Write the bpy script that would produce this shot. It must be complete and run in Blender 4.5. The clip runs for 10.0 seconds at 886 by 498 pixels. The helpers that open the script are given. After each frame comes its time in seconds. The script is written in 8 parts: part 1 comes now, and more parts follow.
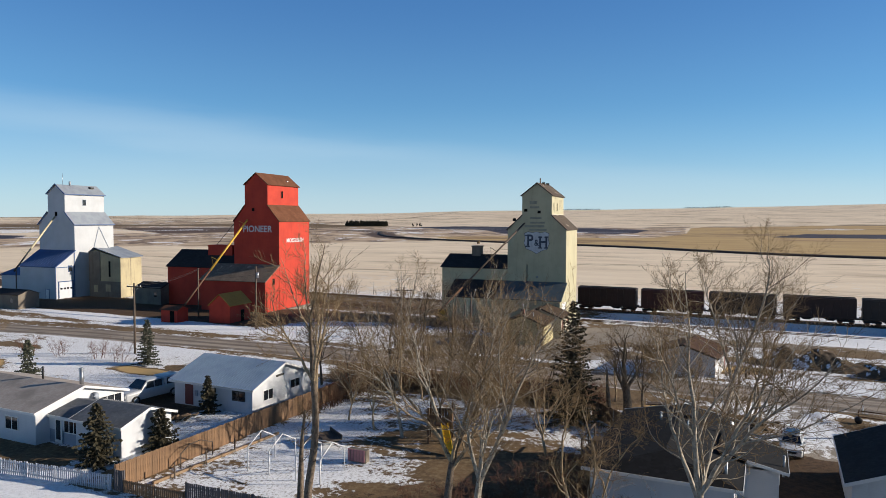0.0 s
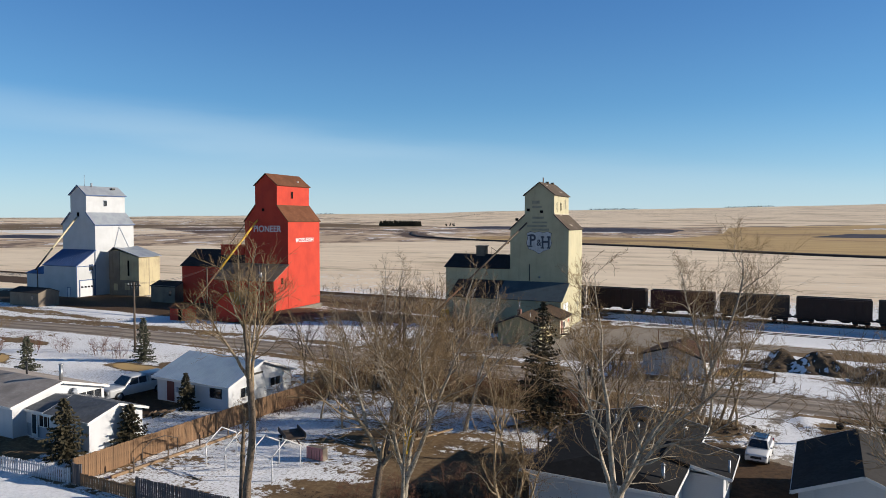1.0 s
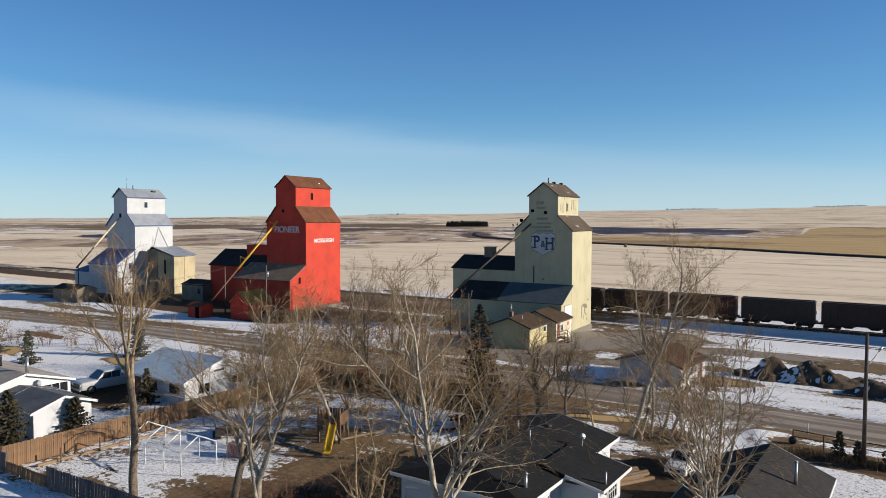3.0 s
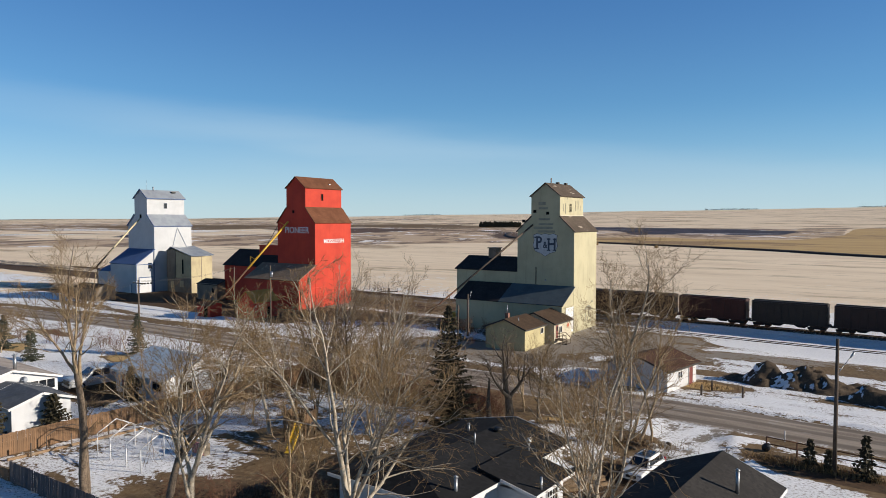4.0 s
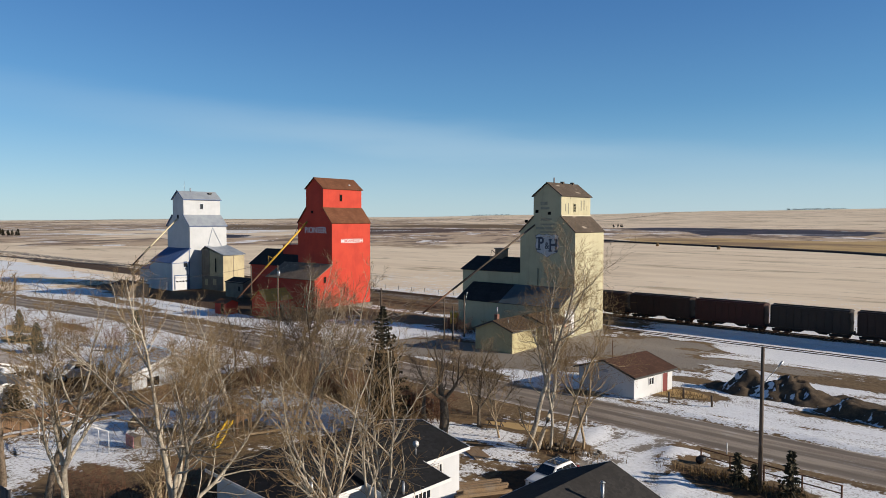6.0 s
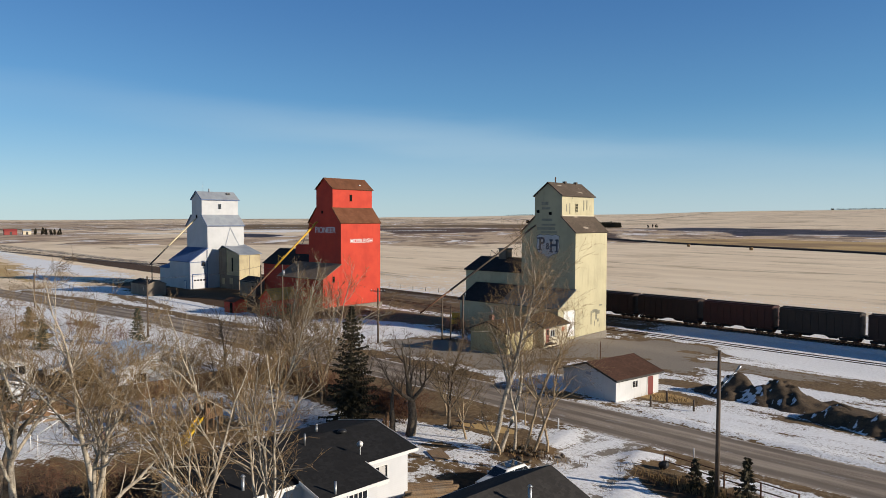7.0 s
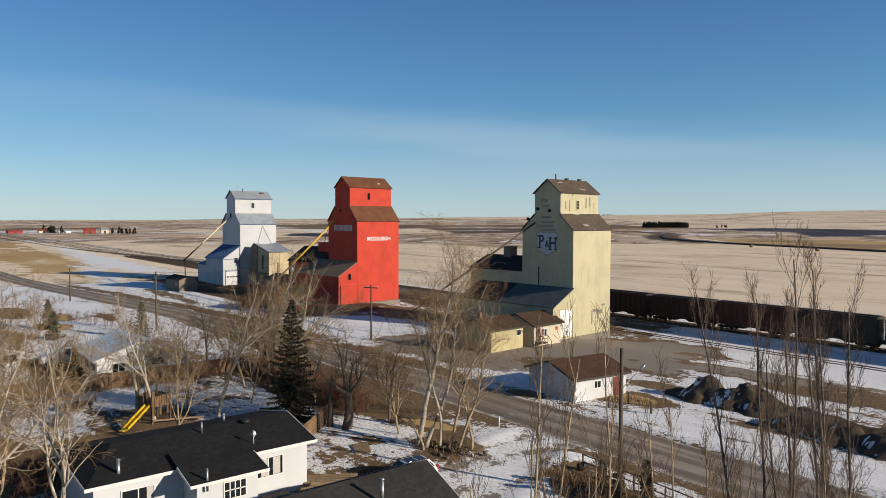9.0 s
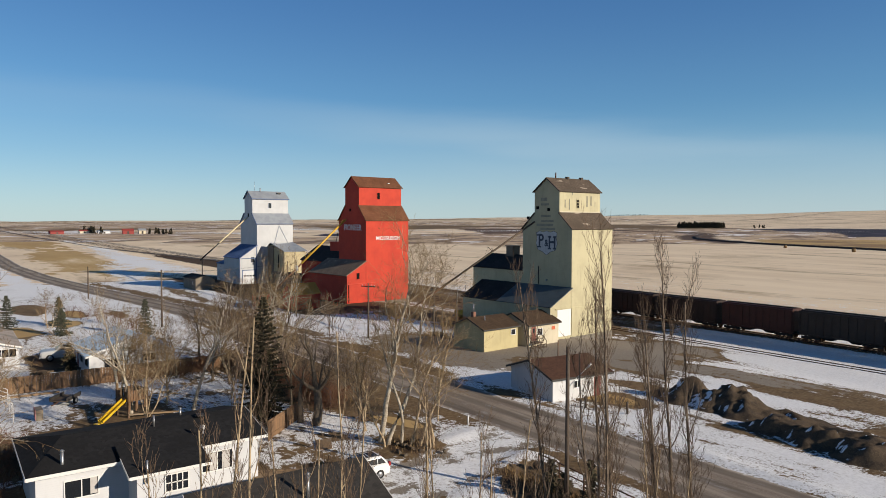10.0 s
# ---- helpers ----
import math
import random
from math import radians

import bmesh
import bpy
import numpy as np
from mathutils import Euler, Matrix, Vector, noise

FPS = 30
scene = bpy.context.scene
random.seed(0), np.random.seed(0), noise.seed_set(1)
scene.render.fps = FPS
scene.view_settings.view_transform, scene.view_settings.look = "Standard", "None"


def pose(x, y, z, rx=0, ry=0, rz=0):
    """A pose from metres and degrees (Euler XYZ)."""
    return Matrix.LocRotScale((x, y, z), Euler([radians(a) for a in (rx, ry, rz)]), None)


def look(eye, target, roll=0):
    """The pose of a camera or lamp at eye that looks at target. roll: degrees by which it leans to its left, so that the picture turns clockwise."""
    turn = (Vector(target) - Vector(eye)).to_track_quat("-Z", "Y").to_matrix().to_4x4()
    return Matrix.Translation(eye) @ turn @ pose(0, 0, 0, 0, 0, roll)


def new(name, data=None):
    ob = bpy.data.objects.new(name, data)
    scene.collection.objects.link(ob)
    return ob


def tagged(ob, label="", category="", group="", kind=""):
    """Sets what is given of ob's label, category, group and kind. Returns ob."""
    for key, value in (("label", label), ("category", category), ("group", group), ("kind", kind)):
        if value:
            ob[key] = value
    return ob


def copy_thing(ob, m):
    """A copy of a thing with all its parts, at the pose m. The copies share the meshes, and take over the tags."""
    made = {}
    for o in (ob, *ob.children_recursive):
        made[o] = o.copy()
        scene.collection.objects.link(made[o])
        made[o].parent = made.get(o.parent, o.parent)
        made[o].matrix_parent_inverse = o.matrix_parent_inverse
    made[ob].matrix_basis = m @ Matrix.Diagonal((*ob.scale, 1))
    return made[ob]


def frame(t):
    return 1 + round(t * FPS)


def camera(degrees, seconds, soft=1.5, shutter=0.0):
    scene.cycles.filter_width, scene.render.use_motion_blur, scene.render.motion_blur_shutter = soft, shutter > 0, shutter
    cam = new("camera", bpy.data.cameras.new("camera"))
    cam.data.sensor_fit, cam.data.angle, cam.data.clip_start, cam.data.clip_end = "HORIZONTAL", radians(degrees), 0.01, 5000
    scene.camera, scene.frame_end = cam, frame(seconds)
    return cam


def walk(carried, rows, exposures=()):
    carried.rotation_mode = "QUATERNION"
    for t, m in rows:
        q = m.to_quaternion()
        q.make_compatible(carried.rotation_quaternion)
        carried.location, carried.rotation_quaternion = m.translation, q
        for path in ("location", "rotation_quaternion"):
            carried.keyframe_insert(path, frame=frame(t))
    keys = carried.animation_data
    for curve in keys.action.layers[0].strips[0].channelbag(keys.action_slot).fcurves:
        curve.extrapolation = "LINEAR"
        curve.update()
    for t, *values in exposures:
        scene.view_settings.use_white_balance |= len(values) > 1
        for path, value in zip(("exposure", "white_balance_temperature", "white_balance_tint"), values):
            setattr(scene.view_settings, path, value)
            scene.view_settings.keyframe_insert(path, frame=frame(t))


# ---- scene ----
cam = camera(65.2, 10.0, soft=0.85)
METRES, EYE, TILT, LEAN, TURN = 57.0, 18.0, -1.7, -1.5, 25.1
ROWS = [
    (0.0, 0.0, 0.0, 0.0, -0.02, -0.75, 1.28),
    (0.5, 0.0511, 0.0005, -0.0009, 1.48, -0.74, 1.27),
    (1.0, 0.1024, 0.0027, -0.0025, 2.99, -0.69, 1.26),
    (1.5, 0.1538, 0.0063, -0.0039, 4.49, -0.65, 1.2),
    (2.0, 0.2052, 0.0108, -0.0041, 5.99, -0.62, 1.19),
    (2.5, 0.2569, 0.018, -0.0044, 7.52, -0.58, 1.14),
    (4.0, 0.4051, 0.0483, -0.0057, 12.0, -0.45, 1.0),
    (4.5, 0.4541, 0.0609, -0.0065, 13.48, -0.4, 0.95),
    (5.0, 0.5022, 0.0755, -0.0072, 14.92, -0.37, 0.87),
    (5.5, 0.5501, 0.0915, -0.0082, 16.37, -0.35, 0.83),
    (7.0, 0.6893, 0.1426, -0.0092, 20.72, -0.31, 0.64),
    (7.5, 0.7347, 0.1615, -0.0112, 22.15, -0.28, 0.56),
    (8.0, 0.7792, 0.181, -0.014, 23.56, -0.25, 0.49),
    (8.5, 0.8238, 0.2015, -0.0166, 24.96, -0.24, 0.48),
    (9.0, 0.865, 0.2207, -0.0184, 26.26, -0.25, 0.41),
    (9.5, 0.9079, 0.2445, -0.0225, 27.71, -0.17, 0.38),
    (10.0, 0.9519, 0.267, -0.0231, 29.12, -0.19, 0.36),
]
walk(cam, [(t, pose(0, 0, EYE, TILT, LEAN, TURN) @ pose(METRES * x, METRES * y, METRES * z, 90 + pitch, roll, yaw)) for t, x, y, z, yaw, pitch, roll in ROWS],
     [(0.0, 0.47, 6230.0, 10.0), (5.0, 0.37, 6290.0, 10.0), (10.0, 0.24, 6550.0, 10.0)])

# ---- light: a low, slightly warm sun from the east-north-east of the plan, clear sky ----
SUN_AZ, SUN_EL = 25.0, 18.5          # degrees from +x towards +y; height above the horizon
world = bpy.data.worlds.new("sky")
scene.world = world
world.use_nodes = True
wn = world.node_tree.nodes
wl = world.node_tree.links
wn.clear()
w_out = wn.new("ShaderNodeOutputWorld")
w_bg = wn.new("ShaderNodeBackground")
w_sky = wn.new("ShaderNodeTexSky")
w_sky.sky_type = "NISHITA"
w_sky.sun_disc = False
w_sky.sun_elevation = radians(SUN_EL)
w_sky.sun_rotation = radians(90.0 - SUN_AZ)
w_sky.altitude = 950.0
w_sky.air_density = 1.0
w_sky.dust_density = 0.0
w_sky.ozone_density = 3.0
SKY = 0.072
w_bg.inputs["Strength"].default_value = SKY
# a thin veil of high cloud
w_co = wn.new("ShaderNodeTexCoord")
w_map = wn.new("ShaderNodeMapping")
w_map.inputs["Scale"].default_value = (1.2, 1.2, 9.0)
w_map.inputs["Rotation"].default_value = (0.0, radians(6.5), 0.0)
wl.new(w_co.outputs["Generated"], w_map.inputs["Vector"])
w_noise = wn.new("ShaderNodeTexNoise")
w_noise.inputs["Scale"].default_value = 2.2
w_noise.inputs["Detail"].default_value = 5.0
w_noise.inputs["Roughness"].default_value = 0.5
wl.new(w_map.outputs["Vector"], w_noise.inputs["Vector"])
w_sep = wn.new("ShaderNodeSeparateXYZ")
wl.new(w_co.outputs["Generated"], w_sep.inputs["Vector"])


def w_math(op, a, b_):
    t = wn.new("ShaderNodeMath")
    t.operation = op
    for s_, v_ in zip(t.inputs, (a, b_)):
        if isinstance(v_, bpy.types.NodeSocket):
            wl.new(v_, s_)
        else:
            s_.default_value = v_
    return t.outputs["Value"]


def w_ramp(v_, a, b_, lo, hi):
    t = wn.new("ShaderNodeMapRange")
    t.interpolation_type = "SMOOTHSTEP"
    for key, val in (("From Min", a), ("From Max", b_), ("To Min", lo), ("To Max", hi)):
        t.inputs[key].default_value = val
    wl.new(v_, t.inputs["Value"])
    return t.outputs["Result"]


# the upper edge of the cirrus lies on a tilted plane; below it the veil thins out again
w_edge = w_math("ADD", w_math("ADD", w_sep.outputs["Z"], w_math("MULTIPLY", w_sep.outputs["X"], 0.115)), w_math("MULTIPLY", w_math("SUBTRACT", w_noise.outputs["Fac"], 0.5), 0.06))
w_band = w_math("MULTIPLY", w_ramp(w_edge, 0.075, 0.035, 0.0, 1.0), w_ramp(w_edge, -0.10, 0.03, 0.35, 1.0))
w_band = w_math("MULTIPLY", w_band, w_ramp(w_noise.outputs["Fac"], 0.3, 0.7, 0.26, 0.42))
w_low = w_ramp(w_sep.outputs["Z"], -0.01, 0.17, 0.70, 0.0)
w_band = w_math("MULTIPLY", w_band, w_ramp(w_sep.outputs["X"], -1.0, -0.72, 0.35, 1.0))
w_veil = w_math("MAXIMUM", w_low, w_band)
w_mix = wn.new("ShaderNodeMixRGB")
w_mix.inputs["Color2"].default_value = (9.0, 7.6, 6.9, 1.0)
wl.new(w_veil, w_mix.inputs["Fac"])
wl.new(w_sky.outputs["Color"], w_mix.inputs["Color1"])
w_tint = wn.new("ShaderNodeMixRGB")
w_tint.blend_type = "MULTIPLY"
w_tint.inputs["Fac"].default_value = 1.0
w_tint.inputs["Color2"].default_value = (0.67, 0.97, 1.17, 1.0)
wl.new(w_mix.outputs["Color"], w_tint.inputs["Color1"])
# clear winter air: the blue changes with height more than with the sun's bearing
w_air = wn.new("ShaderNodeMixRGB")
w_air.inputs["Color1"].default_value = (2.3, 5.3, 7.6, 1.0)
w_air.inputs["Color2"].default_value = (0.76, 2.3, 5.5, 1.0)
wl.new(w_ramp(w_sep.outputs["Z"], 0.02, 0.34, 0.0, 1.0), w_air.inputs["Fac"])
w_even = wn.new("ShaderNodeMixRGB")
wl.new(w_ramp(w_sep.outputs["Z"], 0.0, 0.12, 0.0, 0.45), w_even.inputs["Fac"])
wl.new(w_tint.outputs["Color"], w_even.inputs["Color1"])
wl.new(w_air.outputs["Color"], w_even.inputs["Color2"])
# the high cloud lies over it, and the blue deepens towards the zenith
w_cloud = wn.new("ShaderNodeMixRGB")
w_cloud.inputs["Color2"].default_value = (6.0, 7.4, 8.2, 1.0)
wl.new(w_math("MULTIPLY", w_band, 0.5), w_cloud.inputs["Fac"])
wl.new(w_even.outputs["Color"], w_cloud.inputs["Color1"])
w_deep = wn.new("ShaderNodeMixRGB")
w_deep.blend_type = "MULTIPLY"
w_deep.inputs["Color2"].default_value = (0.36, 0.36, 0.38, 1.0)
wl.new(w_ramp(w_sep.outputs["Z"], 0.30, 0.80, 0.0, 1.0), w_deep.inputs["Fac"])
wl.new(w_cloud.outputs["Color"], w_deep.inputs["Color1"])
wl.new(w_deep.outputs["Color"], w_bg.inputs["Color"])
wl.new(w_bg.outputs["Background"], w_out.inputs["Surface"])
sun_data = bpy.data.lights.new("sun", "SUN")
sun_data.energy = 5.0
sun_data.angle = radians(0.55)
sun_data.color = (1.0, 0.88, 0.72)
sun = new("sun", sun_data)
_az, _el = radians(SUN_AZ), radians(SUN_EL)
sun.matrix_world = look(Vector((math.cos(_az) * math.cos(_el), math.sin(_az) * math.cos(_el), math.sin(_el))) * 300, (0, 0, 0))

# ---- tools for building ----
def bm_mesh(name, bm):
    me = bpy.data.meshes.new(name)
    bm.to_mesh(me)
    bm.free()
    return me


def part(name, bm, material, parent, label="", kind="", smooth=False):
    """One bmesh as one mesh object under a thing or a part (in the parent's own space)."""
    me = bm if isinstance(bm, bpy.types.Mesh) else bm_mesh(name, bm)
    if material is not None and not me.materials:
        for m in (material if isinstance(material, (list, tuple)) else [material]):
            me.materials.append(m)
    if smooth:
        me.shade_smooth()
    ob = new(name, me)
    ob.parent = parent
    return tagged(ob, label, "", "", kind)


def thing(name, m, label, category, group="", kind=""):
    """An empty at the base of a thing, that parents its parts."""
    ob = new(name)
    ob.empty_display_size = 0.3
    ob.matrix_world = m
    return tagged(ob, label, category, group, kind)


def single(name, bm, material, m, label, category, group="", kind="", smooth=False):
    """A thing that is one mesh."""
    ob = part(name, bm, material, None, smooth=smooth)
    ob.matrix_world = m
    return tagged(ob, label, category, group, kind)


def quad(bm, *pts, mat=0):
    f = bm.faces.new([bm.verts.new(p) for p in pts])
    f.material_index = mat
    return f


def box(bm, x0, x1, y0, y1, z0, z1, mat=0):
    v = [bm.verts.new((x, y, z)) for z in (z0, z1) for y in (y0, y1) for x in (x0, x1)]
    for a in ((0, 2, 3, 1), (4, 5, 7, 6), (0, 1, 5, 4), (2, 6, 7, 3), (0, 4, 6, 2), (1, 3, 7, 5)):
        f = bm.faces.new([v[i] for i in a])
        f.material_index = mat
    return v


def boxes(*args):
    bm = bmesh.new()
    for a in args:
        box(bm, *a)
    return bm


def prism_y(bm, prof, y0, y1, mat=0):
    """A profile in x and z (counter-clockwise seen from -y) drawn out along y."""
    a = [bm.verts.new((x, y0, z)) for x, z in prof]
    b = [bm.verts.new((x, y1, z)) for x, z in prof]
    n = len(prof)
    fs = [bm.faces.new(a), bm.faces.new(b[::-1])]
    for i in range(n):
        j = (i + 1) % n
        fs.append(bm.faces.new((a[j], a[i], b[i], b[j])))
    for f in fs:
        f.material_index = mat
    return fs


def prism_x(bm, prof, x0, x1, mat=0):
    """A profile in y and z drawn out along x."""
    a = [bm.verts.new((x0, y, z)) for y, z in prof]
    b = [bm.verts.new((x1, y, z)) for y, z in prof]
    n = len(prof)
    fs = [bm.faces.new(a[::-1]), bm.faces.new(b)]
    for i in range(n):
        j = (i + 1) % n
        fs.append(bm.faces.new((a[i], a[j], b[j], b[i])))
    for f in fs:
        f.material_index = mat
    return fs


def slab(bm, p0, p1, p2, p3, thick, mat=0):
    """A slab under the quad p0..p3 (counter-clockwise seen from its upper side)."""
    p = [Vector(q) for q in (p0, p1, p2, p3)]
    n = (p[1] - p[0]).cross(p[2] - p[0]).normalized()
    top = [bm.verts.new(q) for q in p]
    low = [bm.verts.new(q - n * thick) for q in p]
    fs = [bm.faces.new(top), bm.faces.new(low[::-1])]
    for i in range(4):
        j = (i + 1) % 4
        fs.append(bm.faces.new((top[j], top[i], low[i], low[j])))
    for f in fs:
        f.material_index = mat


def tube(bm, p, q, r0, r1=None, sides=8, mat=0, caps=True):
    """A tapered rod from p to q."""
    p, q = Vector(p), Vector(q)
    r1 = r0 if r1 is None else r1
    d = (q - p).normalized()
    u = d.orthogonal().normalized()
    w = d.cross(u)
    ring = lambda c, r: [bm.verts.new(c + (u * math.cos(a) + w * math.sin(a)) * r) for a in (2 * math.pi * i / sides for i in range(sides))]
    a, b = ring(p, r0), ring(q, r1)
    fs = [bm.faces.new((a[i], a[(i + 1) % sides], b[(i + 1) % sides], b[i])) for i in range(sides)]
    if caps:
        fs += [bm.faces.new(a[::-1]), bm.faces.new(b)]
    for f in fs:
        f.material_index = mat
        f.smooth = sides > 5
    return bm


def bar(bm, p, q, w, h, mat=0):
    """A square-edged beam from p to q, w wide and h high."""
    p, q = Vector(p), Vector(q)
    d = (q - p).normalized()
    up = Vector((0, 0, 1)) if abs(d.z) < 0.95 else Vector((0, 1, 0))
    s = d.cross(up).normalized() * (w / 2)
    t = s.cross(d).normalized() * (h / 2)
    v = [bm.verts.new(c + i * s + j * t) for c in (p, q) for i, j in ((-1, -1), (1, -1), (1, 1), (-1, 1))]
    for a in ((3, 2, 1, 0), (4, 5, 6, 7), (0, 1, 5, 4), (1, 2, 6, 5), (2, 3, 7, 6), (3, 0, 4, 7)):
        bm.faces.new([v[i] for i in a]).material_index = mat
    return bm


def smoothstep(a, b, x):
    t = np.clip((np.asarray(x, dtype=float) - a) / (b - a), 0.0, 1.0)
    return t * t * (3 - 2 * t)


def lattice(x, y, seed=0):
    """Smooth value noise, 0 to 1, over arrays."""
    x, y = np.asarray(x, dtype=float), np.asarray(y, dtype=float)
    xi, yi = np.floor(x).astype(np.int64), np.floor(y).astype(np.int64)
    fx, fy = x - xi, y - yi
    fx, fy = fx * fx * (3 - 2 * fx), fy * fy * (3 - 2 * fy)

    def h(i, j):
        n = (i * 374761393 + j * 668265263 + seed * 974711) & 0x7FFFFFFF
        n = ((n ^ (n >> 13)) * 1274126177) & 0x7FFFFFFF
        return ((n ^ (n >> 16)) & 0xFFFF) / 65535.0

    return (h(xi, yi) * (1 - fx) + h(xi + 1, yi) * fx) * (1 - fy) + (h(xi, yi + 1) * (1 - fx) + h(xi + 1, yi + 1) * fx) * fy


def fbm(x, y, size, seed=0, octaves=4):
    v, a, s = 0.0, 0.5, 1.0 / size
    for k in range(octaves):
        v = v + a * lattice(np.asarray(x) * s + 17.3 * k, np.asarray(y) * s - 9.1 * k, seed + k)
        a, s = a * 0.5, s * 2.03
    return v / (1 - 0.5 ** octaves)


def road_centre(x):
    return np.interp(x, [-4600, -600, -400, -260, -200, -160, -130, -100, -60, -20, 0, 12, 25, 60, 400, 4600],
                     [56, 56, 56, 56.5, 60, 65, 69.5, 74.0, 77.0, 78.2, 78.3, 78.2, 78.5, 79.2, 84, 84])


def ground_z(x, y):
    """Height of the ground: nearly level, a little lower along the railway, hills far off."""
    x, y = np.asarray(x, dtype=float), np.asarray(y, dtype=float)
    d = np.hypot(x, y)
    z = -1.1 * smoothstep(110, 123, y)
    z = z + 0.2 * smoothstep(30, 12, np.hypot((x - 4) / 1.3, y - 50))
    z = z + 0.10 * (fbm(x, y, 14, 3) - 0.5) + 0.12 * smoothstep(15, 60, np.abs(y - 80)) * (fbm(x, y, 40, 5) - 0.5)
    az = np.degrees(np.arctan2(-x, np.maximum(y, 1e-6)))
    az = np.where(y <= 0, 120.0, az)
    el = np.interp(az, [-90, -40, -20, -7.5, 7, 21, 30, 45, 58, 75, 90, 180], [0.6, 1.1, 1.2, 1.08, 0.86, 0.66, 0.46, 0.22, 0.04, -0.1, -0.17, -0.2])
    far = smoothstep(500, 4300, d) * (18 + 4400 * np.tan(np.radians(el)))
    roll = (1.5 * smoothstep(350, 900, d) + 9 * smoothstep(1500, 3200, d)) * (fbm(x, y, 420, 11, 4) - 0.5)
    return z + far + roll


def gz(x, y):
    return float(ground_z(x, y))

# ---- materials ----
class Nodes:
    """A short way to write a node material."""

    def __init__(self, name):
        self.m = bpy.data.materials.new(name)
        self.m.use_nodes = True
        self.n, self.l = self.m.node_tree.nodes, self.m.node_tree.links
        self.n.clear()
        self.out = self.n.new("ShaderNodeOutputMaterial")
        self.bsdf = self.n.new("ShaderNodeBsdfPrincipled")
        self.l.new(self.bsdf.outputs["BSDF"], self.out.inputs["Surface"])

    def put(self, socket, value):
        if isinstance(value, bpy.types.NodeSocket):
            self.l.new(value, socket)
        else:
            if socket.type == "RGBA" and len(value) == 3:
                value = (*value, 1.0)
            socket.default_value = value

    def coord(self, which="Object", scale=(1, 1, 1), rot=(0, 0, 0)):
        c = self.n.new("ShaderNodeTexCoord")
        m = self.n.new("ShaderNodeMapping")
        m.inputs["Scale"].default_value = scale
        m.inputs["Rotation"].default_value = rot
        self.l.new(c.outputs[which], m.inputs["Vector"])
        return m.outputs["Vector"]

    def world(self, scale=(1, 1, 1)):
        g = self.n.new("ShaderNodeNewGeometry")
        m = self.n.new("ShaderNodeMapping")
        m.inputs["Scale"].default_value = scale
        self.l.new(g.outputs["Position"], m.inputs["Vector"])
        return m.outputs["Vector"]

    def plain_map(self, turn, sizes):
        """Ground coordinates turned and measured in patches of the given sizes."""
        g = self.n.new("ShaderNodeNewGeometry")
        m = self.n.new("ShaderNodeMapping")
        m.vector_type = "TEXTURE"
        m.inputs["Rotation"].default_value = (0, 0, radians(turn))
        m.inputs["Scale"].default_value = (*sizes, 1)
        self.l.new(g.outputs["Position"], m.inputs["Vector"])
        return m.outputs["Vector"]

    def noise(self, vec, scale, detail=4.0, rough=0.55, dist=0.0):
        t = self.n.new("ShaderNodeTexNoise")
        self.put(t.inputs["Vector"], vec)
        t.inputs["Scale"].default_value, t.inputs["Detail"].default_value = scale, detail
        t.inputs["Roughness"].default_value, t.inputs["Distortion"].default_value = rough, dist
        return t.outputs["Fac"]

    def voronoi(self, vec, scale, feature="F1"):
        t = self.n.new("ShaderNodeTexVoronoi")
        t.feature = feature
        self.put(t.inputs["Vector"], vec)
        t.inputs["Scale"].default_value = scale
        return t.outputs["Distance"], t.outputs["Color"] if feature == "F1" else None

    def wave(self, vec, scale, direction="Z", dist=0.0, profile="SAW"):
        t = self.n.new("ShaderNodeTexWave")
        t.bands_direction, t.wave_profile = direction, profile
        self.put(t.inputs["Vector"], vec)
        t.inputs["Scale"].default_value, t.inputs["Distortion"].default_value = scale, dist
        return t.outputs["Fac"]

    def ramp(self, fac, a, b, v0=0.0, v1=1.0):
        t = self.n.new("ShaderNodeMapRange")
        t.interpolation_type = "SMOOTHSTEP"
        self.put(t.inputs["Value"], fac)
        for k, v in (("From Min", a), ("From Max", b), ("To Min", v0), ("To Max", v1)):
            t.inputs[k].default_value = v
        return t.outputs["Result"]

    def mix(self, fac, a, b, mode="MIX"):
        t = self.n.new("ShaderNodeMix")
        t.data_type, t.blend_type = "RGBA", mode
        self.put(t.inputs["Factor"], fac)
        sa, sb = [s for s in t.inputs if s.name == "A" and s.type == "RGBA"][0], [s for s in t.inputs if s.name == "B" and s.type == "RGBA"][0]
        self.put(sa, a)
        self.put(sb, b)
        return [s for s in t.outputs if s.type == "RGBA"][0]

    def math(self, op, a, b=0.0, c=0.0):
        t = self.n.new("ShaderNodeMath")
        t.operation = op
        for s, v in zip(t.inputs, (a, b, c)):
            self.put(s, v)
        return t.outputs["Value"]

    def attr(self, name):
        t = self.n.new("ShaderNodeAttribute")
        t.attribute_name = name
        s = self.n.new("ShaderNodeSeparateColor")
        self.l.new(t.outputs["Color"], s.inputs["Color"])
        return s.outputs["Red"], s.outputs["Green"], s.outputs["Blue"]

    def random(self):
        return self.n.new("ShaderNodeObjectInfo").outputs["Random"]

    def island(self):
        return self.n.new("ShaderNodeNewGeometry").outputs["Random Per Island"]

    def bump(self, height, strength=0.3, distance=0.02, normal=None):
        t = self.n.new("ShaderNodeBump")
        self.put(t.inputs["Height"], height)
        t.inputs["Strength"].default_value, t.inputs["Distance"].default_value = strength, distance
        if normal is not None:
            self.l.new(normal, t.inputs["Normal"])
        return t.outputs["Normal"]

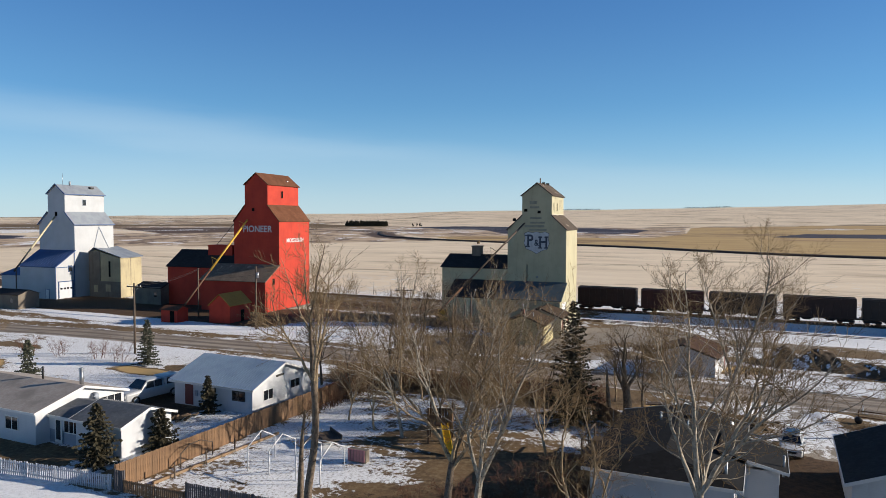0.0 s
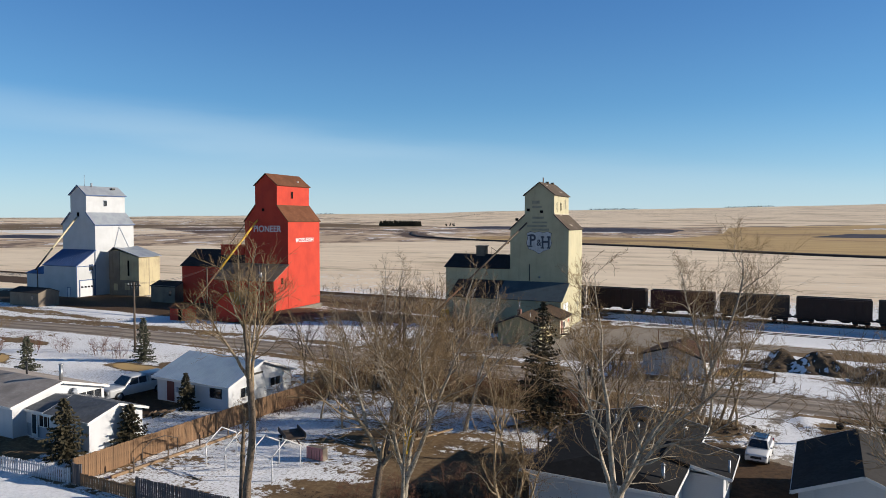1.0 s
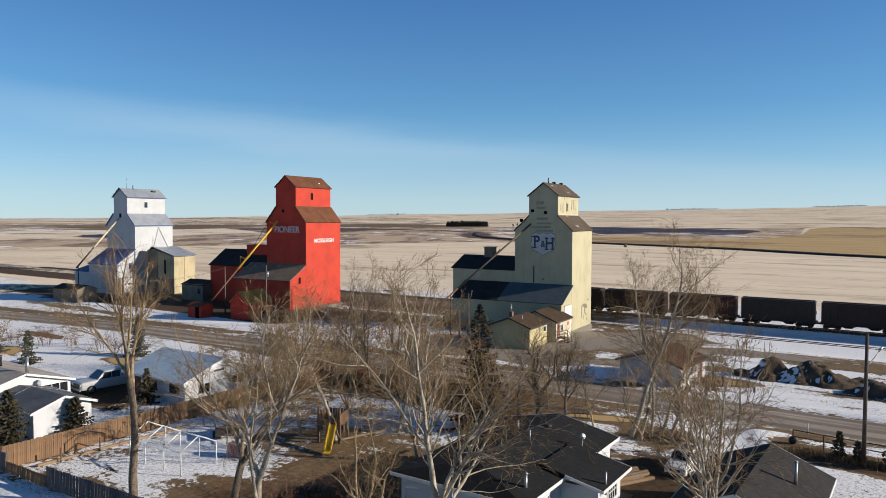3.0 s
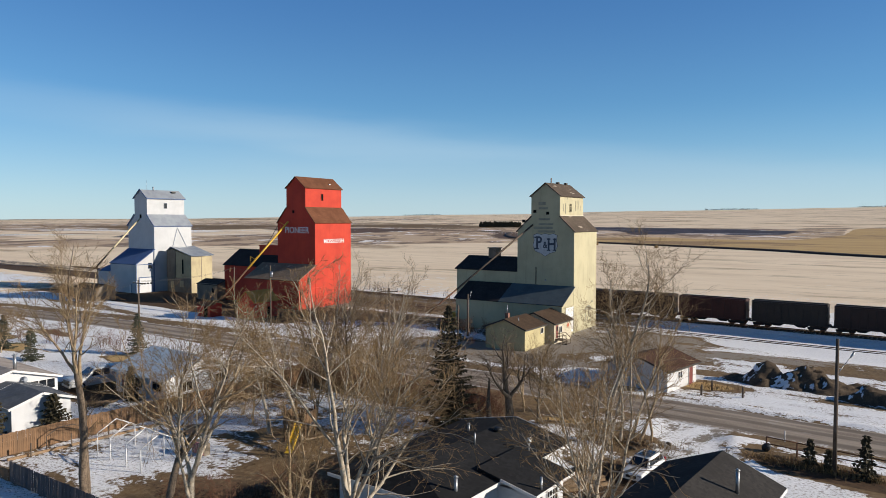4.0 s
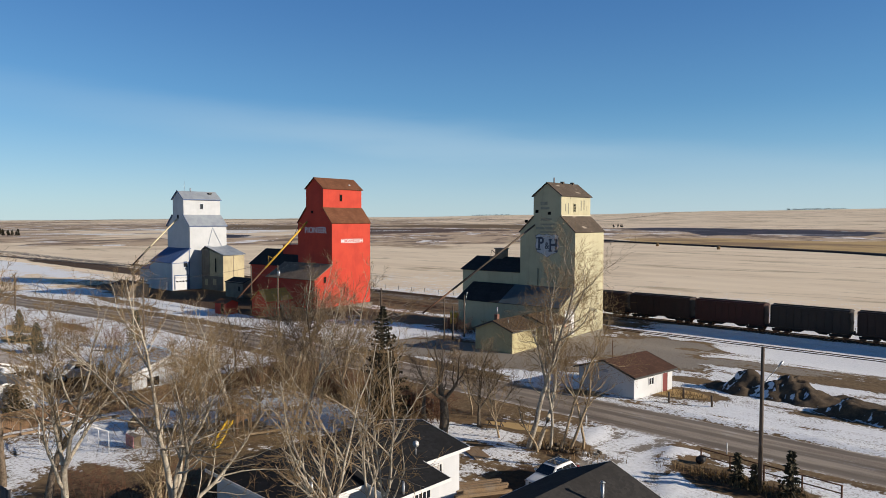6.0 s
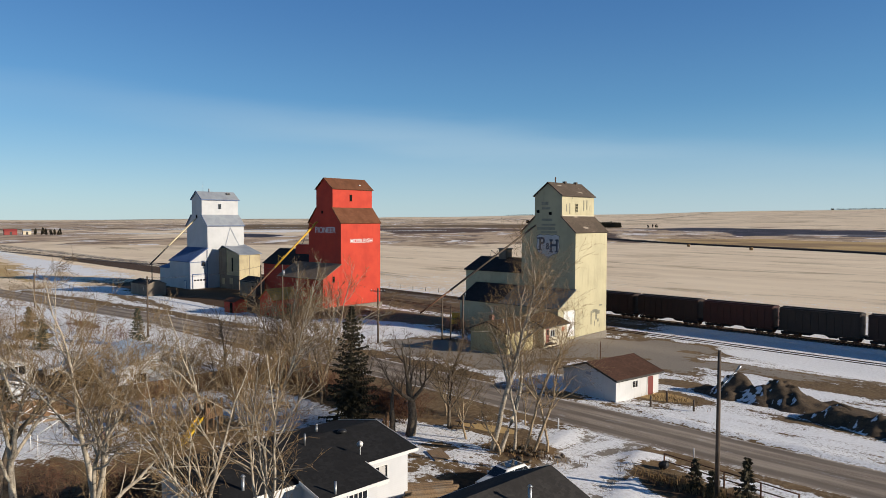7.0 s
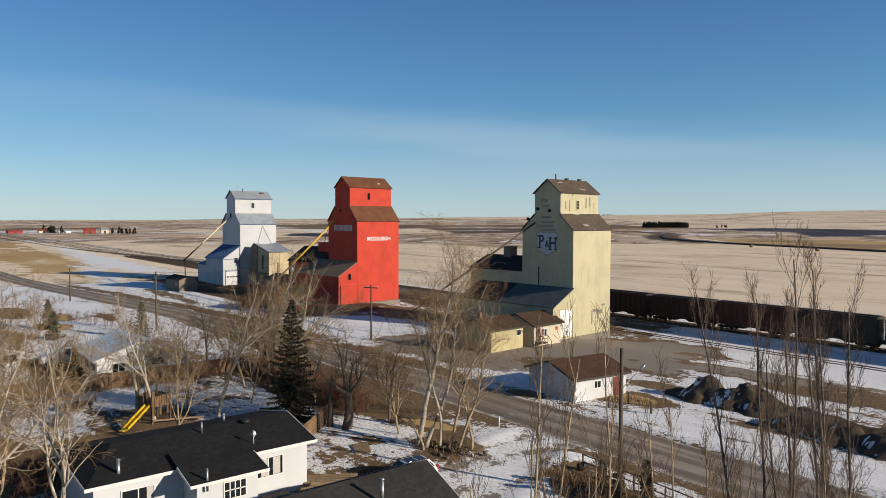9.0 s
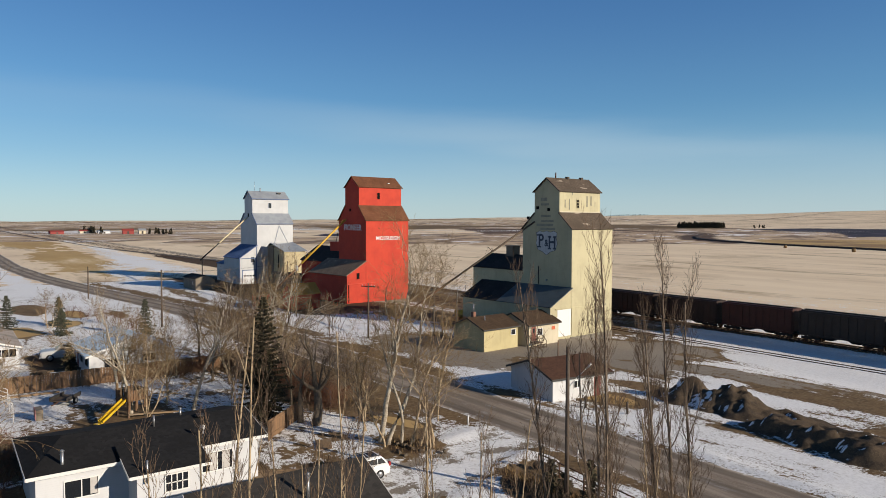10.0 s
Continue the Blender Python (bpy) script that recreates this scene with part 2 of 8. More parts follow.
    def done(self, color, rough=0.8, metal=0.0, normal=None, spec=0.3):
        self.put(self.bsdf.inputs["Base Color"], color)
        self.put(self.bsdf.inputs["Roughness"], rough)
        self.put(self.bsdf.inputs["Metallic"], metal)
        self.put(self.bsdf.inputs["Specular IOR Level"], spec)
        if normal is not None:
            self.l.new(normal, self.bsdf.inputs["Normal"])
        return self.m


def painted_siding(name, col, dark, board=0.2, wear=0.35, worn=(0.33, 0.30, 0.26), rough=0.7, lap=0.5, streak=0.5):
    """Horizontal lapped boards or sheets, painted, with streaks and worn spots."""
    k = Nodes(name)
    v = k.coord()
    vs = k.coord(scale=(1, 1, 0.12))
    big = k.noise(v, 0.35, 5, 0.6)
    run = k.noise(vs, 1.6, 5, 0.65)
    fine = k.noise(v, 14, 4, 0.6)
    c = k.mix(k.ramp(big, 0.35, 0.7), col, dark)
    c = k.mix(k.math("MULTIPLY", k.ramp(run, 0.5, 0.75), streak), c, tuple(0.62 * q for q in dark))
    chips = k.math("MULTIPLY", k.ramp(k.noise(v, 2.1, 6, 0.7), 0.66 - 0.12 * wear, 0.74 - 0.1 * wear), k.ramp(fine, 0.4, 0.6))
    c = k.mix(k.math("MULTIPLY", chips, wear), c, worn)
    lapped = k.wave(v, 0.314159 / board, "Z")
    c = k.mix(k.math("MULTIPLY", k.ramp(lapped, 0.86, 1.0), 0.25 * lap), c, tuple(0.35 * q for q in dark))
    n = k.bump(lapped, 0.5 * lap, 0.025)
    n = k.bump(fine, 0.12, 0.01, n)
    return k.done(c, rough, 0.0, n)


def shingles(name, col, col2, rough=0.95, snow=0.0, patch=None, size=1.0, normal=0.5):
    """Roof shingles: courses, single shingles of uneven tone, patches."""
    k = Nodes(name)
    v = k.coord()
    d, cell = k.voronoi(k.coord(scale=(3.0 * size, 3.0 * size, 6 * size)), 1.4)
    tone = k.n.new("ShaderNodeSeparateColor")
    k.l.new(cell, tone.inputs["Color"])
    c = k.mix(tone.outputs["Red"], col, col2)
    c = k.mix(k.ramp(k.noise(v, 0.5, 5, 0.6), 0.4, 0.75), c, tuple(0.6 * q for q in col))
    grain = k.noise(v, 30, 3, 0.6)
    c = k.mix(k.math("MULTIPLY", k.ramp(grain, 0.35, 0.7), 0.3), c, tuple(0.5 * q for q in col2))
    if patch is not None:
        pn = k.noise(k.coord(scale=(1, 0.35, 1)), 0.9, 3, 0.5)
        c = k.mix(k.ramp(pn, 0.66, 0.70), c, patch)
    courses = k.wave(v, 1.4, "Z")
    n = k.bump(courses, normal * 0.5, 0.02)
    n = k.bump(grain, 0.25, 0.01, n)
    return k.done(c, rough, 0.0, n, 0.15)


def metal_sheet(name, col, col2, rough=0.45, metal=0.3, dirt=(0.2, 0.17, 0.13)):
    k = Nodes(name)
    v = k.coord()
    c = k.mix(k.ramp(k.noise(v, 0.6, 5, 0.6), 0.35, 0.7), col, col2)
    c = k.mix(k.math("MULTIPLY", k.ramp(k.noise(k.coord(scale=(1, 1, 0.2)), 2.2, 5, 0.65), 0.55, 0.8), 0.45), c, dirt)
    fine = k.noise(v, 20, 3, 0.6)
    return k.done(c, k.ramp(fine, 0.2, 0.8, rough - 0.08, rough + 0.15), metal, k.bump(fine, 0.06, 0.01), 0.4)


def plain(name, col, rough=0.6, metal=0.0, var=0.25, scale=6.0, spec=0.35, bump=0.1):
    """A surface of one paint or stuff with a little unevenness at two scales."""
    k = Nodes(name)
    v = k.coord()
    a = k.noise(v, scale, 5, 0.6)
    b = k.noise(v, scale * 0.17, 3, 0.5)
    c = k.mix(k.math("MULTIPLY", k.ramp(a, 0.35, 0.75), var), col, tuple(0.55 * q for q in col))
    c = k.mix(k.math("MULTIPLY", k.ramp(b, 0.4, 0.75), var * 0.7), c, tuple(min(1.0, 1.25 * q) for q in col))
    return k.done(c, rough, metal, k.bump(a, bump, 0.01), spec)


def board_wood(name, col, col2, grey, rough=0.85, along="Z"):
    """Weathered boards: grain along the piece, each piece of its own tone."""
    k = Nodes(name)
    s = (6, 6, 0.5) if along == "Z" else (0.5, 6, 6)
    g = k.noise(k.coord(scale=s), 3.0, 6, 0.65, 0.4)
    c = k.mix(k.random(), col, col2)
    c = k.mix(k.ramp(g, 0.4, 0.75), c, tuple(0.55 * q for q in col2))
    c = k.mix(k.math("MULTIPLY", k.ramp(k.noise(k.coord(), 1.1, 4, 0.6), 0.5, 0.75), 0.6), c, grey)
    return k.done(c, rough, 0.0, k.bump(g, 0.3, 0.01), 0.2)


def bark(name, col, col2, scar, scale=1.0):
    k = Nodes(name)
    v = k.coord(scale=(1, 1, 0.45))
    a = k.noise(v, 7.0 * scale, 6, 0.65)
    c = k.mix(k.ramp(a, 0.38, 0.66), col, col2)
    c = k.mix(k.math("MULTIPLY", k.ramp(k.noise(k.coord(scale=(1, 1, 2.5)), 3.5 * scale, 4, 0.7), 0.56, 0.66), 0.8), c, scar)
    return k.done(c, 0.9, 0.0, k.bump(a, 0.5, 0.03), 0.15)


# paint and cladding
RED = painted_siding("red_siding", (0.46, 0.043, 0.020), (0.38, 0.033, 0.016), 0.18, 0.12, (0.33, 0.082, 0.057), streak=0.25)
CREAM = painted_siding("cream_siding", (0.45, 0.408, 0.262), (0.385, 0.348, 0.226), 0.18, 0.55, (0.25, 0.22, 0.164), streak=0.35)
WHITE = painted_siding("white_metal_siding", (0.47, 0.48, 0.49), (0.42, 0.43, 0.44), 0.25, 0.05, streak=0.12, lap=0.35)
YELLOW = painted_siding("faded_yellow_boards", (0.42, 0.355, 0.215), (0.31, 0.262, 0.165), 0.2, 0.5, (0.20, 0.175, 0.14))
SHED_YELLOW = painted_siding("yellow_siding", (0.47, 0.405, 0.225), (0.40, 0.345, 0.19), 0.15, 0.3, (0.33, 0.29, 0.21), streak=0.3)
HOUSE_WHITE = painted_siding("white_house_siding", (0.56, 0.57, 0.59), (0.51, 0.52, 0.54), 0.13, 0.08, streak=0.12, lap=0.5)
GARAGE_WHITE = painted_siding("white_garage_siding", (0.57, 0.57, 0.57), (0.51, 0.51, 0.51), 0.16, 0.2, (0.41, 0.39, 0.34), streak=0.3)
OFFICE_WHITE = painted_siding("cream_office_siding", (0.54, 0.48, 0.36), (0.48, 0.43, 0.32), 0.15, 0.3, streak=0.3)
GREY_CLAD = painted_siding("blue_grey_siding", (0.30, 0.33, 0.38), (0.25, 0.28, 0.33), 0.15, 0.1, streak=0.15)
OLD_BOARDS = painted_siding("bare_old_boards", (0.197, 0.164, 0.123), (0.139, 0.115, 0.090), 0.22, 0.6, (0.27, 0.25, 0.20))
# roofs
BROWN_SHINGLE = shingles("brown_shingles", (0.086, 0.056, 0.036), (0.057, 0.038, 0.025))
RED_BROWN_ROOF = shingles("red_brown_shingles", (0.180, 0.078, 0.041), (0.123, 0.053, 0.031))
GREY_SHINGLE = shingles("weathered_grey_shingles", (0.131, 0.102, 0.078), (0.074, 0.057, 0.045), patch=(0.30, 0.25, 0.20))
# brighter copy of the grey shingles, with glancing sun put into its tan
SUNLIT_SHINGLE = shingles("weathered_sunlit_shingles", (0.27, 0.205, 0.150), (0.175, 0.130, 0.095), patch=(0.34, 0.28, 0.22))
BLACK_SHINGLE = shingles("black_shingles", (0.025, 0.025, 0.026), (0.015, 0.015, 0.016))
CHARCOAL_SHINGLE = shingles("charcoal_shingles", (0.050, 0.046, 0.043), (0.032, 0.030, 0.029))
OLD_GREY_ROOF = shingles("grey_house_shingles", (0.44, 0.39, 0.34), (0.38, 0.32, 0.28))
SLATE_ROOF = shingles("slate_grey_shingles", (0.164, 0.172, 0.184), (0.123, 0.131, 0.143))
GARAGE_BROWN = shingles("dark_brown_roof", (0.098, 0.051, 0.034), (0.070, 0.037, 0.026))
DARK_ROOF = shingles("old_dark_roof", (0.045, 0.041, 0.041), (0.029, 0.027, 0.028))
GREY_METAL = metal_sheet("grey_metal_roof", (0.30, 0.33, 0.36), (0.24, 0.26, 0.30), 0.5, 0.2)
BLUE_METAL = metal_sheet("blue_grey_ribbed_metal", (0.25, 0.33, 0.43), (0.197, 0.27, 0.37), 0.5, 0.15, (0.29, 0.31, 0.33))
BLUE_ROOF = metal_sheet("blue_metal_roof", (0.040, 0.095, 0.235), (0.034, 0.075, 0.19), 0.55, 0.0)
TEAL_METAL = metal_sheet("blue_tin_roof", (0.068, 0.092, 0.105), (0.052, 0.070, 0.082), 0.75, 0.0)
BLUE_TRIM = plain("blue_trim", (0.049, 0.090, 0.20), 0.5)
WHITE_TRIM = plain("white_trim", (0.66, 0.65, 0.63), 0.5, var=0.12)
DARK_TRIM = plain("dark_trim", (0.041, 0.037, 0.033), 0.6)
# glass, metal, plastics
GLASS = plain("dark_window_glass", (0.015, 0.018, 0.023), 0.06, var=0.1, spec=0.9, bump=0.0)
DARK_HOLE = plain("dark_opening", (0.010, 0.009, 0.008), 0.9, spec=0.05)
CURTAIN = plain("pale_curtain", (0.45, 0.43, 0.41), 0.9)
STEEL = plain("galvanised_steel", (0.34, 0.35, 0.36), 0.4, 0.8)
RUST = plain("rusty_steel", (0.139, 0.070, 0.041), 0.75, 0.3, 0.5, 9)
YELLOW_STEEL = plain("yellow_painted_pipe", (0.57, 0.34, 0.041), 0.5, 0.0, 0.35, 5)
CREAM_STEEL = plain("cream_painted_pipe", (0.57, 0.49, 0.31), 0.5, 0.0, 0.35, 5)
YELLOW_PLASTIC = plain("yellow_plastic", (0.64, 0.41, 0.025), 0.35, 0.0, 0.1, 3)
PIPE_WHITE = plain("white_painted_tube", (0.59, 0.59, 0.59), 0.45, 0.1)
CAR_WHITE = plain("white_car_paint", (0.66, 0.66, 0.66), 0.22, 0.0, 0.06, 2, 0.6, 0.0)
# white truck paint darkened to carry the garage's shade in its colour
TRUCK_WHITE = plain("shaded_white_truck_paint", (0.41, 0.42, 0.43), 0.3, 0.0, 0.15, 2, 0.5, 0.0)
TYRE = plain("tyre_rubber", (0.018, 0.018, 0.019), 0.85, 0.0, 0.3, 12)
BLACK_PLASTIC = plain("black_plastic", (0.021, 0.021, 0.022), 0.5)
LAMP_GLASS = plain("headlamp_glass", (0.49, 0.51, 0.52), 0.12, 0.3, 0.1, 8, 0.8, 0.0)
RED_LAMP = plain("red_lamp", (0.29, 0.016, 0.012), 0.2, 0.0, 0.1, 8, 0.7, 0.0)
CAR_DARK = metal_sheet("dark_hopper_paint", (0.030, 0.014, 0.010), (0.021, 0.011, 0.008), 0.65, 0.05, (0.049, 0.033, 0.025))
CAR_GREY = metal_sheet("grey_hopper_paint", (0.030, 0.021, 0.016), (0.021, 0.016, 0.013), 0.65, 0.05, (0.057, 0.045, 0.037))
CAR_RED = metal_sheet("red_brown_hopper_paint", (0.051, 0.014, 0.010), (0.037, 0.011, 0.008), 0.65, 0.05, (0.041, 0.025, 0.018))
UNDER = plain("black_running_gear", (0.015, 0.013, 0.012), 0.8)
CONCRETE = plain("concrete", (0.197, 0.176, 0.148), 0.9, 0.0, 0.5, 3, 0.2, 0.3)
SIGN_RED = plain("red_sign", (0.49, 0.041, 0.016), 0.5)
SIGN_ORANGE = plain("orange_board", (0.49, 0.115, 0.049), 0.6)
PAINT_WHITE = plain("white_lettering", (0.61, 0.61, 0.61), 0.7, 0.0, 0.35, 9)
FADED_WHITE = plain("faded_white_paint", (0.49, 0.50, 0.51), 0.8, 0.0, 0.6, 3)
FAINT_LETTER = plain("faint_old_lettering", (0.27, 0.26, 0.197), 0.8, 0.0, 0.7, 2)
FADED_BLUE = plain("faded_blue_paint", (0.070, 0.078, 0.102), 0.8, 0.0, 0.7, 3)
PEELED = plain("peeled_grey_boards", (0.20, 0.193, 0.148), 0.9, 0.0, 0.6, 6)
# wood
FENCE_BROWN = board_wood("fence_boards", (0.25, 0.148, 0.082), (0.164, 0.102, 0.061), (0.164, 0.135, 0.107))
FENCE_GREY = board_wood("grey_fence_boards", (0.111, 0.102, 0.107), (0.082, 0.078, 0.082), (0.131, 0.127, 0.123))
PICKET = board_wood("pale_pickets", (0.51, 0.52, 0.56), (0.43, 0.44, 0.48), (0.34, 0.35, 0.37))
POLE_WOOD = board_wood("pole_wood", (0.123, 0.094, 0.070), (0.098, 0.074, 0.057), (0.164, 0.148, 0.131))
LUMBER = board_wood("lumber", (0.31, 0.22, 0.131), (0.25, 0.164, 0.098), (0.25, 0.22, 0.180), along="X")
PLAY_WOOD = board_wood("play_tower_wood", (0.180, 0.107, 0.061), (0.131, 0.082, 0.049), (0.164, 0.139, 0.115))
# trees
BARK_PALE = bark("pale_bark", (0.440, 0.387, 0.308), (0.255, 0.211, 0.158), (0.066, 0.053, 0.040))
BARK_BROWN = bark("brown_bark", (0.139, 0.111, 0.082), (0.082, 0.066, 0.049), (0.049, 0.041, 0.033))
BARK_MID = bark("rough_grey_brown_bark", (0.20, 0.155, 0.115), (0.095, 0.072, 0.053), (0.045, 0.035, 0.028), 1.3)
BARK_TAN = bark("tan_bark", (0.40, 0.31, 0.20), (0.22, 0.16, 0.10), (0.07, 0.05, 0.035))
TWIG_TAN = bark("tan_twigs", (0.254, 0.176, 0.094), (0.172, 0.115, 0.061), (0.082, 0.057, 0.037))
TWIG_BROWN = bark("brown_twigs", (0.148, 0.102, 0.070), (0.098, 0.070, 0.049), (0.057, 0.041, 0.033))
TWIG_RED = bark("reddish_twigs", (0.180, 0.086, 0.053), (0.123, 0.061, 0.041), (0.066, 0.041, 0.033))


def needle_material(name, a, b):
    k = Nodes(name)
    c = k.mix(k.island(), a, b)
    c = k.mix(k.ramp(k.noise(k.coord(), 3.0, 4, 0.6), 0.4, 0.7), c, tuple(0.6 * q for q in a))
    return k.done(c, 0.85, 0.0, None, 0.2)


NEEDLES = needle_material("spruce_needles", (0.058, 0.048, 0.027), (0.030, 0.028, 0.017))
NEEDLES_BLUE = needle_material("blue_spruce_needles", (0.080, 0.080, 0.052), (0.048, 0.052, 0.036))
GRASS_DRY = needle_material("dry_grass", (0.26, 0.17, 0.08), (0.17, 0.11, 0.055))
HEDGE_DRY = needle_material("dry_brush", (0.17, 0.10, 0.06), (0.11, 0.07, 0.045))


def ground_material():
    """Snow, dead grass, straw, stubble and bare soil, laid out by the sheet's attributes and broken up by noise."""
    k = Nodes("ground_cover")
    snow, straw, soil = k.attr("cover")
    gold, dark, gravel = k.attr("field")
    w = k.world()
    streak = k.world((0.25, 1.0, 1.0))
    n1 = k.noise(w, 0.35, 6, 0.62)
    n2 = k.noise(w, 2.6, 6, 0.65)
    n3 = k.noise(w, 14.0, 4, 0.6)
    nf = k.noise(w, 0.010, 8, 0.62)
    ns = k.noise(streak, 0.05, 6, 0.62)
    grass = k.mix(k.ramp(n1, 0.35, 0.7), (0.160, 0.102, 0.051), (0.092, 0.060, 0.033))
    grass = k.mix(k.ramp(n2, 0.4, 0.75), grass, (0.23, 0.164, 0.090))
    c = grass
    stub = k.mix(k.ramp(ns, 0.3, 0.7), (0.84, 0.69, 0.50), (0.73, 0.58, 0.41))
    flecks = k.noise(k.world((0.20, 1.0, 1.0)), 0.16, 7, 0.72, 0.5)
    stub = k.mix(k.math("MULTIPLY", k.ramp(flecks, 0.56, 0.68), 0.5), stub, (0.37, 0.27, 0.164))
    bands = k.noise(k.world((0.22, 1.0, 1.0)), 0.045, 8, 0.7, 0.4)
    stub = k.mix(k.math("MULTIPLY", k.ramp(bands, 0.54, 0.66), 0.75), stub, (0.34, 0.25, 0.148))
    stub = k.mix(k.math("MULTIPLY", k.ramp(nf, 0.55, 0.66), 0.4), stub, (0.38, 0.27, 0.164))
    strip_n = k.noise(k.plain_map(40, (170, 210)), 1.0, 7, 0.62, 0.4)
    sep = k.n.new("ShaderNodeSeparateXYZ")
    k.l.new(w, sep.inputs["Vector"])
    far_land = k.ramp(k.math("SUBTRACT", sep.outputs["Y"], k.math("MULTIPLY", sep.outputs["X"], 0.9)), 560.0, 700.0)
    broke = k.math("MULTIPLY", k.math("SUBTRACT", k.math("ADD", k.math("MULTIPLY", ns, 0.6), k.math("MULTIPLY", nf, 0.6)), 0.6), 0.9)
    edge = lambda v, s=0.5: k.ramp(k.math("ADD", v, broke), 0.42, 0.58)
    c = k.mix(edge(straw), c, stub)
    c = k.mix(edge(gold), c, k.mix(k.ramp(ns, 0.3, 0.7), (0.52, 0.36, 0.156), (0.41, 0.27, 0.119)))
    c = k.mix(edge(dark), c, k.mix(k.ramp(nf, 0.4, 0.7), (0.164, 0.108, 0.067), (0.30, 0.20, 0.127)))
    c = k.mix(k.math("MULTIPLY", k.math("MULTIPLY", k.ramp(strip_n, 0.56, 0.60), k.ramp(k.math("ADD", straw, dark), 0.25, 0.5)), k.math("MULTIPLY", far_land, 0.8)), c, (0.25, 0.160, 0.090))
    coulee, brush, tilled = k.attr("range")
    mott = k.noise(k.plain_map(30, (38, 120)), 1.0, 7, 0.66, 0.4)
    mott2 = k.noise(k.plain_map(45, (14, 50)), 1.0, 6, 0.66)
    wild = k.mix(k.ramp(mott, 0.46, 0.58), (0.50, 0.37, 0.25), (0.20, 0.14, 0.10))
    wild = k.mix(k.math("MULTIPLY", k.ramp(mott2, 0.5, 0.62), 0.6), wild, (0.62, 0.47, 0.32))
    drift = k.noise(k.plain_map(35, (34, 70)), 1.0, 5, 0.6, 0.6)
    wild = k.mix(k.math("MULTIPLY", k.ramp(drift, 0.585, 0.62), 0.9), wild, (0.84, 0.81, 0.79))
    c = k.mix(k.ramp(k.math("ADD", coulee, k.math("MULTIPLY", k.math("SUBTRACT", mott, 0.5), 1.2)), 0.42, 0.58), c, wild)
    c = k.mix(k.ramp(k.math("ADD", tilled, k.math("MULTIPLY", broke, 0.5)), 0.42, 0.58), c, k.mix(k.ramp(ns, 0.4, 0.6), (0.125, 0.078, 0.055), (0.085, 0.056, 0.042)))
    # navy mix stands for shaded coulee slopes as well as for dark brush
    c = k.mix(k.ramp(k.math("ADD", brush, k.math("MULTIPLY", k.math("SUBTRACT", mott2, 0.5), 1.1)), 0.40, 0.56), c, k.mix(k.ramp(mott2, 0.45, 0.6), (0.026, 0.024, 0.040), (0.055, 0.050, 0.075)))
    dirt = k.mix(k.ramp(n2, 0.35, 0.7), (0.090, 0.052, 0.027), (0.048, 0.030, 0.017))
    n0 = k.noise(w, 0.9, 7, 0.68)
    near = k.math("MULTIPLY", k.math("SUBTRACT", k.math("ADD", k.math("ADD", k.math("MULTIPLY", n1, 0.25), k.math("MULTIPLY", n0, 0.25)), k.math("ADD", k.math("MULTIPLY", n2, 0.25), k.math("MULTIPLY", k.noise(k.world((0.28, 1.0, 1.0)), 0.75, 6, 0.66), 0.25))), 0.5), 3.2)
    c = k.mix(k.ramp(k.math("ADD", soil, near), 0.42, 0.58), c, dirt)
    grav = k.mix(k.ramp(n3, 0.35, 0.7), (0.290, 0.250, 0.205), (0.185, 0.157, 0.125))
    c = k.mix(k.ramp(k.math("ADD", gravel, near), 0.42, 0.58), c, grav)
    wide = k.math("MULTIPLY", k.math("SUBTRACT", nf, 0.5), 0.5)
    sn = k.ramp(k.math("ADD", k.math("ADD", snow, near), wide), 0.44, 0.56)
    speck = k.noise(w, 4.5, 6, 0.72)
    thin = k.math("MULTIPLY", k.ramp(snow, 0.60, 0.92, 1.0, 0.15), k.ramp(speck, 0.50, 0.62))
    sn = k.math("MULTIPLY", sn, k.math("SUBTRACT", 1.0, k.math("MULTIPLY", thin, 0.85)))
    flake = k.mix(k.ramp(n2, 0.35, 0.75), (0.865, 0.865, 0.87), (0.715, 0.715, 0.72))
    sn = k.math("MULTIPLY", sn, k.ramp(brush, 0.25, 0.6, 1.0, 0.15))
    c = k.mix(sn, c, flake)
    h = k.math("ADD", k.math("MULTIPLY", n2, 0.6), k.math("MULTIPLY", n3, 0.25))
    h = k.math("ADD", h, k.math("MULTIPLY", sn, 0.35))
    nrm = k.bump(h, 0.55, 0.12)
    return k.done(c, k.ramp(sn, 0, 1, 0.95, 0.7), 0.0, nrm, 0.2)


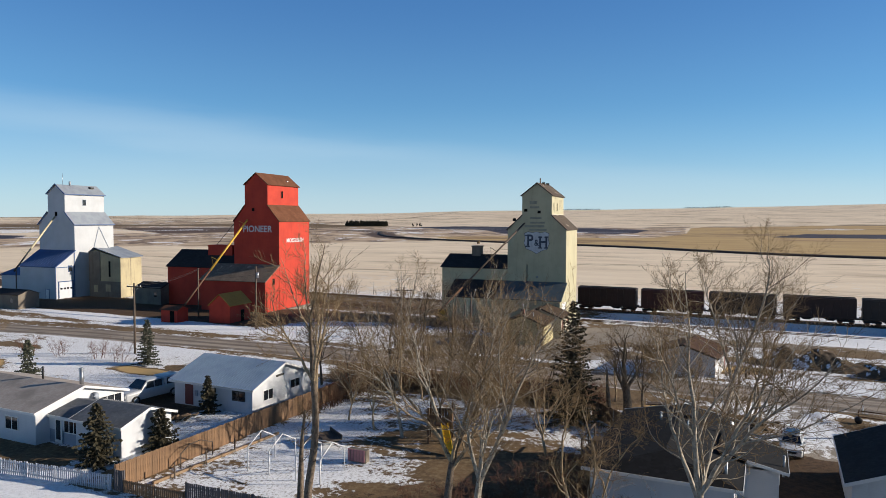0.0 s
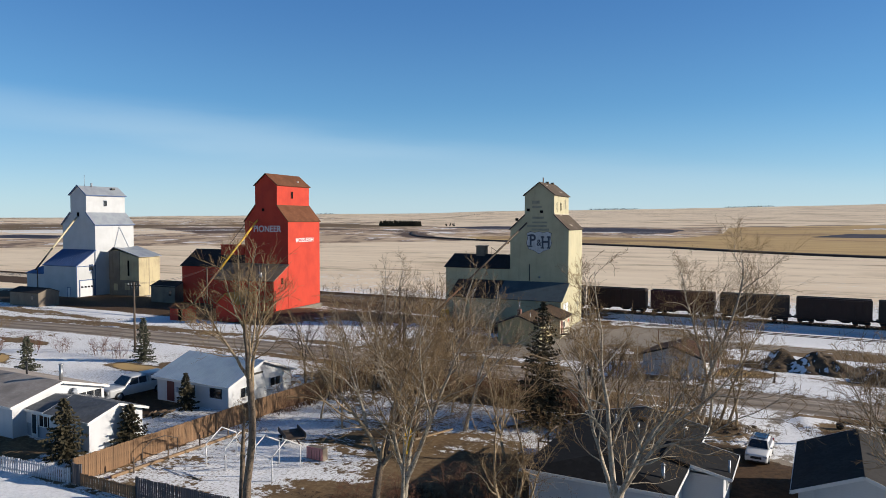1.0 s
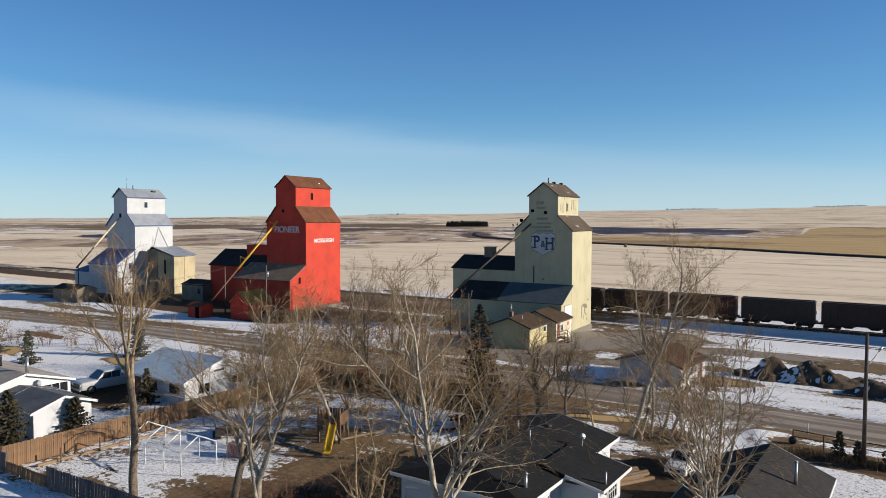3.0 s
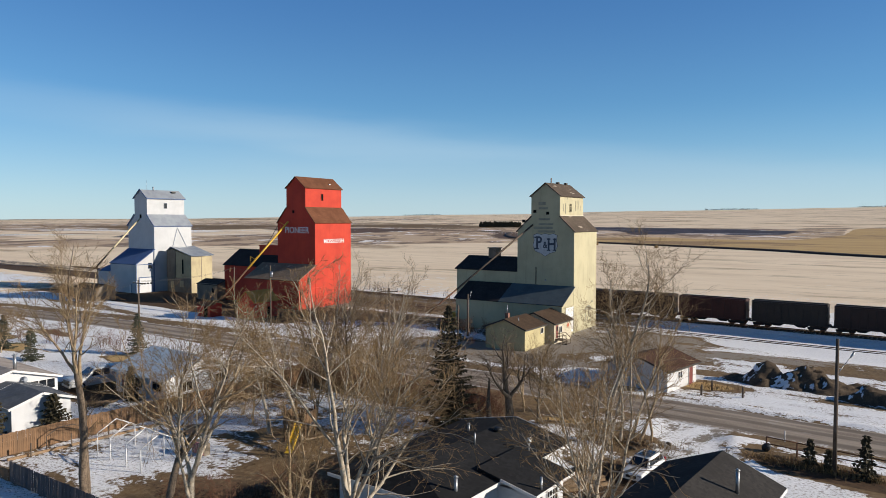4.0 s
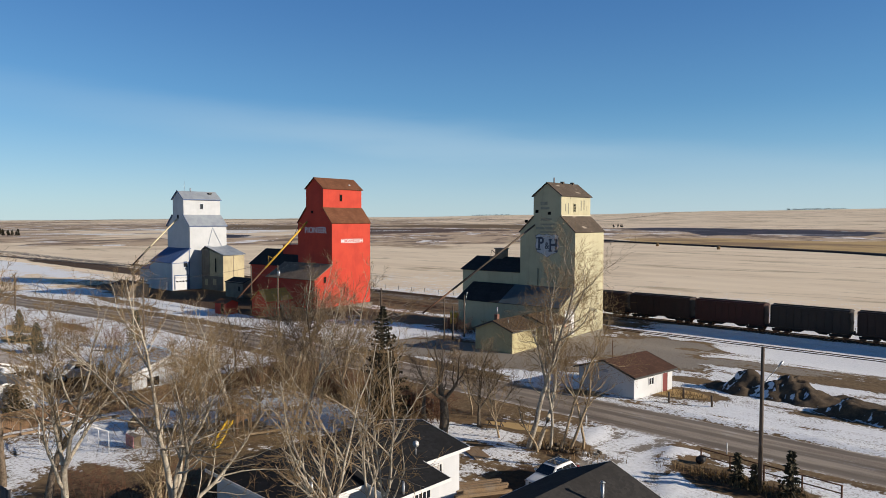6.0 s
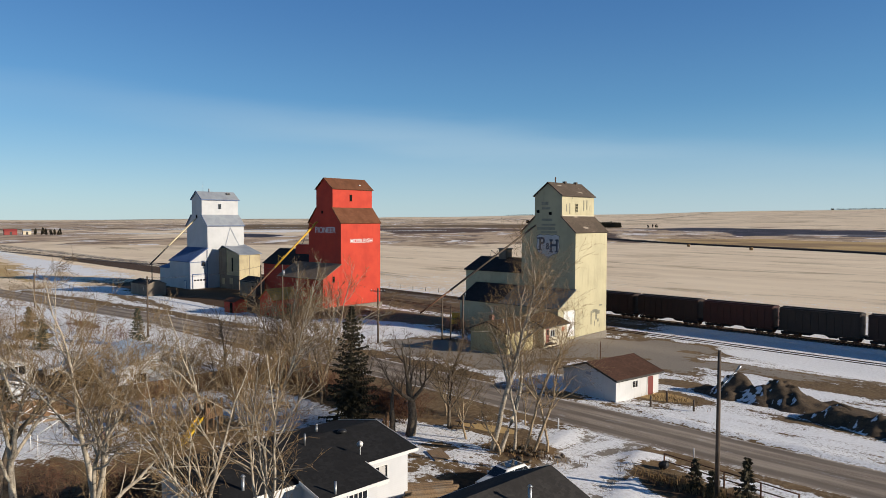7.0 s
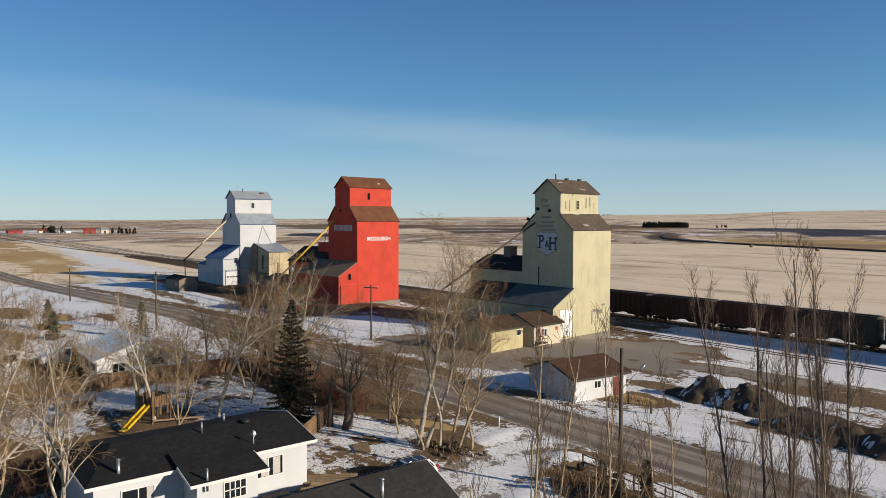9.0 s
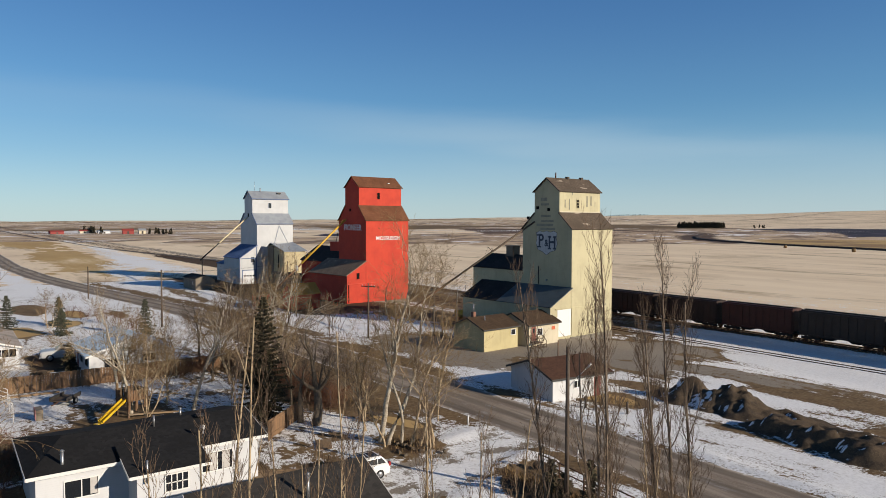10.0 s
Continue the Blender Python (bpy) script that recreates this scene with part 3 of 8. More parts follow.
def road_material(name, a, b, snow_amount=0.3, tracks=1.0, rim_snow=0.5):
    """Packed gravel with wheel tracks drawn along the road ("lane" runs across it, 0 to 1) and streaks of old snow."""
    k = Nodes(name)
    lane, along, edge = k.attr("lane")
    w = k.world()
    va = k.n.new("ShaderNodeCombineXYZ")
    k.l.new(k.math("MULTIPLY", along, 90.0), va.inputs["X"])
    k.l.new(k.math("MULTIPLY", lane, 5.0), va.inputs["Y"])
    st = k.noise(va.outputs["Vector"], 1.0, 6, 0.6)
    st2 = k.noise(va.outputs["Vector"], 3.1, 5, 0.6)
    n1 = k.noise(w, 0.4, 5, 0.6)
    n3 = k.noise(w, 11.0, 5, 0.65)
    c = k.mix(k.ramp(st, 0.36, 0.64), a, b)
    c = k.mix(k.math("MULTIPLY", k.ramp(n3, 0.4, 0.75), 0.4), c, tuple(1.3 * q for q in a))
    ruts = k.n.new("ShaderNodeTexWave")
    ruts.bands_direction, ruts.wave_profile = "Y", "SIN"
    k.l.new(va.outputs["Vector"], ruts.inputs["Vector"])
    ruts.inputs["Scale"].default_value, ruts.inputs["Distortion"].default_value = 0.19, 0.7
    c = k.mix(k.math("MULTIPLY", k.ramp(ruts.outputs["Fac"], 0.35, 0.9), 0.62 * tracks), c, tuple(0.5 * q for q in b))
    s = k.math("ADD", k.math("MULTIPLY", st2, 0.55), k.math("MULTIPLY", n1, 0.45))
    c = k.mix(k.math("MULTIPLY", k.ramp(s, 0.60 - 0.2 * snow_amount, 0.72 - 0.2 * snow_amount), 0.75 * min(1, snow_amount * 2)), c, (0.51, 0.51, 0.52))
    rim = k.math("ADD", edge, k.math("MULTIPLY", k.math("SUBTRACT", k.math("ADD", k.math("MULTIPLY", n1, 0.5), k.math("MULTIPLY", k.noise(w, 2.2, 5, 0.65), 0.5)), 0.5), 1.3))
    c = k.mix(k.math("MULTIPLY", k.ramp(rim, 0.98 - rim_snow * 0.25, 1.08 - rim_snow * 0.25), rim_snow), c, (0.82, 0.82, 0.825))
    return k.done(c, 0.85, 0.0, k.bump(k.math("ADD", n3, k.math("MULTIPLY", st, 1.5)), 0.4, 0.04), 0.25)


GROUND = ground_material()
ROAD = road_material("gravel_road_surface", (0.345, 0.288, 0.228), (0.190, 0.150, 0.116), 0.24)
SIDE = road_material("dark_ballast", (0.13, 0.10, 0.08), (0.09, 0.07, 0.055), 0.1, 0.5, 0.2)


def pile_material():
    k = Nodes("soil_and_gravel_heap")
    w = k.world()
    a = k.noise(w, 1.3, 6, 0.65)
    f = k.noise(w, 9, 5, 0.7)
    c = k.mix(k.ramp(a, 0.35, 0.7), (0.094, 0.068, 0.046), (0.049, 0.038, 0.029))
    c = k.mix(k.math("MULTIPLY", k.ramp(f, 0.45, 0.7), 0.6), c, (0.164, 0.123, 0.082))
    snow = k.attr("lane")[0]
    c = k.mix(k.ramp(k.math("ADD", snow, k.math("MULTIPLY", k.math("SUBTRACT", a, 0.5), 0.8)), 0.45, 0.55), c, (0.80, 0.82, 0.85))
    return k.done(c, 0.95, 0.0, k.bump(k.math("ADD", a, f), 0.7, 0.12), 0.15)


PILE = pile_material()

# ---- the ground: one sheet to the horizon ----
def spread(lo, hi, step, reach_lo, reach_hi, grow=1.085):
    mid = list(np.arange(lo, hi + 0.01, step))
    out, s, v = [], step, lo
    while v > reach_lo:
        s *= grow
        v -= s
        out.append(v)
    tail, s, v = [], step, mid[-1]
    while v < reach_hi:
        s *= grow
        v += s
        tail.append(v)
    return np.array(out[::-1] + mid + tail)


warp = {}


def ragged(x, y):
    """One ragged pattern over the plan, kept for the grid in hand."""
    if warp.get("x") is not x:
        warp["x"], warp["w"] = x, fbm(x, y, 5.0, 7, 4) - 0.5
    return warp["w"]


def blob(x, y, cx, cy, rx, ry, turn=0.0, soft=0.35):
    """1 inside an oval, falling to 0 at its rim."""
    a = radians(turn)
    u = (x - cx) * math.cos(a) + (y - cy) * math.sin(a)
    v = -(x - cx) * math.sin(a) + (y - cy) * math.cos(a)
    r = np.sqrt((u / rx) ** 2 + (v / ry) ** 2) + 1.1 * ragged(x, y)
    return 1 - smoothstep(1 - soft, 1 + soft, r)


def between(v, a, b, soft):
    return smoothstep(a - soft, a + soft, v) * (1 - smoothstep(b - soft, b + soft, v))


def grid_mesh(name, xs, ys, zf, layers, material):
    gx, gy = np.meshgrid(xs, ys)
    z = zf(gx, gy)
    nx, ny = len(xs), len(ys)
    co = np.stack([gx, gy, z], -1).reshape(-1, 3)
    i = (np.arange(ny - 1)[:, None] * nx + np.arange(nx - 1)[None, :]).ravel()
    faces = np.stack([i, i + 1, i + nx + 1, i + nx], -1)
    me = bpy.data.meshes.new(name)
    me.from_pydata(co.tolist(), [], faces.tolist())
    for key, rgb in layers.items():
        at = me.color_attributes.new(key, "FLOAT_COLOR", "POINT")
        r, g, b = (np.broadcast_to(np.asarray(q, dtype=float), gx.shape).ravel() for q in rgb(gx, gy))
        at.data.foreach_set("color", np.stack([r, g, b, np.ones_like(r)], -1).ravel().astype(np.float32))
    me.materials.append(material)
    me.shade_smooth()
    return me


FIELD_X = [-2000, -520, -450, -396, -358, -317, -285, -248, -175, -125, -80, -33, 12, 60, 300]
FIELD_Y = [150, 160, 250, 330, 388, 447, 510, 560, 527, 507, 488, 448, 422, 408, 380]
LANE = ((300, 372), (60, 408), (12, 422), (-33, 448), (-80, 488), (-125, 507), (-175, 527), (-250, 557), (-290, 580), (-350, 622), (-400, 690), (-468, 806), (-550, 873), (-690, 886), (-832, 910))


def inside(x, y, ring, soft):
    """1 inside a ring of corners, falling to 0 over the soft width across its edge."""
    d = np.full(np.shape(x), 1e9)
    odd = np.zeros(np.shape(x), dtype=bool)
    for (ax, ay), (bx, by) in zip(ring, ring[1:] + ring[:1]):
        d = np.minimum(d, off_line(x, y, ax, ay, bx, by))
        odd ^= ((ay > y) != (by > y)) & (x < (bx - ax) * (y - ay) / (by - ay + 1e-9) + ax)
    return smoothstep(-soft, soft, np.where(odd, d, -d))


def off_line(x, y, ax, ay, bx, by):
    u = np.clip(((x - ax) * (bx - ax) + (y - ay) * (by - ay)) / ((bx - ax) ** 2 + (by - ay) ** 2), 0, 1)
    return np.hypot(x - ax - u * (bx - ax), y - ay - u * (by - ay))


DRIVEWAY = ((1.2, 76.0, 3.6), (1.3, 72.5, 2.6), (2.2, 69.0, 2.6), (3.9, 65.5, 3.1), (4.7, 61.5, 3.4))


def drive_way(x, y, wider=0.0):
    """1 on the driveway, 0 off it."""
    m = np.zeros(np.shape(x))
    for (ax, ay, aw), (bx, by, bw) in zip(DRIVEWAY[:-1], DRIVEWAY[1:]):
        w = np.interp(y, [by, ay], [bw, aw]) + wider
        m = np.maximum(m, 1 - smoothstep(-0.7, 0.7, off_line(x, y, ax, ay, bx, by) - w))
    return m


def snow_banks(x, y):
    """Ridges that the plough has left beside the driveway."""
    ring = drive_way(x, y, 1.1) - drive_way(x, y, 0.2)
    return np.clip(ring, 0, 1) * between(y, 63.0, 74.2, 0.8) * (0.5 + fbm(x, y, 2.4, 77, 3)) + 1.0 * blob(x, y, 5.4, 71.9, 1.5, 0.7, 24)


def far_range(x, y):
    """The land beyond the stubble: rough coulee ground, brush and painted slope shade, tilled strips and the ditch of a
    far lane.
    """
    d = np.hypot(x, y)
    coulee = inside(x, y, [(-248, 562), (-293, 500), (-358, 388), (-450, 262), (-520, 170), (-640, 230), (-640, 420), (-700, 600), (-650, 700), (-690, 880), (-550, 868), (-430, 760), (-330, 625)], 8)
    coulee = np.maximum(coulee, inside(x, y, [(-330, 650), (-252, 735), (-176, 712), (-107, 728), (-90, 900), (-120, 1180), (-264, 1112), (-407, 1140), (-615, 1075), (-700, 900), (-550, 890), (-440, 800)], 12))
    west = smoothstep(-520, -640, x) * (1 - smoothstep(2400, 3600, d)) * smoothstep(-30, 30, -x * 1.35 - y + 150)
    coulee = np.maximum(coulee, west * (0.5 + 1.6 * (fbm(x * 0.5, y, 150, 83, 5) - 0.5)))
    # dark patches: shade of steep coulee slopes put into colour, plus shrubby brush
    brush = inside(x, y, [(-298, 815), (-262, 862), (-330, 1045), (-408, 1085), (-405, 1010)], 14)
    brush = np.maximum(brush, 0.85 * inside(x, y, [(-560, 1035), (-395, 972), (-283, 905), (-150, 895), (-150, 1040), (-286, 1120), (-372, 1135), (-520, 1150)], 14))
    brush = np.maximum(brush, inside(x, y, [(0, 800), (100, 790), (190, 830), (130, 925), (40, 915)], 12))
    brush = np.maximum(brush, 0.8 * inside(x, y, [(-210, 862), (-160, 850), (-165, 900), (-215, 915)], 10))
    brush = np.maximum(brush, inside(x, y, [(-612, 398), (-680, 378), (-760, 425), (-800, 470), (-700, 470)], 8))
    tilled = inside(x, y, [(-748, 668), (-648, 603), (-640, 712), (-672, 862), (-832, 892), (-955, 782)], 10)
    for (ax, ay), (bx, by) in zip(LANE[:-1], LANE[1:]):
        if ax < -250:
            tilled = np.maximum(tilled, 1 - smoothstep(10, 26, off_line(x, y, ax, ay, bx, by)))
    for ring in (((-615, 1085), (-407, 1150), (-264, 1122), (-120, 1190), (78, 1300), (400, 1420)), ((-900, 1268), (-1063, 2120), (-1400, 3300))):
        for (ax, ay), (bx, by) in zip(ring[:-1], ring[1:]):
            tilled = np.maximum(tilled, 0.7 * (1 - smoothstep(8, 30, off_line(x, y, ax, ay, bx, by))))
    return coulee, brush, tilled


def cover(x, y):
    """Snow, straw and bare soil over the plan (0 to 1 each)."""
    d = np.hypot(x, y)
    rc = road_centre(x)
    n = fbm(x, y, 9, 21, 4)
    n2 = fbm(x, y, 30, 31, 3)
    snow = np.full_like(x, 0.35)
    # the strip between the houses and the road, west of the yard: snow with worn grass
    west = between(y, 20, 71, 2) * (1 - smoothstep(-45, -40, x))
    snow = np.where(west > 0.5, 0.70 + 0.75 * (n - 0.5), snow)
    for cx, cy, rx, ry in ((-89, 53, 6, 2.4), (-66, 58.5, 6, 2.0), (-83, 46, 7, 2.5), (-100, 56, 6, 1.6), (-63, 61.5, 3, 1.2), (-96, 63, 5, 1.3), (-112, 50, 9, 2.5)):
        snow = snow - 0.75 * blob(x, y, cx, cy, rx, ry)
    # the fenced yard: thin broken snow in its west, mud and dead grass towards the house
    yard = between(x, -38.5, -9, 0.8) * between(y, 31, 66, 0.8)
    snow = np.where(yard > 0.5, 0.55 + 0.6 * (n - 0.5), snow)
    snow = snow - 0.55 * blob(x, y, -18.5, 38, 7.0, 3.8, 10) * yard - 0.25 * blob(x, y, -29, 33.5, 5, 1.5) * yard
    snow = snow + 0.12 * blob(x, y, -33, 46, 5, 9, 0) * yard + 0.05 * blob(x, y, -20, 58, 8, 5) * yard - 0.3 * blob(x, y, -25, 49, 7, 3.5, 10) * yard
    snow = snow - 0.5 * blob(x, y, -16, 46, 8, 3.2, 20)
    snow = snow - 0.6 * between(y, 63.5, 73, 1.5) * between(x, -45, -15, 4)
    # bare strips along the bungalow and under the parked truck
    snow = snow - 0.8 * between(y, 31.8, 36.4, 0.6) * between(x, -75, -46, 1) - 0.9 * between(x, -60, -48, 1) * between(y, 44.8, 52.5, 0.8)
    # south of the yard (seen at the lower left): deep snow
    snow = np.where((y < 31) & (x < -22), 0.95, snow)
    # lawn between the house and the road
    lawn = between(x, -12, 3.5, 1.0) * between(y, 55, 73, 1.0)
    snow = np.where(lawn > 0.5, 0.55 + 1.1 * (n - 0.5), snow)
    snow = snow - 0.7 * blob(x, y, -1.5, 65.8, 4.0, 2.6, 15) - 0.7 * blob(x, y, -8.5, 68.3, 3.6, 1.6, 10) - 0.4 * blob(x, y, -7, 62.0, 1.6, 1.0)
    snow = snow - 0.8 * between(x, -1.0, 6.0, 0.8) * between(y, 40, 60.5, 1.0)
    # east of the driveway
    east = smoothstep(6.5, 7.5, x) * between(y, 40, 73, 1.0)
    snow = np.where(east > 0.5, 0.58 + 0.9 * (n - 0.5), snow)
    snow = snow - 0.85 * blob(x, y, 12.5, 67.6, 7.0, 2.0, -4) - 0.6 * blob(x, y, 8.2, 73.4, 1.6, 0.8, -20) - 0.5 * blob(x, y, 20, 66, 6, 2, 0)
    drive = drive_way(x, y)
    snow = snow + 0.55 * snow_banks(x, y) - 0.7 * blob(x, y, 4.4, 72.6, 1.2, 0.7, 20)
    snow = snow * (1 - drive) + drive * (0.59 + 1.4 * (fbm(x, y * 0.3, 1.3, 79, 3) - 0.5))
    # verge on the far side of the road and the yards round the elevators
    verge = smoothstep(3.2, 4.2, y - rc) * (1 - smoothstep(134, 138, y))
    snow = np.where(verge > 0.5, 0.62 + 0.55 * (n2 - 0.5) + 0.25 * (n - 0.5), snow)
    snow = snow + (0.22 + 1.1 * (fbm(x * 0.3, y, 1.1, 91, 3) - 0.55)) * between(y - rc, 3.4, 11, 1.0) * smoothstep(-2, 4, x)
    snow = snow - 0.9 * blob(x, y, -24, 112, 15, 16, 0, 0.25) * (1 - 0.6 * blob(x, y, -12, 118, 7, 2.5))
    snow = snow - 0.7 * blob(x, y, -32, 92, 17, 6, 0) + 0.45 * blob(x, y, -17, 86.5, 6, 4.5)
    snow = snow - 0.5 * blob(x, y, -2, 110, 12, 3, 8) - 0.5 * blob(x, y, 12, 107, 10, 2.6, 5) - 0.45 * blob(x, y, -4, 97, 4.5, 1.6) - 0.15 * blob(x, y, 24, 100, 9, 4)
    snow = snow + 0.35 * blob(x, y, 4, 104, 12, 3.6, 5) + 0.4 * blob(x, y, 6, 123, 22, 6, 2) - 0.7 * blob(x, y, -1.5, 90, 3.6, 2.6)
    snow = snow - 0.55 * blob(x, y, -93, 104, 22, 12) + 0.35 * blob(x, y, -92, 88, 26, 4) + 0.4 * blob(x, y, -58, 96, 14, 7) - 0.5 * blob(x, y, -60, 112, 18, 8)
    snow = snow - 0.5 * blob(x, y, -145, 100, 22, 12) + 0.30 * blob(x, y, -116, 88, 20, 2.6, -8) - 0.3 * blob(x, y, -128, 83, 18, 2)
    court = between(y, 91 + 3 * (n2 - 0.5), 110, 1.0) * between(x, -170, -76, 3)
    snow = snow - 0.75 * court - 0.35 * between(y - rc, 4, 7, 1.0) * between(x, -170, -50, 4)
    snow = snow - 0.45 * between(y, 124, 136, 2) * (1 - smoothstep(-42, -30, x))
    yard_e = 0.5 * blob(x, y, 3, 108.5, 12, 1.8, -22) + 0.5 * blob(x, y, -8, 103, 7, 2.2) + 0.5 * blob(x, y, -9, 121, 8, 1.8, -8) + 0.1 * blob(x, y, 18, 97.5, 13, 3.4, -6) + 0.4 * blob(x, y, 8, 116, 9, 1.4, -14) + 0.15 * blob(x, y, 30, 104, 10, 4)
    yard_e = yard_e + 0.5 * (fbm(x, y * 2.2, 7.0, 87, 4) - 0.52) * between(y, 88, 134, 2) * between(x, -30, 45, 4)
    snow = snow - yard_e - 0.35 * blob(x, y, 14, 90.5, 8, 1.0, -4)
    snow = snow - 0.5 * between(y - rc, -9.5, -3.4, 1.2) * between(x, -46, -12, 3) - 0.45 * between(y - rc, 3.4, 6.5, 1.0) * between(x, -46, -8, 4) - 0.3 * blob(x, y, -44, 97, 9, 4)
    snow = snow - 0.55 * between(y, 120, 137, 2) * between(x, -330, -150, 8) - 0.45 * blob(x, y, -175, 97, 26, 9) - 0.35 * blob(x, y, -215, 112, 30, 4, -3)
    # the railway strip
    rail = between(y, 134, 140, 0.5)
    snow = np.where(rail > 0.5, 0.55 + 0.9 * smoothstep(-36, -20, x) - 0.35 + 0.3 * (n - 0.5), snow)
    # beyond the railway: an edge of snow, then a wide stubble field with thin snow
    beyond = smoothstep(146, 150, y)
    l1 = np.interp(x, FIELD_X, FIELD_Y)
    field = beyond * (1 - smoothstep(-6, 6, y - l1)) * smoothstep(-520, -500, x)
    snow_f = 0.04 + 0.34 * (fbm(x * 0.25, y, 40, 41, 4) - 0.5) + 0.30 * (1 - smoothstep(160, 190, y - 0.25 * (x + 20))) + 0.31 * (1 - smoothstep(175, 330, y - 0.2 * x)) * smoothstep(-300, -120, x)
    snow = np.where(field > 0.5, snow_f, snow)
    out = np.maximum(beyond * (1 - field), smoothstep(-150, -190, x))
    snow_o = 0.02 + 0.75 * (fbm(x * 0.5, y, 90, 43, 5) - 0.45)
    snow = np.where(out > 0.5, snow_o, snow)
    # open land west of the village, with drifts beside the road
    for cx, cy, rx, ry, tn in ((-350, 108, 130, 9, -6), (-235, 104, 60, 9, -2), (-560, 118, 120, 7, -3), (-180, 54, 50, 4, 6), (-270, 50, 90, 6, 0), (-205, 84, 40, 5, -4), (-420, 50, 160, 6, 0)):
        snow = snow + 0.62 * blob(x, y, cx, cy, rx, ry, tn, 0.7)
    coulee = between(np.hypot(x, y * 1.0), 900, 1350, 120)
    snow = snow + 0.45 * coulee * smoothstep(0.5, 0.65, fbm(x, y, 110, 47, 4))
    straw = 0.9 * field + 0.7 * smoothstep(1100, 2000, d) * (0.75 + 0.8 * (fbm(x, y, 500, 51, 3) - 0.4)) + out * (1 - smoothstep(900, 1500, d)) * (0.85 + 1.2 * (fbm(x * 0.4, y, 160, 53, 3) - 0.5))
    straw = np.where((d > 1150) & (y > -0.55 * x + 760), 0.95, straw)
    snow = np.where((d > 1150) & (y > -0.55 * x + 760), snow * 0.2, snow)
    soil = 0.5 * blob(x, y, -18.5, 38, 7.0, 3.8, 10) + 0.95 * between(x, -2.0, 6.0, 0.8) * between(y, 40, 61, 1.0) + 0.3 * blob(x, y, 4, 96, 9, 5)
    soil = soil + 0.5 * blob(x, y, -93, 104, 22, 12) + 0.5 * blob(x, y, -145, 100, 22, 12) + 0.5 * between(y, 124, 137, 3) * (1 - smoothstep(-42, -30, x)) + 0.6 * blob(x, y, -1.5, 65.8, 3.6, 2.2, 15)
    soil = soil + 0.6 * between(y, 122, 136, 3) * between(x, -330, -150, 8) + 0.5 * blob(x, y, -175, 97, 26, 9)
    soil = soil + 0.8 * blob(x, y, 13.0, 67.4, 7.0, 1.8, -4) + 0.75 * court + 0.7 * between(x, -60, -48, 1) * between(y, 44.8, 52.5, 0.8)
    return snow, straw, soil


def field_colours(x, y):
    """Gold grass, dark tilled strips and gravel."""
    d = np.hypot(x, y)
    l1 = np.interp(x, FIELD_X, FIELD_Y)
    gold = 0.9 * inside(x, y, [(-240, 562), (-175, 532), (-80, 493), (12, 428), (60, 413), (400, 380), (700, 1100), (200, 1330), (78, 1290), (-110, 1170), (-90, 900), (-107, 728), (-176, 712), (-252, 735), (-325, 655)], 8)
    gold = gold + 0.6 * blob(x, y, -300, 82, 130, 17, -3) * (1 - smoothstep(-185, -175, x)) + 0.8 * blob(x, y, -560, 85, 130, 22)
    gold = gold + 0.6 * blob(x, y, -1.8, 89.6, 3.4, 2.4) + 0.7 * blob(x, y, -8.5, 68.4, 3.4, 1.4, 10) + 0.25 * blob(x, y, 11.5, 68.6, 4.5, 1.7, -4)
    for cx, cy, rx, ry in ((-89, 53, 6, 2.4), (-66, 58.5, 6, 2.0), (-83, 46, 7, 2.5), (-100, 56, 6, 1.6)):
        gold = gold + 0.65 * blob(x, y, cx, cy, rx, ry)
    dark = 0.25 * smoothstep(700, 900, d) * (1 - smoothstep(1600, 2600, d)) * smoothstep(-500, -800, x) * smoothstep(0.56, 0.64, fbm(x * 0.35, y, 130, 63, 3)) + 0.3 * blob(x, y, -1500, 420, 500, 30, -12)
    gravel = 0.9 * drive_way(x, y) + 0.5 * blob(x, y, -8, 104, 7, 3) + 0.5 * blob(x, y, 8, 116, 9, 1.6, -14) + 0.8 * blob(x, y, -24, 112, 15, 15, 0, 0.25) + 0.75 * blob(x, y, -32, 91, 18, 6) + 0.6 * blob(x, y, -2, 110, 12, 3, 8) + 0.5 * between(y, 137, 146, 1) * (1 - smoothstep(30, 60, x))
    return gold, dark, gravel


def sheet_z(x, y):
    z = ground_z(x, y)
    rc = road_centre(x)
    # ploughed ridges of snow beside the road, and the bank under the rails
    ridge = np.exp(-((y - rc - 4.6) / 0.8) ** 2) * smoothstep(-4, 2, x) + 0.6 * np.exp(-((y - rc + 4.6) / 0.8) ** 2) * smoothstep(5, 9, x)
    z = z + 0.35 * ridge * fbm(x, y, 3.0, 71, 3)
    z = z + 0.55 * np.exp(-(((y - 141.7) / 2.6) ** 4)) * smoothstep(-5000, -4000, x)
    z = z + 0.06 * (fbm(x, y, 2.2, 73, 3) - 0.5) 
    z = z + 0.17 * snow_banks(x, y) - 0.06 * drive_way(x, y)
    return z - 0.10 * (1 - smoothstep(3.2, 4.1, np.abs(y - rc)))


gxs = spread(-165, 40, 0.75, -4600, 4600, 1.045)
gys = spread(24, 150, 0.6, -4600, 4600, 1.045)
ground = new("ground", grid_mesh("ground", gxs, gys, sheet_z, {"cover": cover, "field": field_colours, "range": far_range}, GROUND))
tagged(ground, "prairie ground with patchy snow, dead grass and stubble fields", "ground", kind="structure")


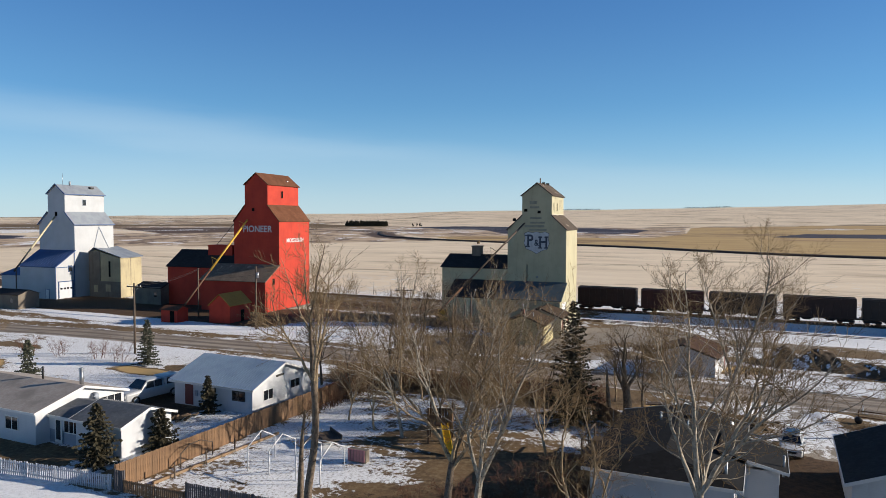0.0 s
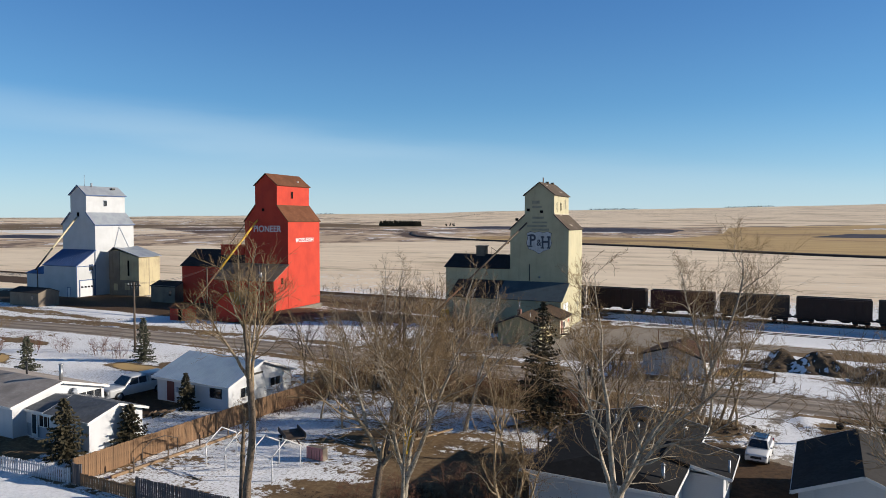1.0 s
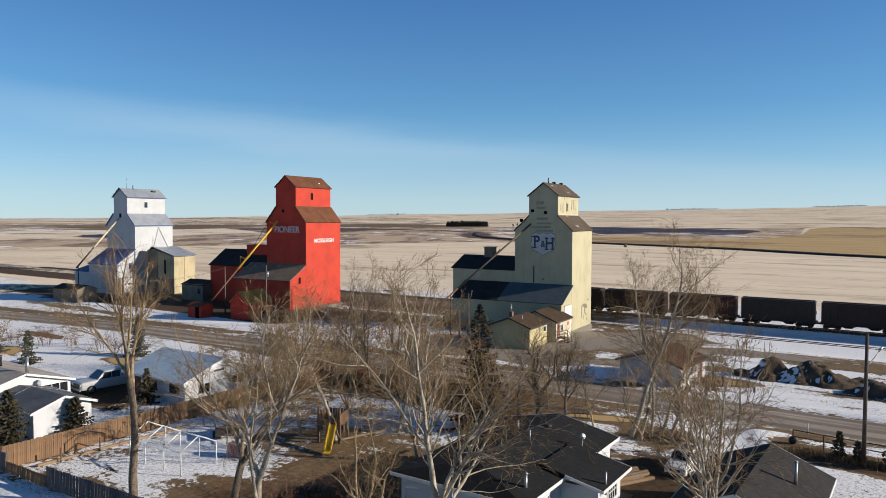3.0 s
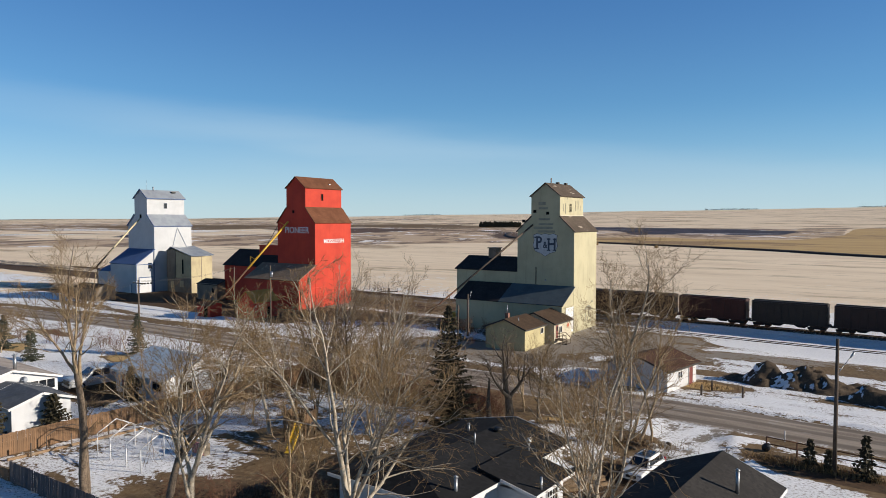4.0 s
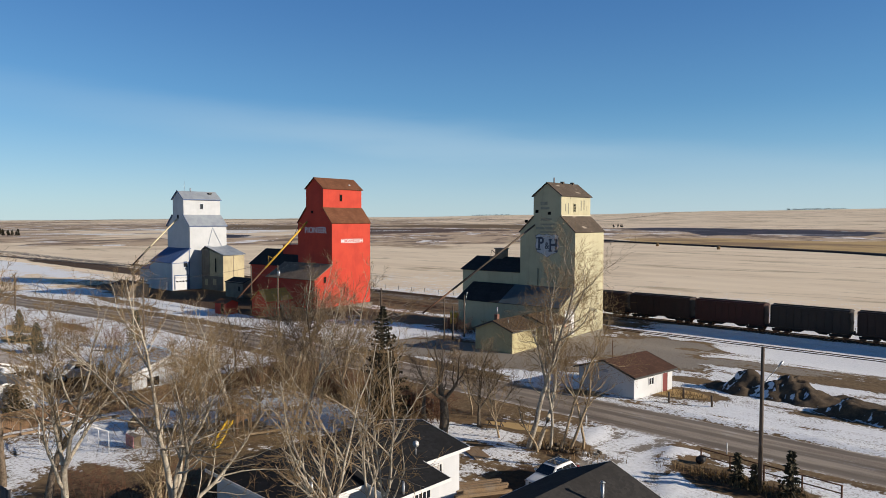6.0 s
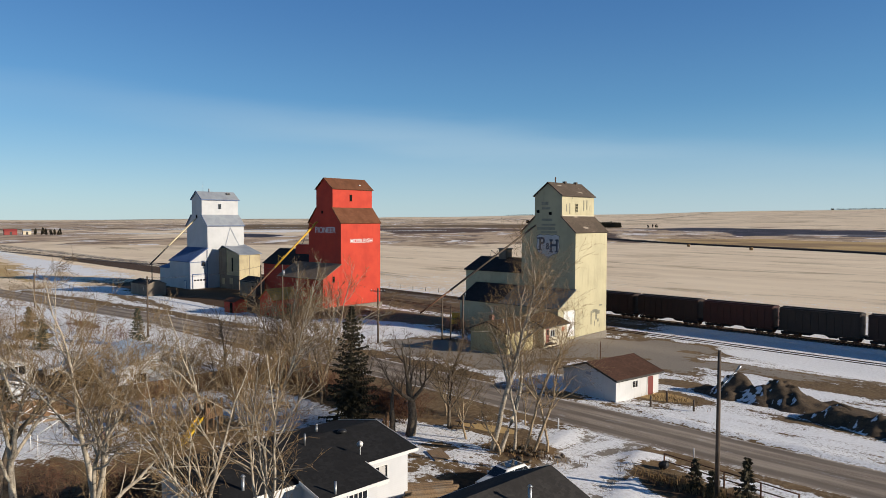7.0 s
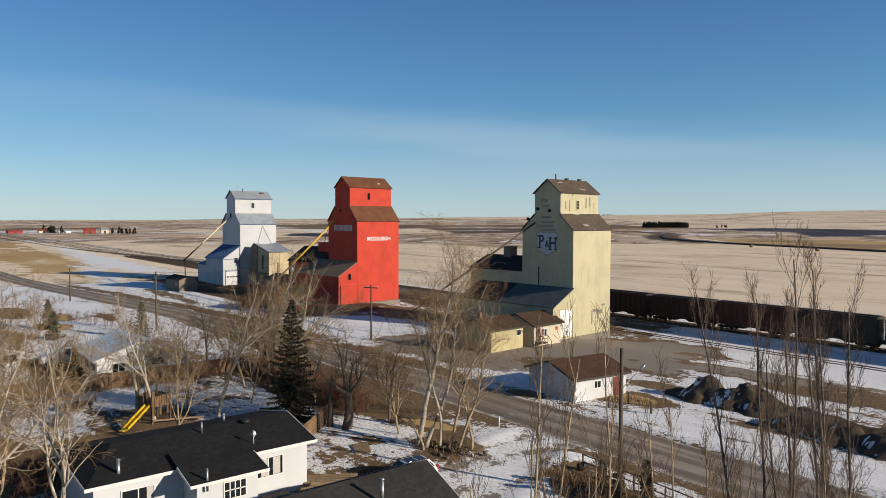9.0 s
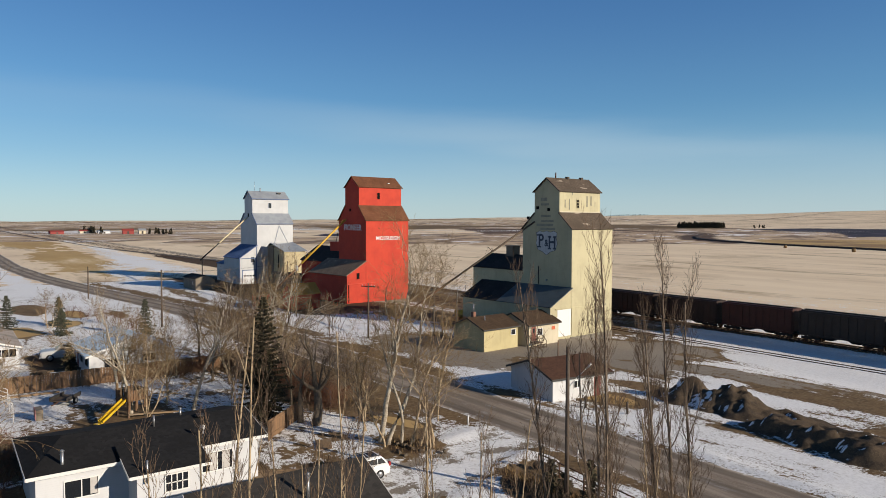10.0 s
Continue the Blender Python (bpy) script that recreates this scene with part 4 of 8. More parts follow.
def strip(name, pts, widths, material, lift, cross=9, step=1.5, kind_label="", category="", rim=0.09, ends=0.0):
    """A road surface laid along a line, a little above the ground, crowned."""
    p = np.array(pts, dtype=float)
    seg = np.hypot(*np.diff(p, axis=0).T)
    s = np.concatenate([[0], np.cumsum(seg)])
    n = max(2, int(s[-1] / step))
    u = np.linspace(0, s[-1], n)
    cx, cy = np.interp(u, s, p[:, 0]), np.interp(u, s, p[:, 1])
    for _ in range(6):
        cx[1:-1], cy[1:-1] = (cx[:-2] + 2 * cx[1:-1] + cx[2:]) / 4, (cy[:-2] + 2 * cy[1:-1] + cy[2:]) / 4
    w = np.interp(u, s, widths)
    tx, ty = np.gradient(cx), np.gradient(cy)
    ln = np.hypot(tx, ty)
    nx, ny = -ty / ln, tx / ln
    q = np.linspace(-0.5, 0.5, cross)
    wob = 1 + 0.10 * (fbm(u, u * 0 + 3.3, 4.0, 81) - 0.5)[:, None]
    X, Y = cx[:, None] + nx[:, None] * q * w[:, None] * wob, cy[:, None] + ny[:, None] * q * w[:, None] * wob
    tip = np.clip(1 - np.minimum(u, s[-1] - u) / 2.0, 0, 1)[:, None] * ends
    Z = ground_z(X, Y) + lift - (2 * np.abs(q)) ** 3 * rim - tip * 0.16
    co = np.stack([X, Y, Z], -1).reshape(-1, 3)
    i = (np.arange(n - 1)[:, None] * cross + np.arange(cross - 1)[None, :]).ravel()
    me = bpy.data.meshes.new(name)
    me.from_pydata(co.tolist(), [], np.stack([i, i + cross, i + cross + 1, i + 1], -1)[:, ::-1].tolist())
    at = me.color_attributes.new("lane", "FLOAT_COLOR", "POINT")
    L = np.broadcast_to(q[None, :] + 0.5, X.shape)
    A = np.broadcast_to((u / 1000.0)[:, None], X.shape)
    at.data.foreach_set("color", np.stack([L, A, 2 * np.abs(L - 0.5), np.ones_like(A)], -1).ravel().astype(np.float32))
    me.materials.append(material)
    me.shade_smooth()
    return tagged(new(name, me), kind_label, category, kind="structure")


rx = [-1500, -900, -600, -400, -330, -260, -230, -200, -180, -160, -145, -130, -115, -100, -80, -60, -40, -20, -10, 0, 8, 16, 25, 40, 60, 120]
strip("road", [(x, float(road_centre(x))) for x in rx], [7.8] * len(rx), ROAD, 0.02, 13, 1.2, "packed gravel village road with wheel tracks and old snow", "road")
strip("railway_bed", [(-250, 141.0), (-296, 134), (-375, 127), (-482, 116), (-740, 108), (-1400, 100)], [3.4] * 6, SIDE, 0.25, 5, 4, "dark ballast bed of the railway running west across the prairie", "railway bed")

BANK = plain("dark_bank_earth", (0.055, 0.036, 0.026), 0.95, 0.0, 0.5, 0.4)
strip("far_lane", [p for p in LANE[:12]], [9.0] * 12, BANK, 1.25, 7, 8, "dark low bank of a far lane between the fields", "road", 1.6)


# ---- the railway ----
def rail_line(name, y, x0, x1, z, label, low=0.01):
    t = thing(name, pose(0, y, z), label, "railway track", kind="structure")
    for s in (-0.72, 0.72):
        bm = bmesh.new()
        prism_x(bm, [(s - 0.07, 0), (s + 0.07, 0), (s + 0.02, 0.03), (s + 0.035, 0.14), (s - 0.035, 0.14), (s - 0.02, 0.03)], x0, x1)
        part("rail", bm, RUST, t)
    bm = bmesh.new()
    x = x0
    while x < x1:
        box(bm, x, x + 0.22, -1.3, 1.3, -0.16, low)
        x += 0.62
    part("sleepers", bm, POLE_WOOD, t, "weathered timber sleepers", "stuff")
    return t


rail_line("main_track", 141.7, -260, 110, -0.42, "rusty rails on weathered sleepers beside the grain elevators")
rail_line("siding_track", 130.6, -150, 70, gz(-10, 130.6) - 0.04, "rusty siding rails half sunk in snow and gravel", -0.05)

# ---- grain elevators ----
def letters(text, size, m, material, parent, name="lettering", label="", depth=0.02, squeeze=1.0, offset=0.0):
    """Words in Blender's own font, as a mesh."""
    cu = bpy.data.curves.new(name, "FONT")
    cu.body, cu.size, cu.align_x, cu.align_y, cu.extrude, cu.offset = text, size, "CENTER", "CENTER", depth, offset
    tmp = bpy.data.objects.new(name, cu)
    scene.collection.objects.link(tmp)
    dg = bpy.context.evaluated_depsgraph_get()
    me = bpy.data.meshes.new_from_object(tmp.evaluated_get(dg))
    bpy.data.objects.remove(tmp)
    me.materials.clear()
    me.materials.append(material)
    me.transform(m @ Matrix.Diagonal((squeeze, 1, 1, 1)))
    ob = new(name, me)
    ob.parent = parent
    return tagged(ob, label)


SOUTH = Matrix.Rotation(radians(90), 4, "X")                                          # flat lettering turned to face -y
EAST = Matrix.Rotation(radians(90), 4, "Z") @ Matrix.Rotation(radians(90), 4, "X")    # turned to face +x


def window_south(parent, x, y, z, w, h, frame=WHITE_TRIM, glass=GLASS, bars=0, name="window"):
    bm = boxes((x - w / 2, x + w / 2, y - 0.03, y + 0.02, z - h / 2, z + h / 2))
    p = part(name, bm, glass, parent)
    bm = bmesh.new()
    t = 0.07
    for a in ((x - w / 2 - t, x - w / 2, z - h / 2 - t, z + h / 2 + t), (x + w / 2, x + w / 2 + t, z - h / 2 - t, z + h / 2 + t), (x - w / 2, x + w / 2, z + h / 2, z + h / 2 + t), (x - w / 2, x + w / 2, z - h / 2 - t, z - h / 2)):
        box(bm, a[0], a[1], y - 0.06, y + 0.02, a[2], a[3])
    for i in range(bars):
        c = x - w / 2 + w * (i + 1) / (bars + 1)
        box(bm, c - 0.03, c + 0.03, y - 0.05, y - 0.028, z - h / 2, z + h / 2)
    part("window_frame", bm, frame, p)
    return p


def window_east(parent, x, y, z, w, h, frame=WHITE_TRIM, glass=GLASS, bars=0, rows=0, name="window"):
    bm = boxes((x - 0.02, x + 0.03, y - w / 2, y + w / 2, z - h / 2, z + h / 2))
    p = part(name, bm, glass, parent)
    bm = bmesh.new()
    t = 0.07
    for a in ((y - w / 2 - t, y - w / 2, z - h / 2 - t, z + h / 2 + t), (y + w / 2, y + w / 2 + t, z - h / 2 - t, z + h / 2 + t), (y - w / 2, y + w / 2, z + h / 2, z + h / 2 + t), (y - w / 2, y + w / 2, z - h / 2 - t, z - h / 2)):
        box(bm, x - 0.02, x + 0.06, a[0], a[1], a[2], a[3])
    for i in range(bars):
        c = y - w / 2 + w * (i + 1) / (bars + 1)
        box(bm, x + 0.028, x + 0.05, c - 0.03, c + 0.03, z - h / 2, z + h / 2)
    for i in range(rows):
        c = z - h / 2 + h * (i + 1) / (rows + 1)
        box(bm, x + 0.028, x + 0.05, y - w / 2, y + w / 2, c - 0.03, c + 0.03)
    part("window_frame", bm, frame, p)
    return p


def roof_pair(parent, half, z_e, z_p, y0, y1, material, over=0.25, thick=0.14, drop=0.0, label="", in_half=0.0):
    """Two roof slopes with the ridge along y. in_half: where the slopes stop short of the middle."""
    s = (z_p - z_e) / (half - in_half)
    for sg in (-1, 1):
        bm = bmesh.new()
        xo, zo = sg * (half + over), z_e - s * over + 0.10
        xi, zi = sg * in_half, z_p + 0.10
        q = [(xo, y0 - over, zo), (xo, y1 + over, zo), (xi, y1 + over, zi), (xi, y0 - over, zi)]
        slab(bm, *(q if sg > 0 else q[::-1]), thick)
        part("roof", bm, material, parent, label)


def elevator(m, label, w, d, cw, z_eave, z_sh, z_ce, z_pk, base, wall, roof, roof_label, category="grain elevator"):
    """A wooden country elevator: the tall crib, the sloping shoulders, the cupola. Local y runs north, 0 at the south wall."""
    t = thing("grain_elevator", m, label, category, "grain elevators along the railway")
    h, c = w / 2, cw / 2
    bm = bmesh.new()
    prism_y(bm, [(-h, base), (h, base), (h, z_eave), (c, z_sh), (c, z_ce), (0, z_pk), (-c, z_ce), (-c, z_sh), (-h, z_eave)], 0, d)
    part("crib_wall", bm, wall, t)
    for sg in (-1, 1):
        bm = bmesh.new()
        s = (z_sh - z_eave) / (h - c)
        q = [(sg * (h + 0.22), -0.22, z_eave - 0.22 * s + 0.1), (sg * (h + 0.22), d + 0.22, z_eave - 0.22 * s + 0.1), (sg * (c - 0.02), d + 0.22, z_sh + 0.12), (sg * (c - 0.02), -0.22, z_sh + 0.12)]
        slab(bm, *(q if sg > 0 else q[::-1]), 0.14)
        part("shoulder_roof", bm, roof, t, roof_label)
    roof_pair(t, c, z_ce, z_pk, 0, d, roof, 0.28, label=roof_label)
    return t


def spout(parent, p, q, material, low=None, r=0.16, frac=1.0, props=(0.12, 0.6)):
    """A loading spout hung from the wall: pipe, a rusty lower reach, and struts that spread from it."""
    p, q = Vector(p), Vector(q)
    mid = p.lerp(q, frac)
    part("spout_pipe", tube(bmesh.new(), p, mid, r, r, 10), material, parent)
    if frac < 1:
        part("spout_end", tube(bmesh.new(), mid, q, r * 0.85, r * 0.85, 10), low, parent, "rusty lower spout")
    d = (q - p).normalized()
    s = d.cross(Vector((0, 0, 1))).normalized()
    for f in props:
        c = p.lerp(q, f)
        bm = bmesh.new()
        up = s.cross(d)
        for a in (-1, 1):
            tube(bm, c - d * 0.6 * 0, c + s * a * 1.0 + up * 0.8, 0.05, 0.05, 6)
            tube(bm, c + s * a * 1.0 + up * 0.8, c + d * 1.6, 0.02, 0.02, 5)
        part("spout_strut", bm, material, parent)


def build_cream_elevator():
    t = elevator(pose(-35.25, 112.9, 0, 0, 0, 4.0), "weathered cream wooden grain elevator with a faded painted shield", 10.1, 9.9, 5.1, 16.4, 18.75, 22.2, 24.2, -1.4, CREAM, GREY_SHINGLE, "weathered grey shingles with bare patches")
    # driveway shed along the south side
    bm = bmesh.new()
    prism_x(bm, [(-4.7, -0.6), (-0.03, -0.6), (-0.03, 7.4), (-4.7, 4.95)], -14.3, 5.03)
    part("drive_shed", bm, CREAM, t)
    bm = bmesh.new()
    slab(bm, (-6.0, -5.0, 4.92), (5.3, -5.0, 4.92), (5.3, 0.0, 7.53), (-6.0, 0.0, 7.53), 0.12)
    part("drive_shed_roof", bm, TEAL_METAL, t, "blue-grey tin roof")
    bm = bmesh.new()
    slab(bm, (-14.6, -5.0, 4.92), (-6.02, -5.0, 4.92), (-6.02, 0.0, 7.53), (-14.6, 0.0, 7.53), 0.12)
    part("drive_shed_roof", bm, DARK_ROOF, t, "dark patched tin roof")
    part("drive_door", boxes((5.03, 5.10, -3.2, -0.15, 0.35, 4.35)), WHITE_TRIM, t, "tall white sliding door")
    part("door_track", boxes((5.02, 5.16, -3.6, 3.2, 4.40, 4.52)), CREAM, t)
    part("sliding_door", boxes((5.045, 5.10, 0.05, 4.3, 0.2, 4.3)), CREAM, t, "cream boarded sliding door")
    bm = boxes((4.6, 5.2, -0.2, 9.9, -1.3, 0.02))
    part("foundation", bm, CONCRETE, t, "concrete footing")
    # western annex
    bm = bmesh.new()
    prism_x(bm, [(0.3, -1.3), (9.6, -1.3), (9.6, 9.6), (4.95, 11.6), (0.3, 9.6)], -17.2, -5.07)
    part("annex", bm, CREAM, t)
    for sg in (-1, 1):
        bm = bmesh.new()
        q = [(-17.5, 4.95 + sg * 4.95, 9.58), (-5.07, 4.95 + sg * 4.95, 9.58), (-5.07, 4.95, 11.74), (-17.5, 4.95, 11.74)]
        slab(bm, *(q if sg < 0 else q[::-1]), 0.13)
        part("annex_roof", bm, DARK_ROOF, t, "dark old shingles")
    bm = boxes((-12.9, -11.3, 4.1, 5.8, 11.0, 13.1), (-13.05, -11.15, 3.95, 5.95, 13.1, 13.25))
    part("annex_cupola", bm, OLD_BOARDS, t)
    # cupola details
    window_east(t, 2.57, 4.3, 20.2, 0.62, 1.25, CREAM, DARK_HOLE, 1, 2)
    for y, z, w, h in ((1.3, 20.2, 0.22, 1.2), (2.3, 20.1, 0.26, 1.7), (6.6, 20.6, 0.3, 1.7), (7.6, 20.7, 0.28, 1.6), (3.0, 21.9, 0.2, 0.6), (8.6, 20.2, 0.12, 0.9)):
        part("peeled_patch", boxes((2.555, 2.568, y - w / 2, y + w / 2, z - h / 2, z + h / 2)), PEELED, t)
    part("sill_band", boxes((2.55, 2.66, 0.0, 9.9, 18.85, 19.0)), OFFICE_WHITE, t)
    for x, z in ((-3.9, 18.0), (-1.9, 19.6), (0.4, 19.3)):
        part("south_hatch", boxes((x - 0.28, x + 0.28, -0.03, 0.02, z - 0.24, z + 0.24)), DARK_HOLE, t)
    part("roof_vent", tube(bmesh.new(), (0.1, 1.9, 24.0), (0.1, 1.9, 25.1), 0.1, 0.1, 8), RUST, t)
    for y in (4.8, 8.2):
        part("ridge_vent", boxes((-0.25, 0.25, y - 0.25, y + 0.25, 24.0, 24.55)), GREY_SHINGLE, t)
    # peeled sheathing low on the east wall
    random.seed(5)
    for y, z, w, h in ((5.0, 2.6, 0.3, 2.2), (6.2, 3.6, 1.6, 0.5), (6.6, 2.9, 0.5, 1.5), (7.3, 3.3, 0.8, 0.6), (6.1, 1.6, 0.25, 0.8), (7.2, 2.0, 0.45, 0.5), (4.1, 1.3, 0.25, 0.9), (8.0, 4.4, 0.9, 0.25), (7.6, 1.1, 0.25, 0.5), (3.9, 3.4, 0.2, 1.1)):
        part("peeled_patch", boxes((5.055, 5.068, y - w / 2, y + w / 2, z - h / 2, z + h / 2)), PEELED, t)
    # the painted shield with its letters
    bm = bmesh.new()
    cx, cz = 0.0, 14.2
    rim = [(-2.1, 1.45), (-1.4, 1.75), (-0.75, 1.55), (0, 1.75), (0.75, 1.55), (1.4, 1.75), (2.1, 1.45), (1.95, 0.6), (2.15, -0.2), (1.75, -1.15), (0.8, -1.45), (0, -1.95), (-0.8, -1.45), (-1.75, -1.15), (-2.15, -0.2), (-1.95, 0.6)]
    bm.faces.new([bm.verts.new((cx + x, -0.012, cz + z)) for x, z in rim])
    ext = bmesh.ops.extrude_face_region(bm, geom=list(bm.faces))
    bmesh.ops.translate(bm, verts=[v for v in ext["geom"] if isinstance(v, bmesh.types.BMVert)], vec=(0, 0.02, 0))
    bmesh.ops.recalc_face_normals(bm, faces=list(bm.faces))
    part("painted_shield", bm, FADED_WHITE, t, "faded white painted shield")
    bm = bmesh.new()
    bm.faces.new([bm.verts.new((cx + x * 1.035, -0.006, cz + z * 1.035)) for x, z in rim])
    ext = bmesh.ops.extrude_face_region(bm, geom=list(bm.faces))
    bmesh.ops.translate(bm, verts=[v for v in ext["geom"] if isinstance(v, bmesh.types.BMVert)], vec=(0, 0.02, 0))
    bmesh.ops.recalc_face_normals(bm, faces=list(bm.faces))
    part("shield_border", bm, FADED_BLUE, t, "faded dark blue border of the shield")
    for ch, x, z, s in (("P", -1.15, 0.25, 2.6), ("&", 0.0, -0.15, 1.5), ("H", 1.15, -0.05, 2.6)):
        letters(ch, s, Matrix.Translation((cx + x, -0.03, cz + z)) @ SOUTH, FADED_BLUE, t, "shield_letter", "faded dark blue painted letter", 0.008, 0.85, 0.06 if ch != "&" else 0.03)
    for x, z, w in ((-1.62, 1.12, 0.75), (-1.55, -0.72, 0.85), (0.62, 0.86, 0.62), (1.66, 0.86, 0.62), (0.62, -0.96, 0.62), (1.66, -0.96, 0.62)):
        part("letter_serif", boxes((cx + x - w / 2, cx + x + w / 2, -0.04, -0.02, cz + z - 0.11, cz + z + 0.11)), FADED_BLUE, t)
    for x, z, w, h in ((-0.6, 20.9, 1.3, 0.5), (-0.4, 20.1, 1.6, 0.35), (-0.2, 18.3, 2.0, 0.35), (0.1, 17.5, 2.6, 0.3), (-0.4, 16.9, 3.4, 0.4), (0.2, 16.3, 3.0, 0.35)):
        part("faded_lettering", boxes((x - w / 2, x + w / 2, -0.016, 0.01, z - h / 2, z + h / 2)), FAINT_LETTER, t, "faded dark lettering that cannot be read")
    mi = t.matrix_world.inverted()
    a, b = mi @ Vector((-37.2, 112.2, 17.4)), mi @ Vector((-44.3, 93.6, 4.2))
    spout(t, a, b, POLE_WOOD, RUST, 0.15, 0.75, (0.35,))
    post = mi @ Vector((-43.0, 97.0, 0))
    part("spout_post", tube(bmesh.new(), (post.x, post.y, -0.5), (post.x, post.y, 6.6), 0.12, 0.10, 8), POLE_WOOD, t)
    part("spout_post", tube(bmesh.new(), (post.x + 1.2, post.y + 0.6, -0.5), (post.x + 1.2, post.y + 0.6, 5.2), 0.11, 0.09, 8), POLE_WOOD, t)
    part("conduit", tube(bmesh.new(), (-1.6, -0.06, 7.6), (-1.6, -0.06, 10.4), 0.07, 0.07, 6), DARK_TRIM, t)
    part("wall_lamp", tube(bmesh.new(), (0.2, -0.25, 8.3), (0.2, 0.0, 8.4), 0.16, 0.07, 8), STEEL, t)


def build_red_elevator():
    t = elevator(pose(-92.35, 109.6, 0, 0, 0, 6.0), "bright red wooden grain elevator with white lettering", 10.5, 11.6, 5.3, 17.6, 20.7, 24.9, 27.1, -1.4, RED, RED_BROWN_ROOF, "red-brown shingles")
    bm = bmesh.new()
    prism_x(bm, [(-4.9, -0.8), (-0.03, -0.8), (-0.03, 8.75), (-4.9, 6.0)], -9.5, 5.23)
    part("drive_shed", bm, RED, t)
    bm = bmesh.new()
    slab(bm, (-9.8, -5.3, 5.9), (5.5, -5.3, 5.9), (5.5, 0.0, 8.9), (-9.8, 0.0, 8.9), 0.14)
    part("drive_shed_roof", bm, SUNLIT_SHINGLE, t, "weathered shingles brightened to a sunlit tan")
    part("drive_door", boxes((5.24, 5.31, -4.4, -1.2, 0.2, 3.9)), RED, t, "red boarded sliding door")
    part("door_edge", boxes((5.24, 5.34, -4.55, -4.4, 0.1, 4.0)), DARK_HOLE, t)
    part("door_track", boxes((5.24, 5.40, -4.9, 2.4, 3.98, 4.12)), SIGN_RED, t)
    window_east(t, 5.245, -2.1, 5.7, 0.7, 1.25, RED, DARK_HOLE)
    window_east(t, 2.66, 5.2, 22.9, 0.7, 1.4, RED, DARK_HOLE)
    part("south_hatch", boxes((-1.0, -0.4, -0.03, 0.02, 19.5, 20.1)), DARK_HOLE, t)
    part("roof_patch", boxes((1.4, 1.9, 8.4, 8.9, 25.72, 25.9)), FADED_WHITE, t)
    bm = boxes((4.9, 5.9, -4.9, 11.6, -1.3, -0.05))
    part("foundation", bm, CONCRETE, t)
    letters("PIONEER", 1.8, Matrix.Translation((0.25, -0.04, 15.9)) @ SOUTH, PAINT_WHITE, t, "lettering", "white painted block letters", 0.012, 0.94, 0.025)
    letters("MOSSLEIGH", 1.15, Matrix.Translation((5.29, 5.9, 13.6)) @ EAST, PAINT_WHITE, t, "lettering", "white painted block letters", 0.012, 1.10, 0.025)
    # western annex with a dark roof
    bm = bmesh.new()
    prism_x(bm, [(0.2, -1.3), (9.8, -1.3), (9.8, 8.0), (5.0, 11.2), (0.2, 8.0)], -22.0, -5.27)
    part("annex", bm, RED, t)
    for sg in (-1, 1):
        bm = bmesh.new()
        q = [(-22.3, 5.0 + sg * 5.1, 7.95), (-5.27, 5.0 + sg * 5.1, 7.95), (-5.27, 5.0, 11.36), (-22.3, 5.0, 11.36)]
        slab(bm, *(q if sg < 0 else q[::-1]), 0.14)
        part("annex_roof", bm, DARK_ROOF, t, "dark old shingles")
    part("annex_cupola", boxes((-14.2, -8.2, 3.4, 6.4, 9.5, 12.3), (-14.35, -8.05, 3.25, 6.55, 12.3, 12.45)), RED, t)
    mi = t.matrix_world.inverted()
    spout(t, mi @ Vector((-94.0, 108.9, 17.7)), mi @ Vector((-93.4, 91.6, 2.6)), YELLOW_STEEL, RUST, 0.2, 0.62, (0.05, 0.5))
    part("cable_brace", tube(bmesh.new(), (-12.6, 4, 12.3), (-5.3, 0.4, 17.2), 0.06, 0.06, 6), DARK_TRIM, t)
    # small red sheds in front of it
    for x0, x1, y0, y1, ze, zr, roof, lab in ((-95.2, -91.8, 88.0, 90.8, 2.2, 2.7, RED, "small red wooden shed beside the elevator"), (-87.6, -83.4, 91.4, 97.4, 3.0, 4.9, YELLOW_STEEL, "red wooden office shed with a yellow-brown roof")):
        s = thing("red_shed", pose((x0 + x1) / 2, (y0 + y1) / 2, gz(x0, y0), 0, 0, 96 if zr > 3 else 6), lab, "shed")
        hx, hy = ((y1 - y0) / 2, (x1 - x0) / 2) if zr > 3 else ((x1 - x0) / 2, (y1 - y0) / 2)
        bm = bmesh.new()
        prism_x(bm, [(-hy, -0.2), (hy, -0.2), (hy, ze), (0, zr), (-hy, ze)], -hx, hx)
        part("wall", bm, RED, s)
        for sg in (-1, 1):
            bm = bmesh.new()
            q = [(-hx - 0.2, sg * (hy + 0.25), ze - 0.02), (hx + 0.2, sg * (hy + 0.25), ze - 0.02), (hx + 0.2, 0, zr + 0.12), (-hx - 0.2, 0, zr + 0.12)]
            slab(bm, *(q if sg < 0 else q[::-1]), 0.1)
            part("roof", bm, RUSTY_YELLOW if roof is YELLOW_STEEL else RED_BROWN_ROOF, s)
        part("door", boxes((0.2, 1.1, -hy - 0.04, -hy + 0.02, 0.0, 2.0)), DARK_HOLE, s)


RUSTY_YELLOW = plain("yellow_brown_roofing", (0.44, 0.20, 0.035), 0.8, 0.0, 0.4, 4)


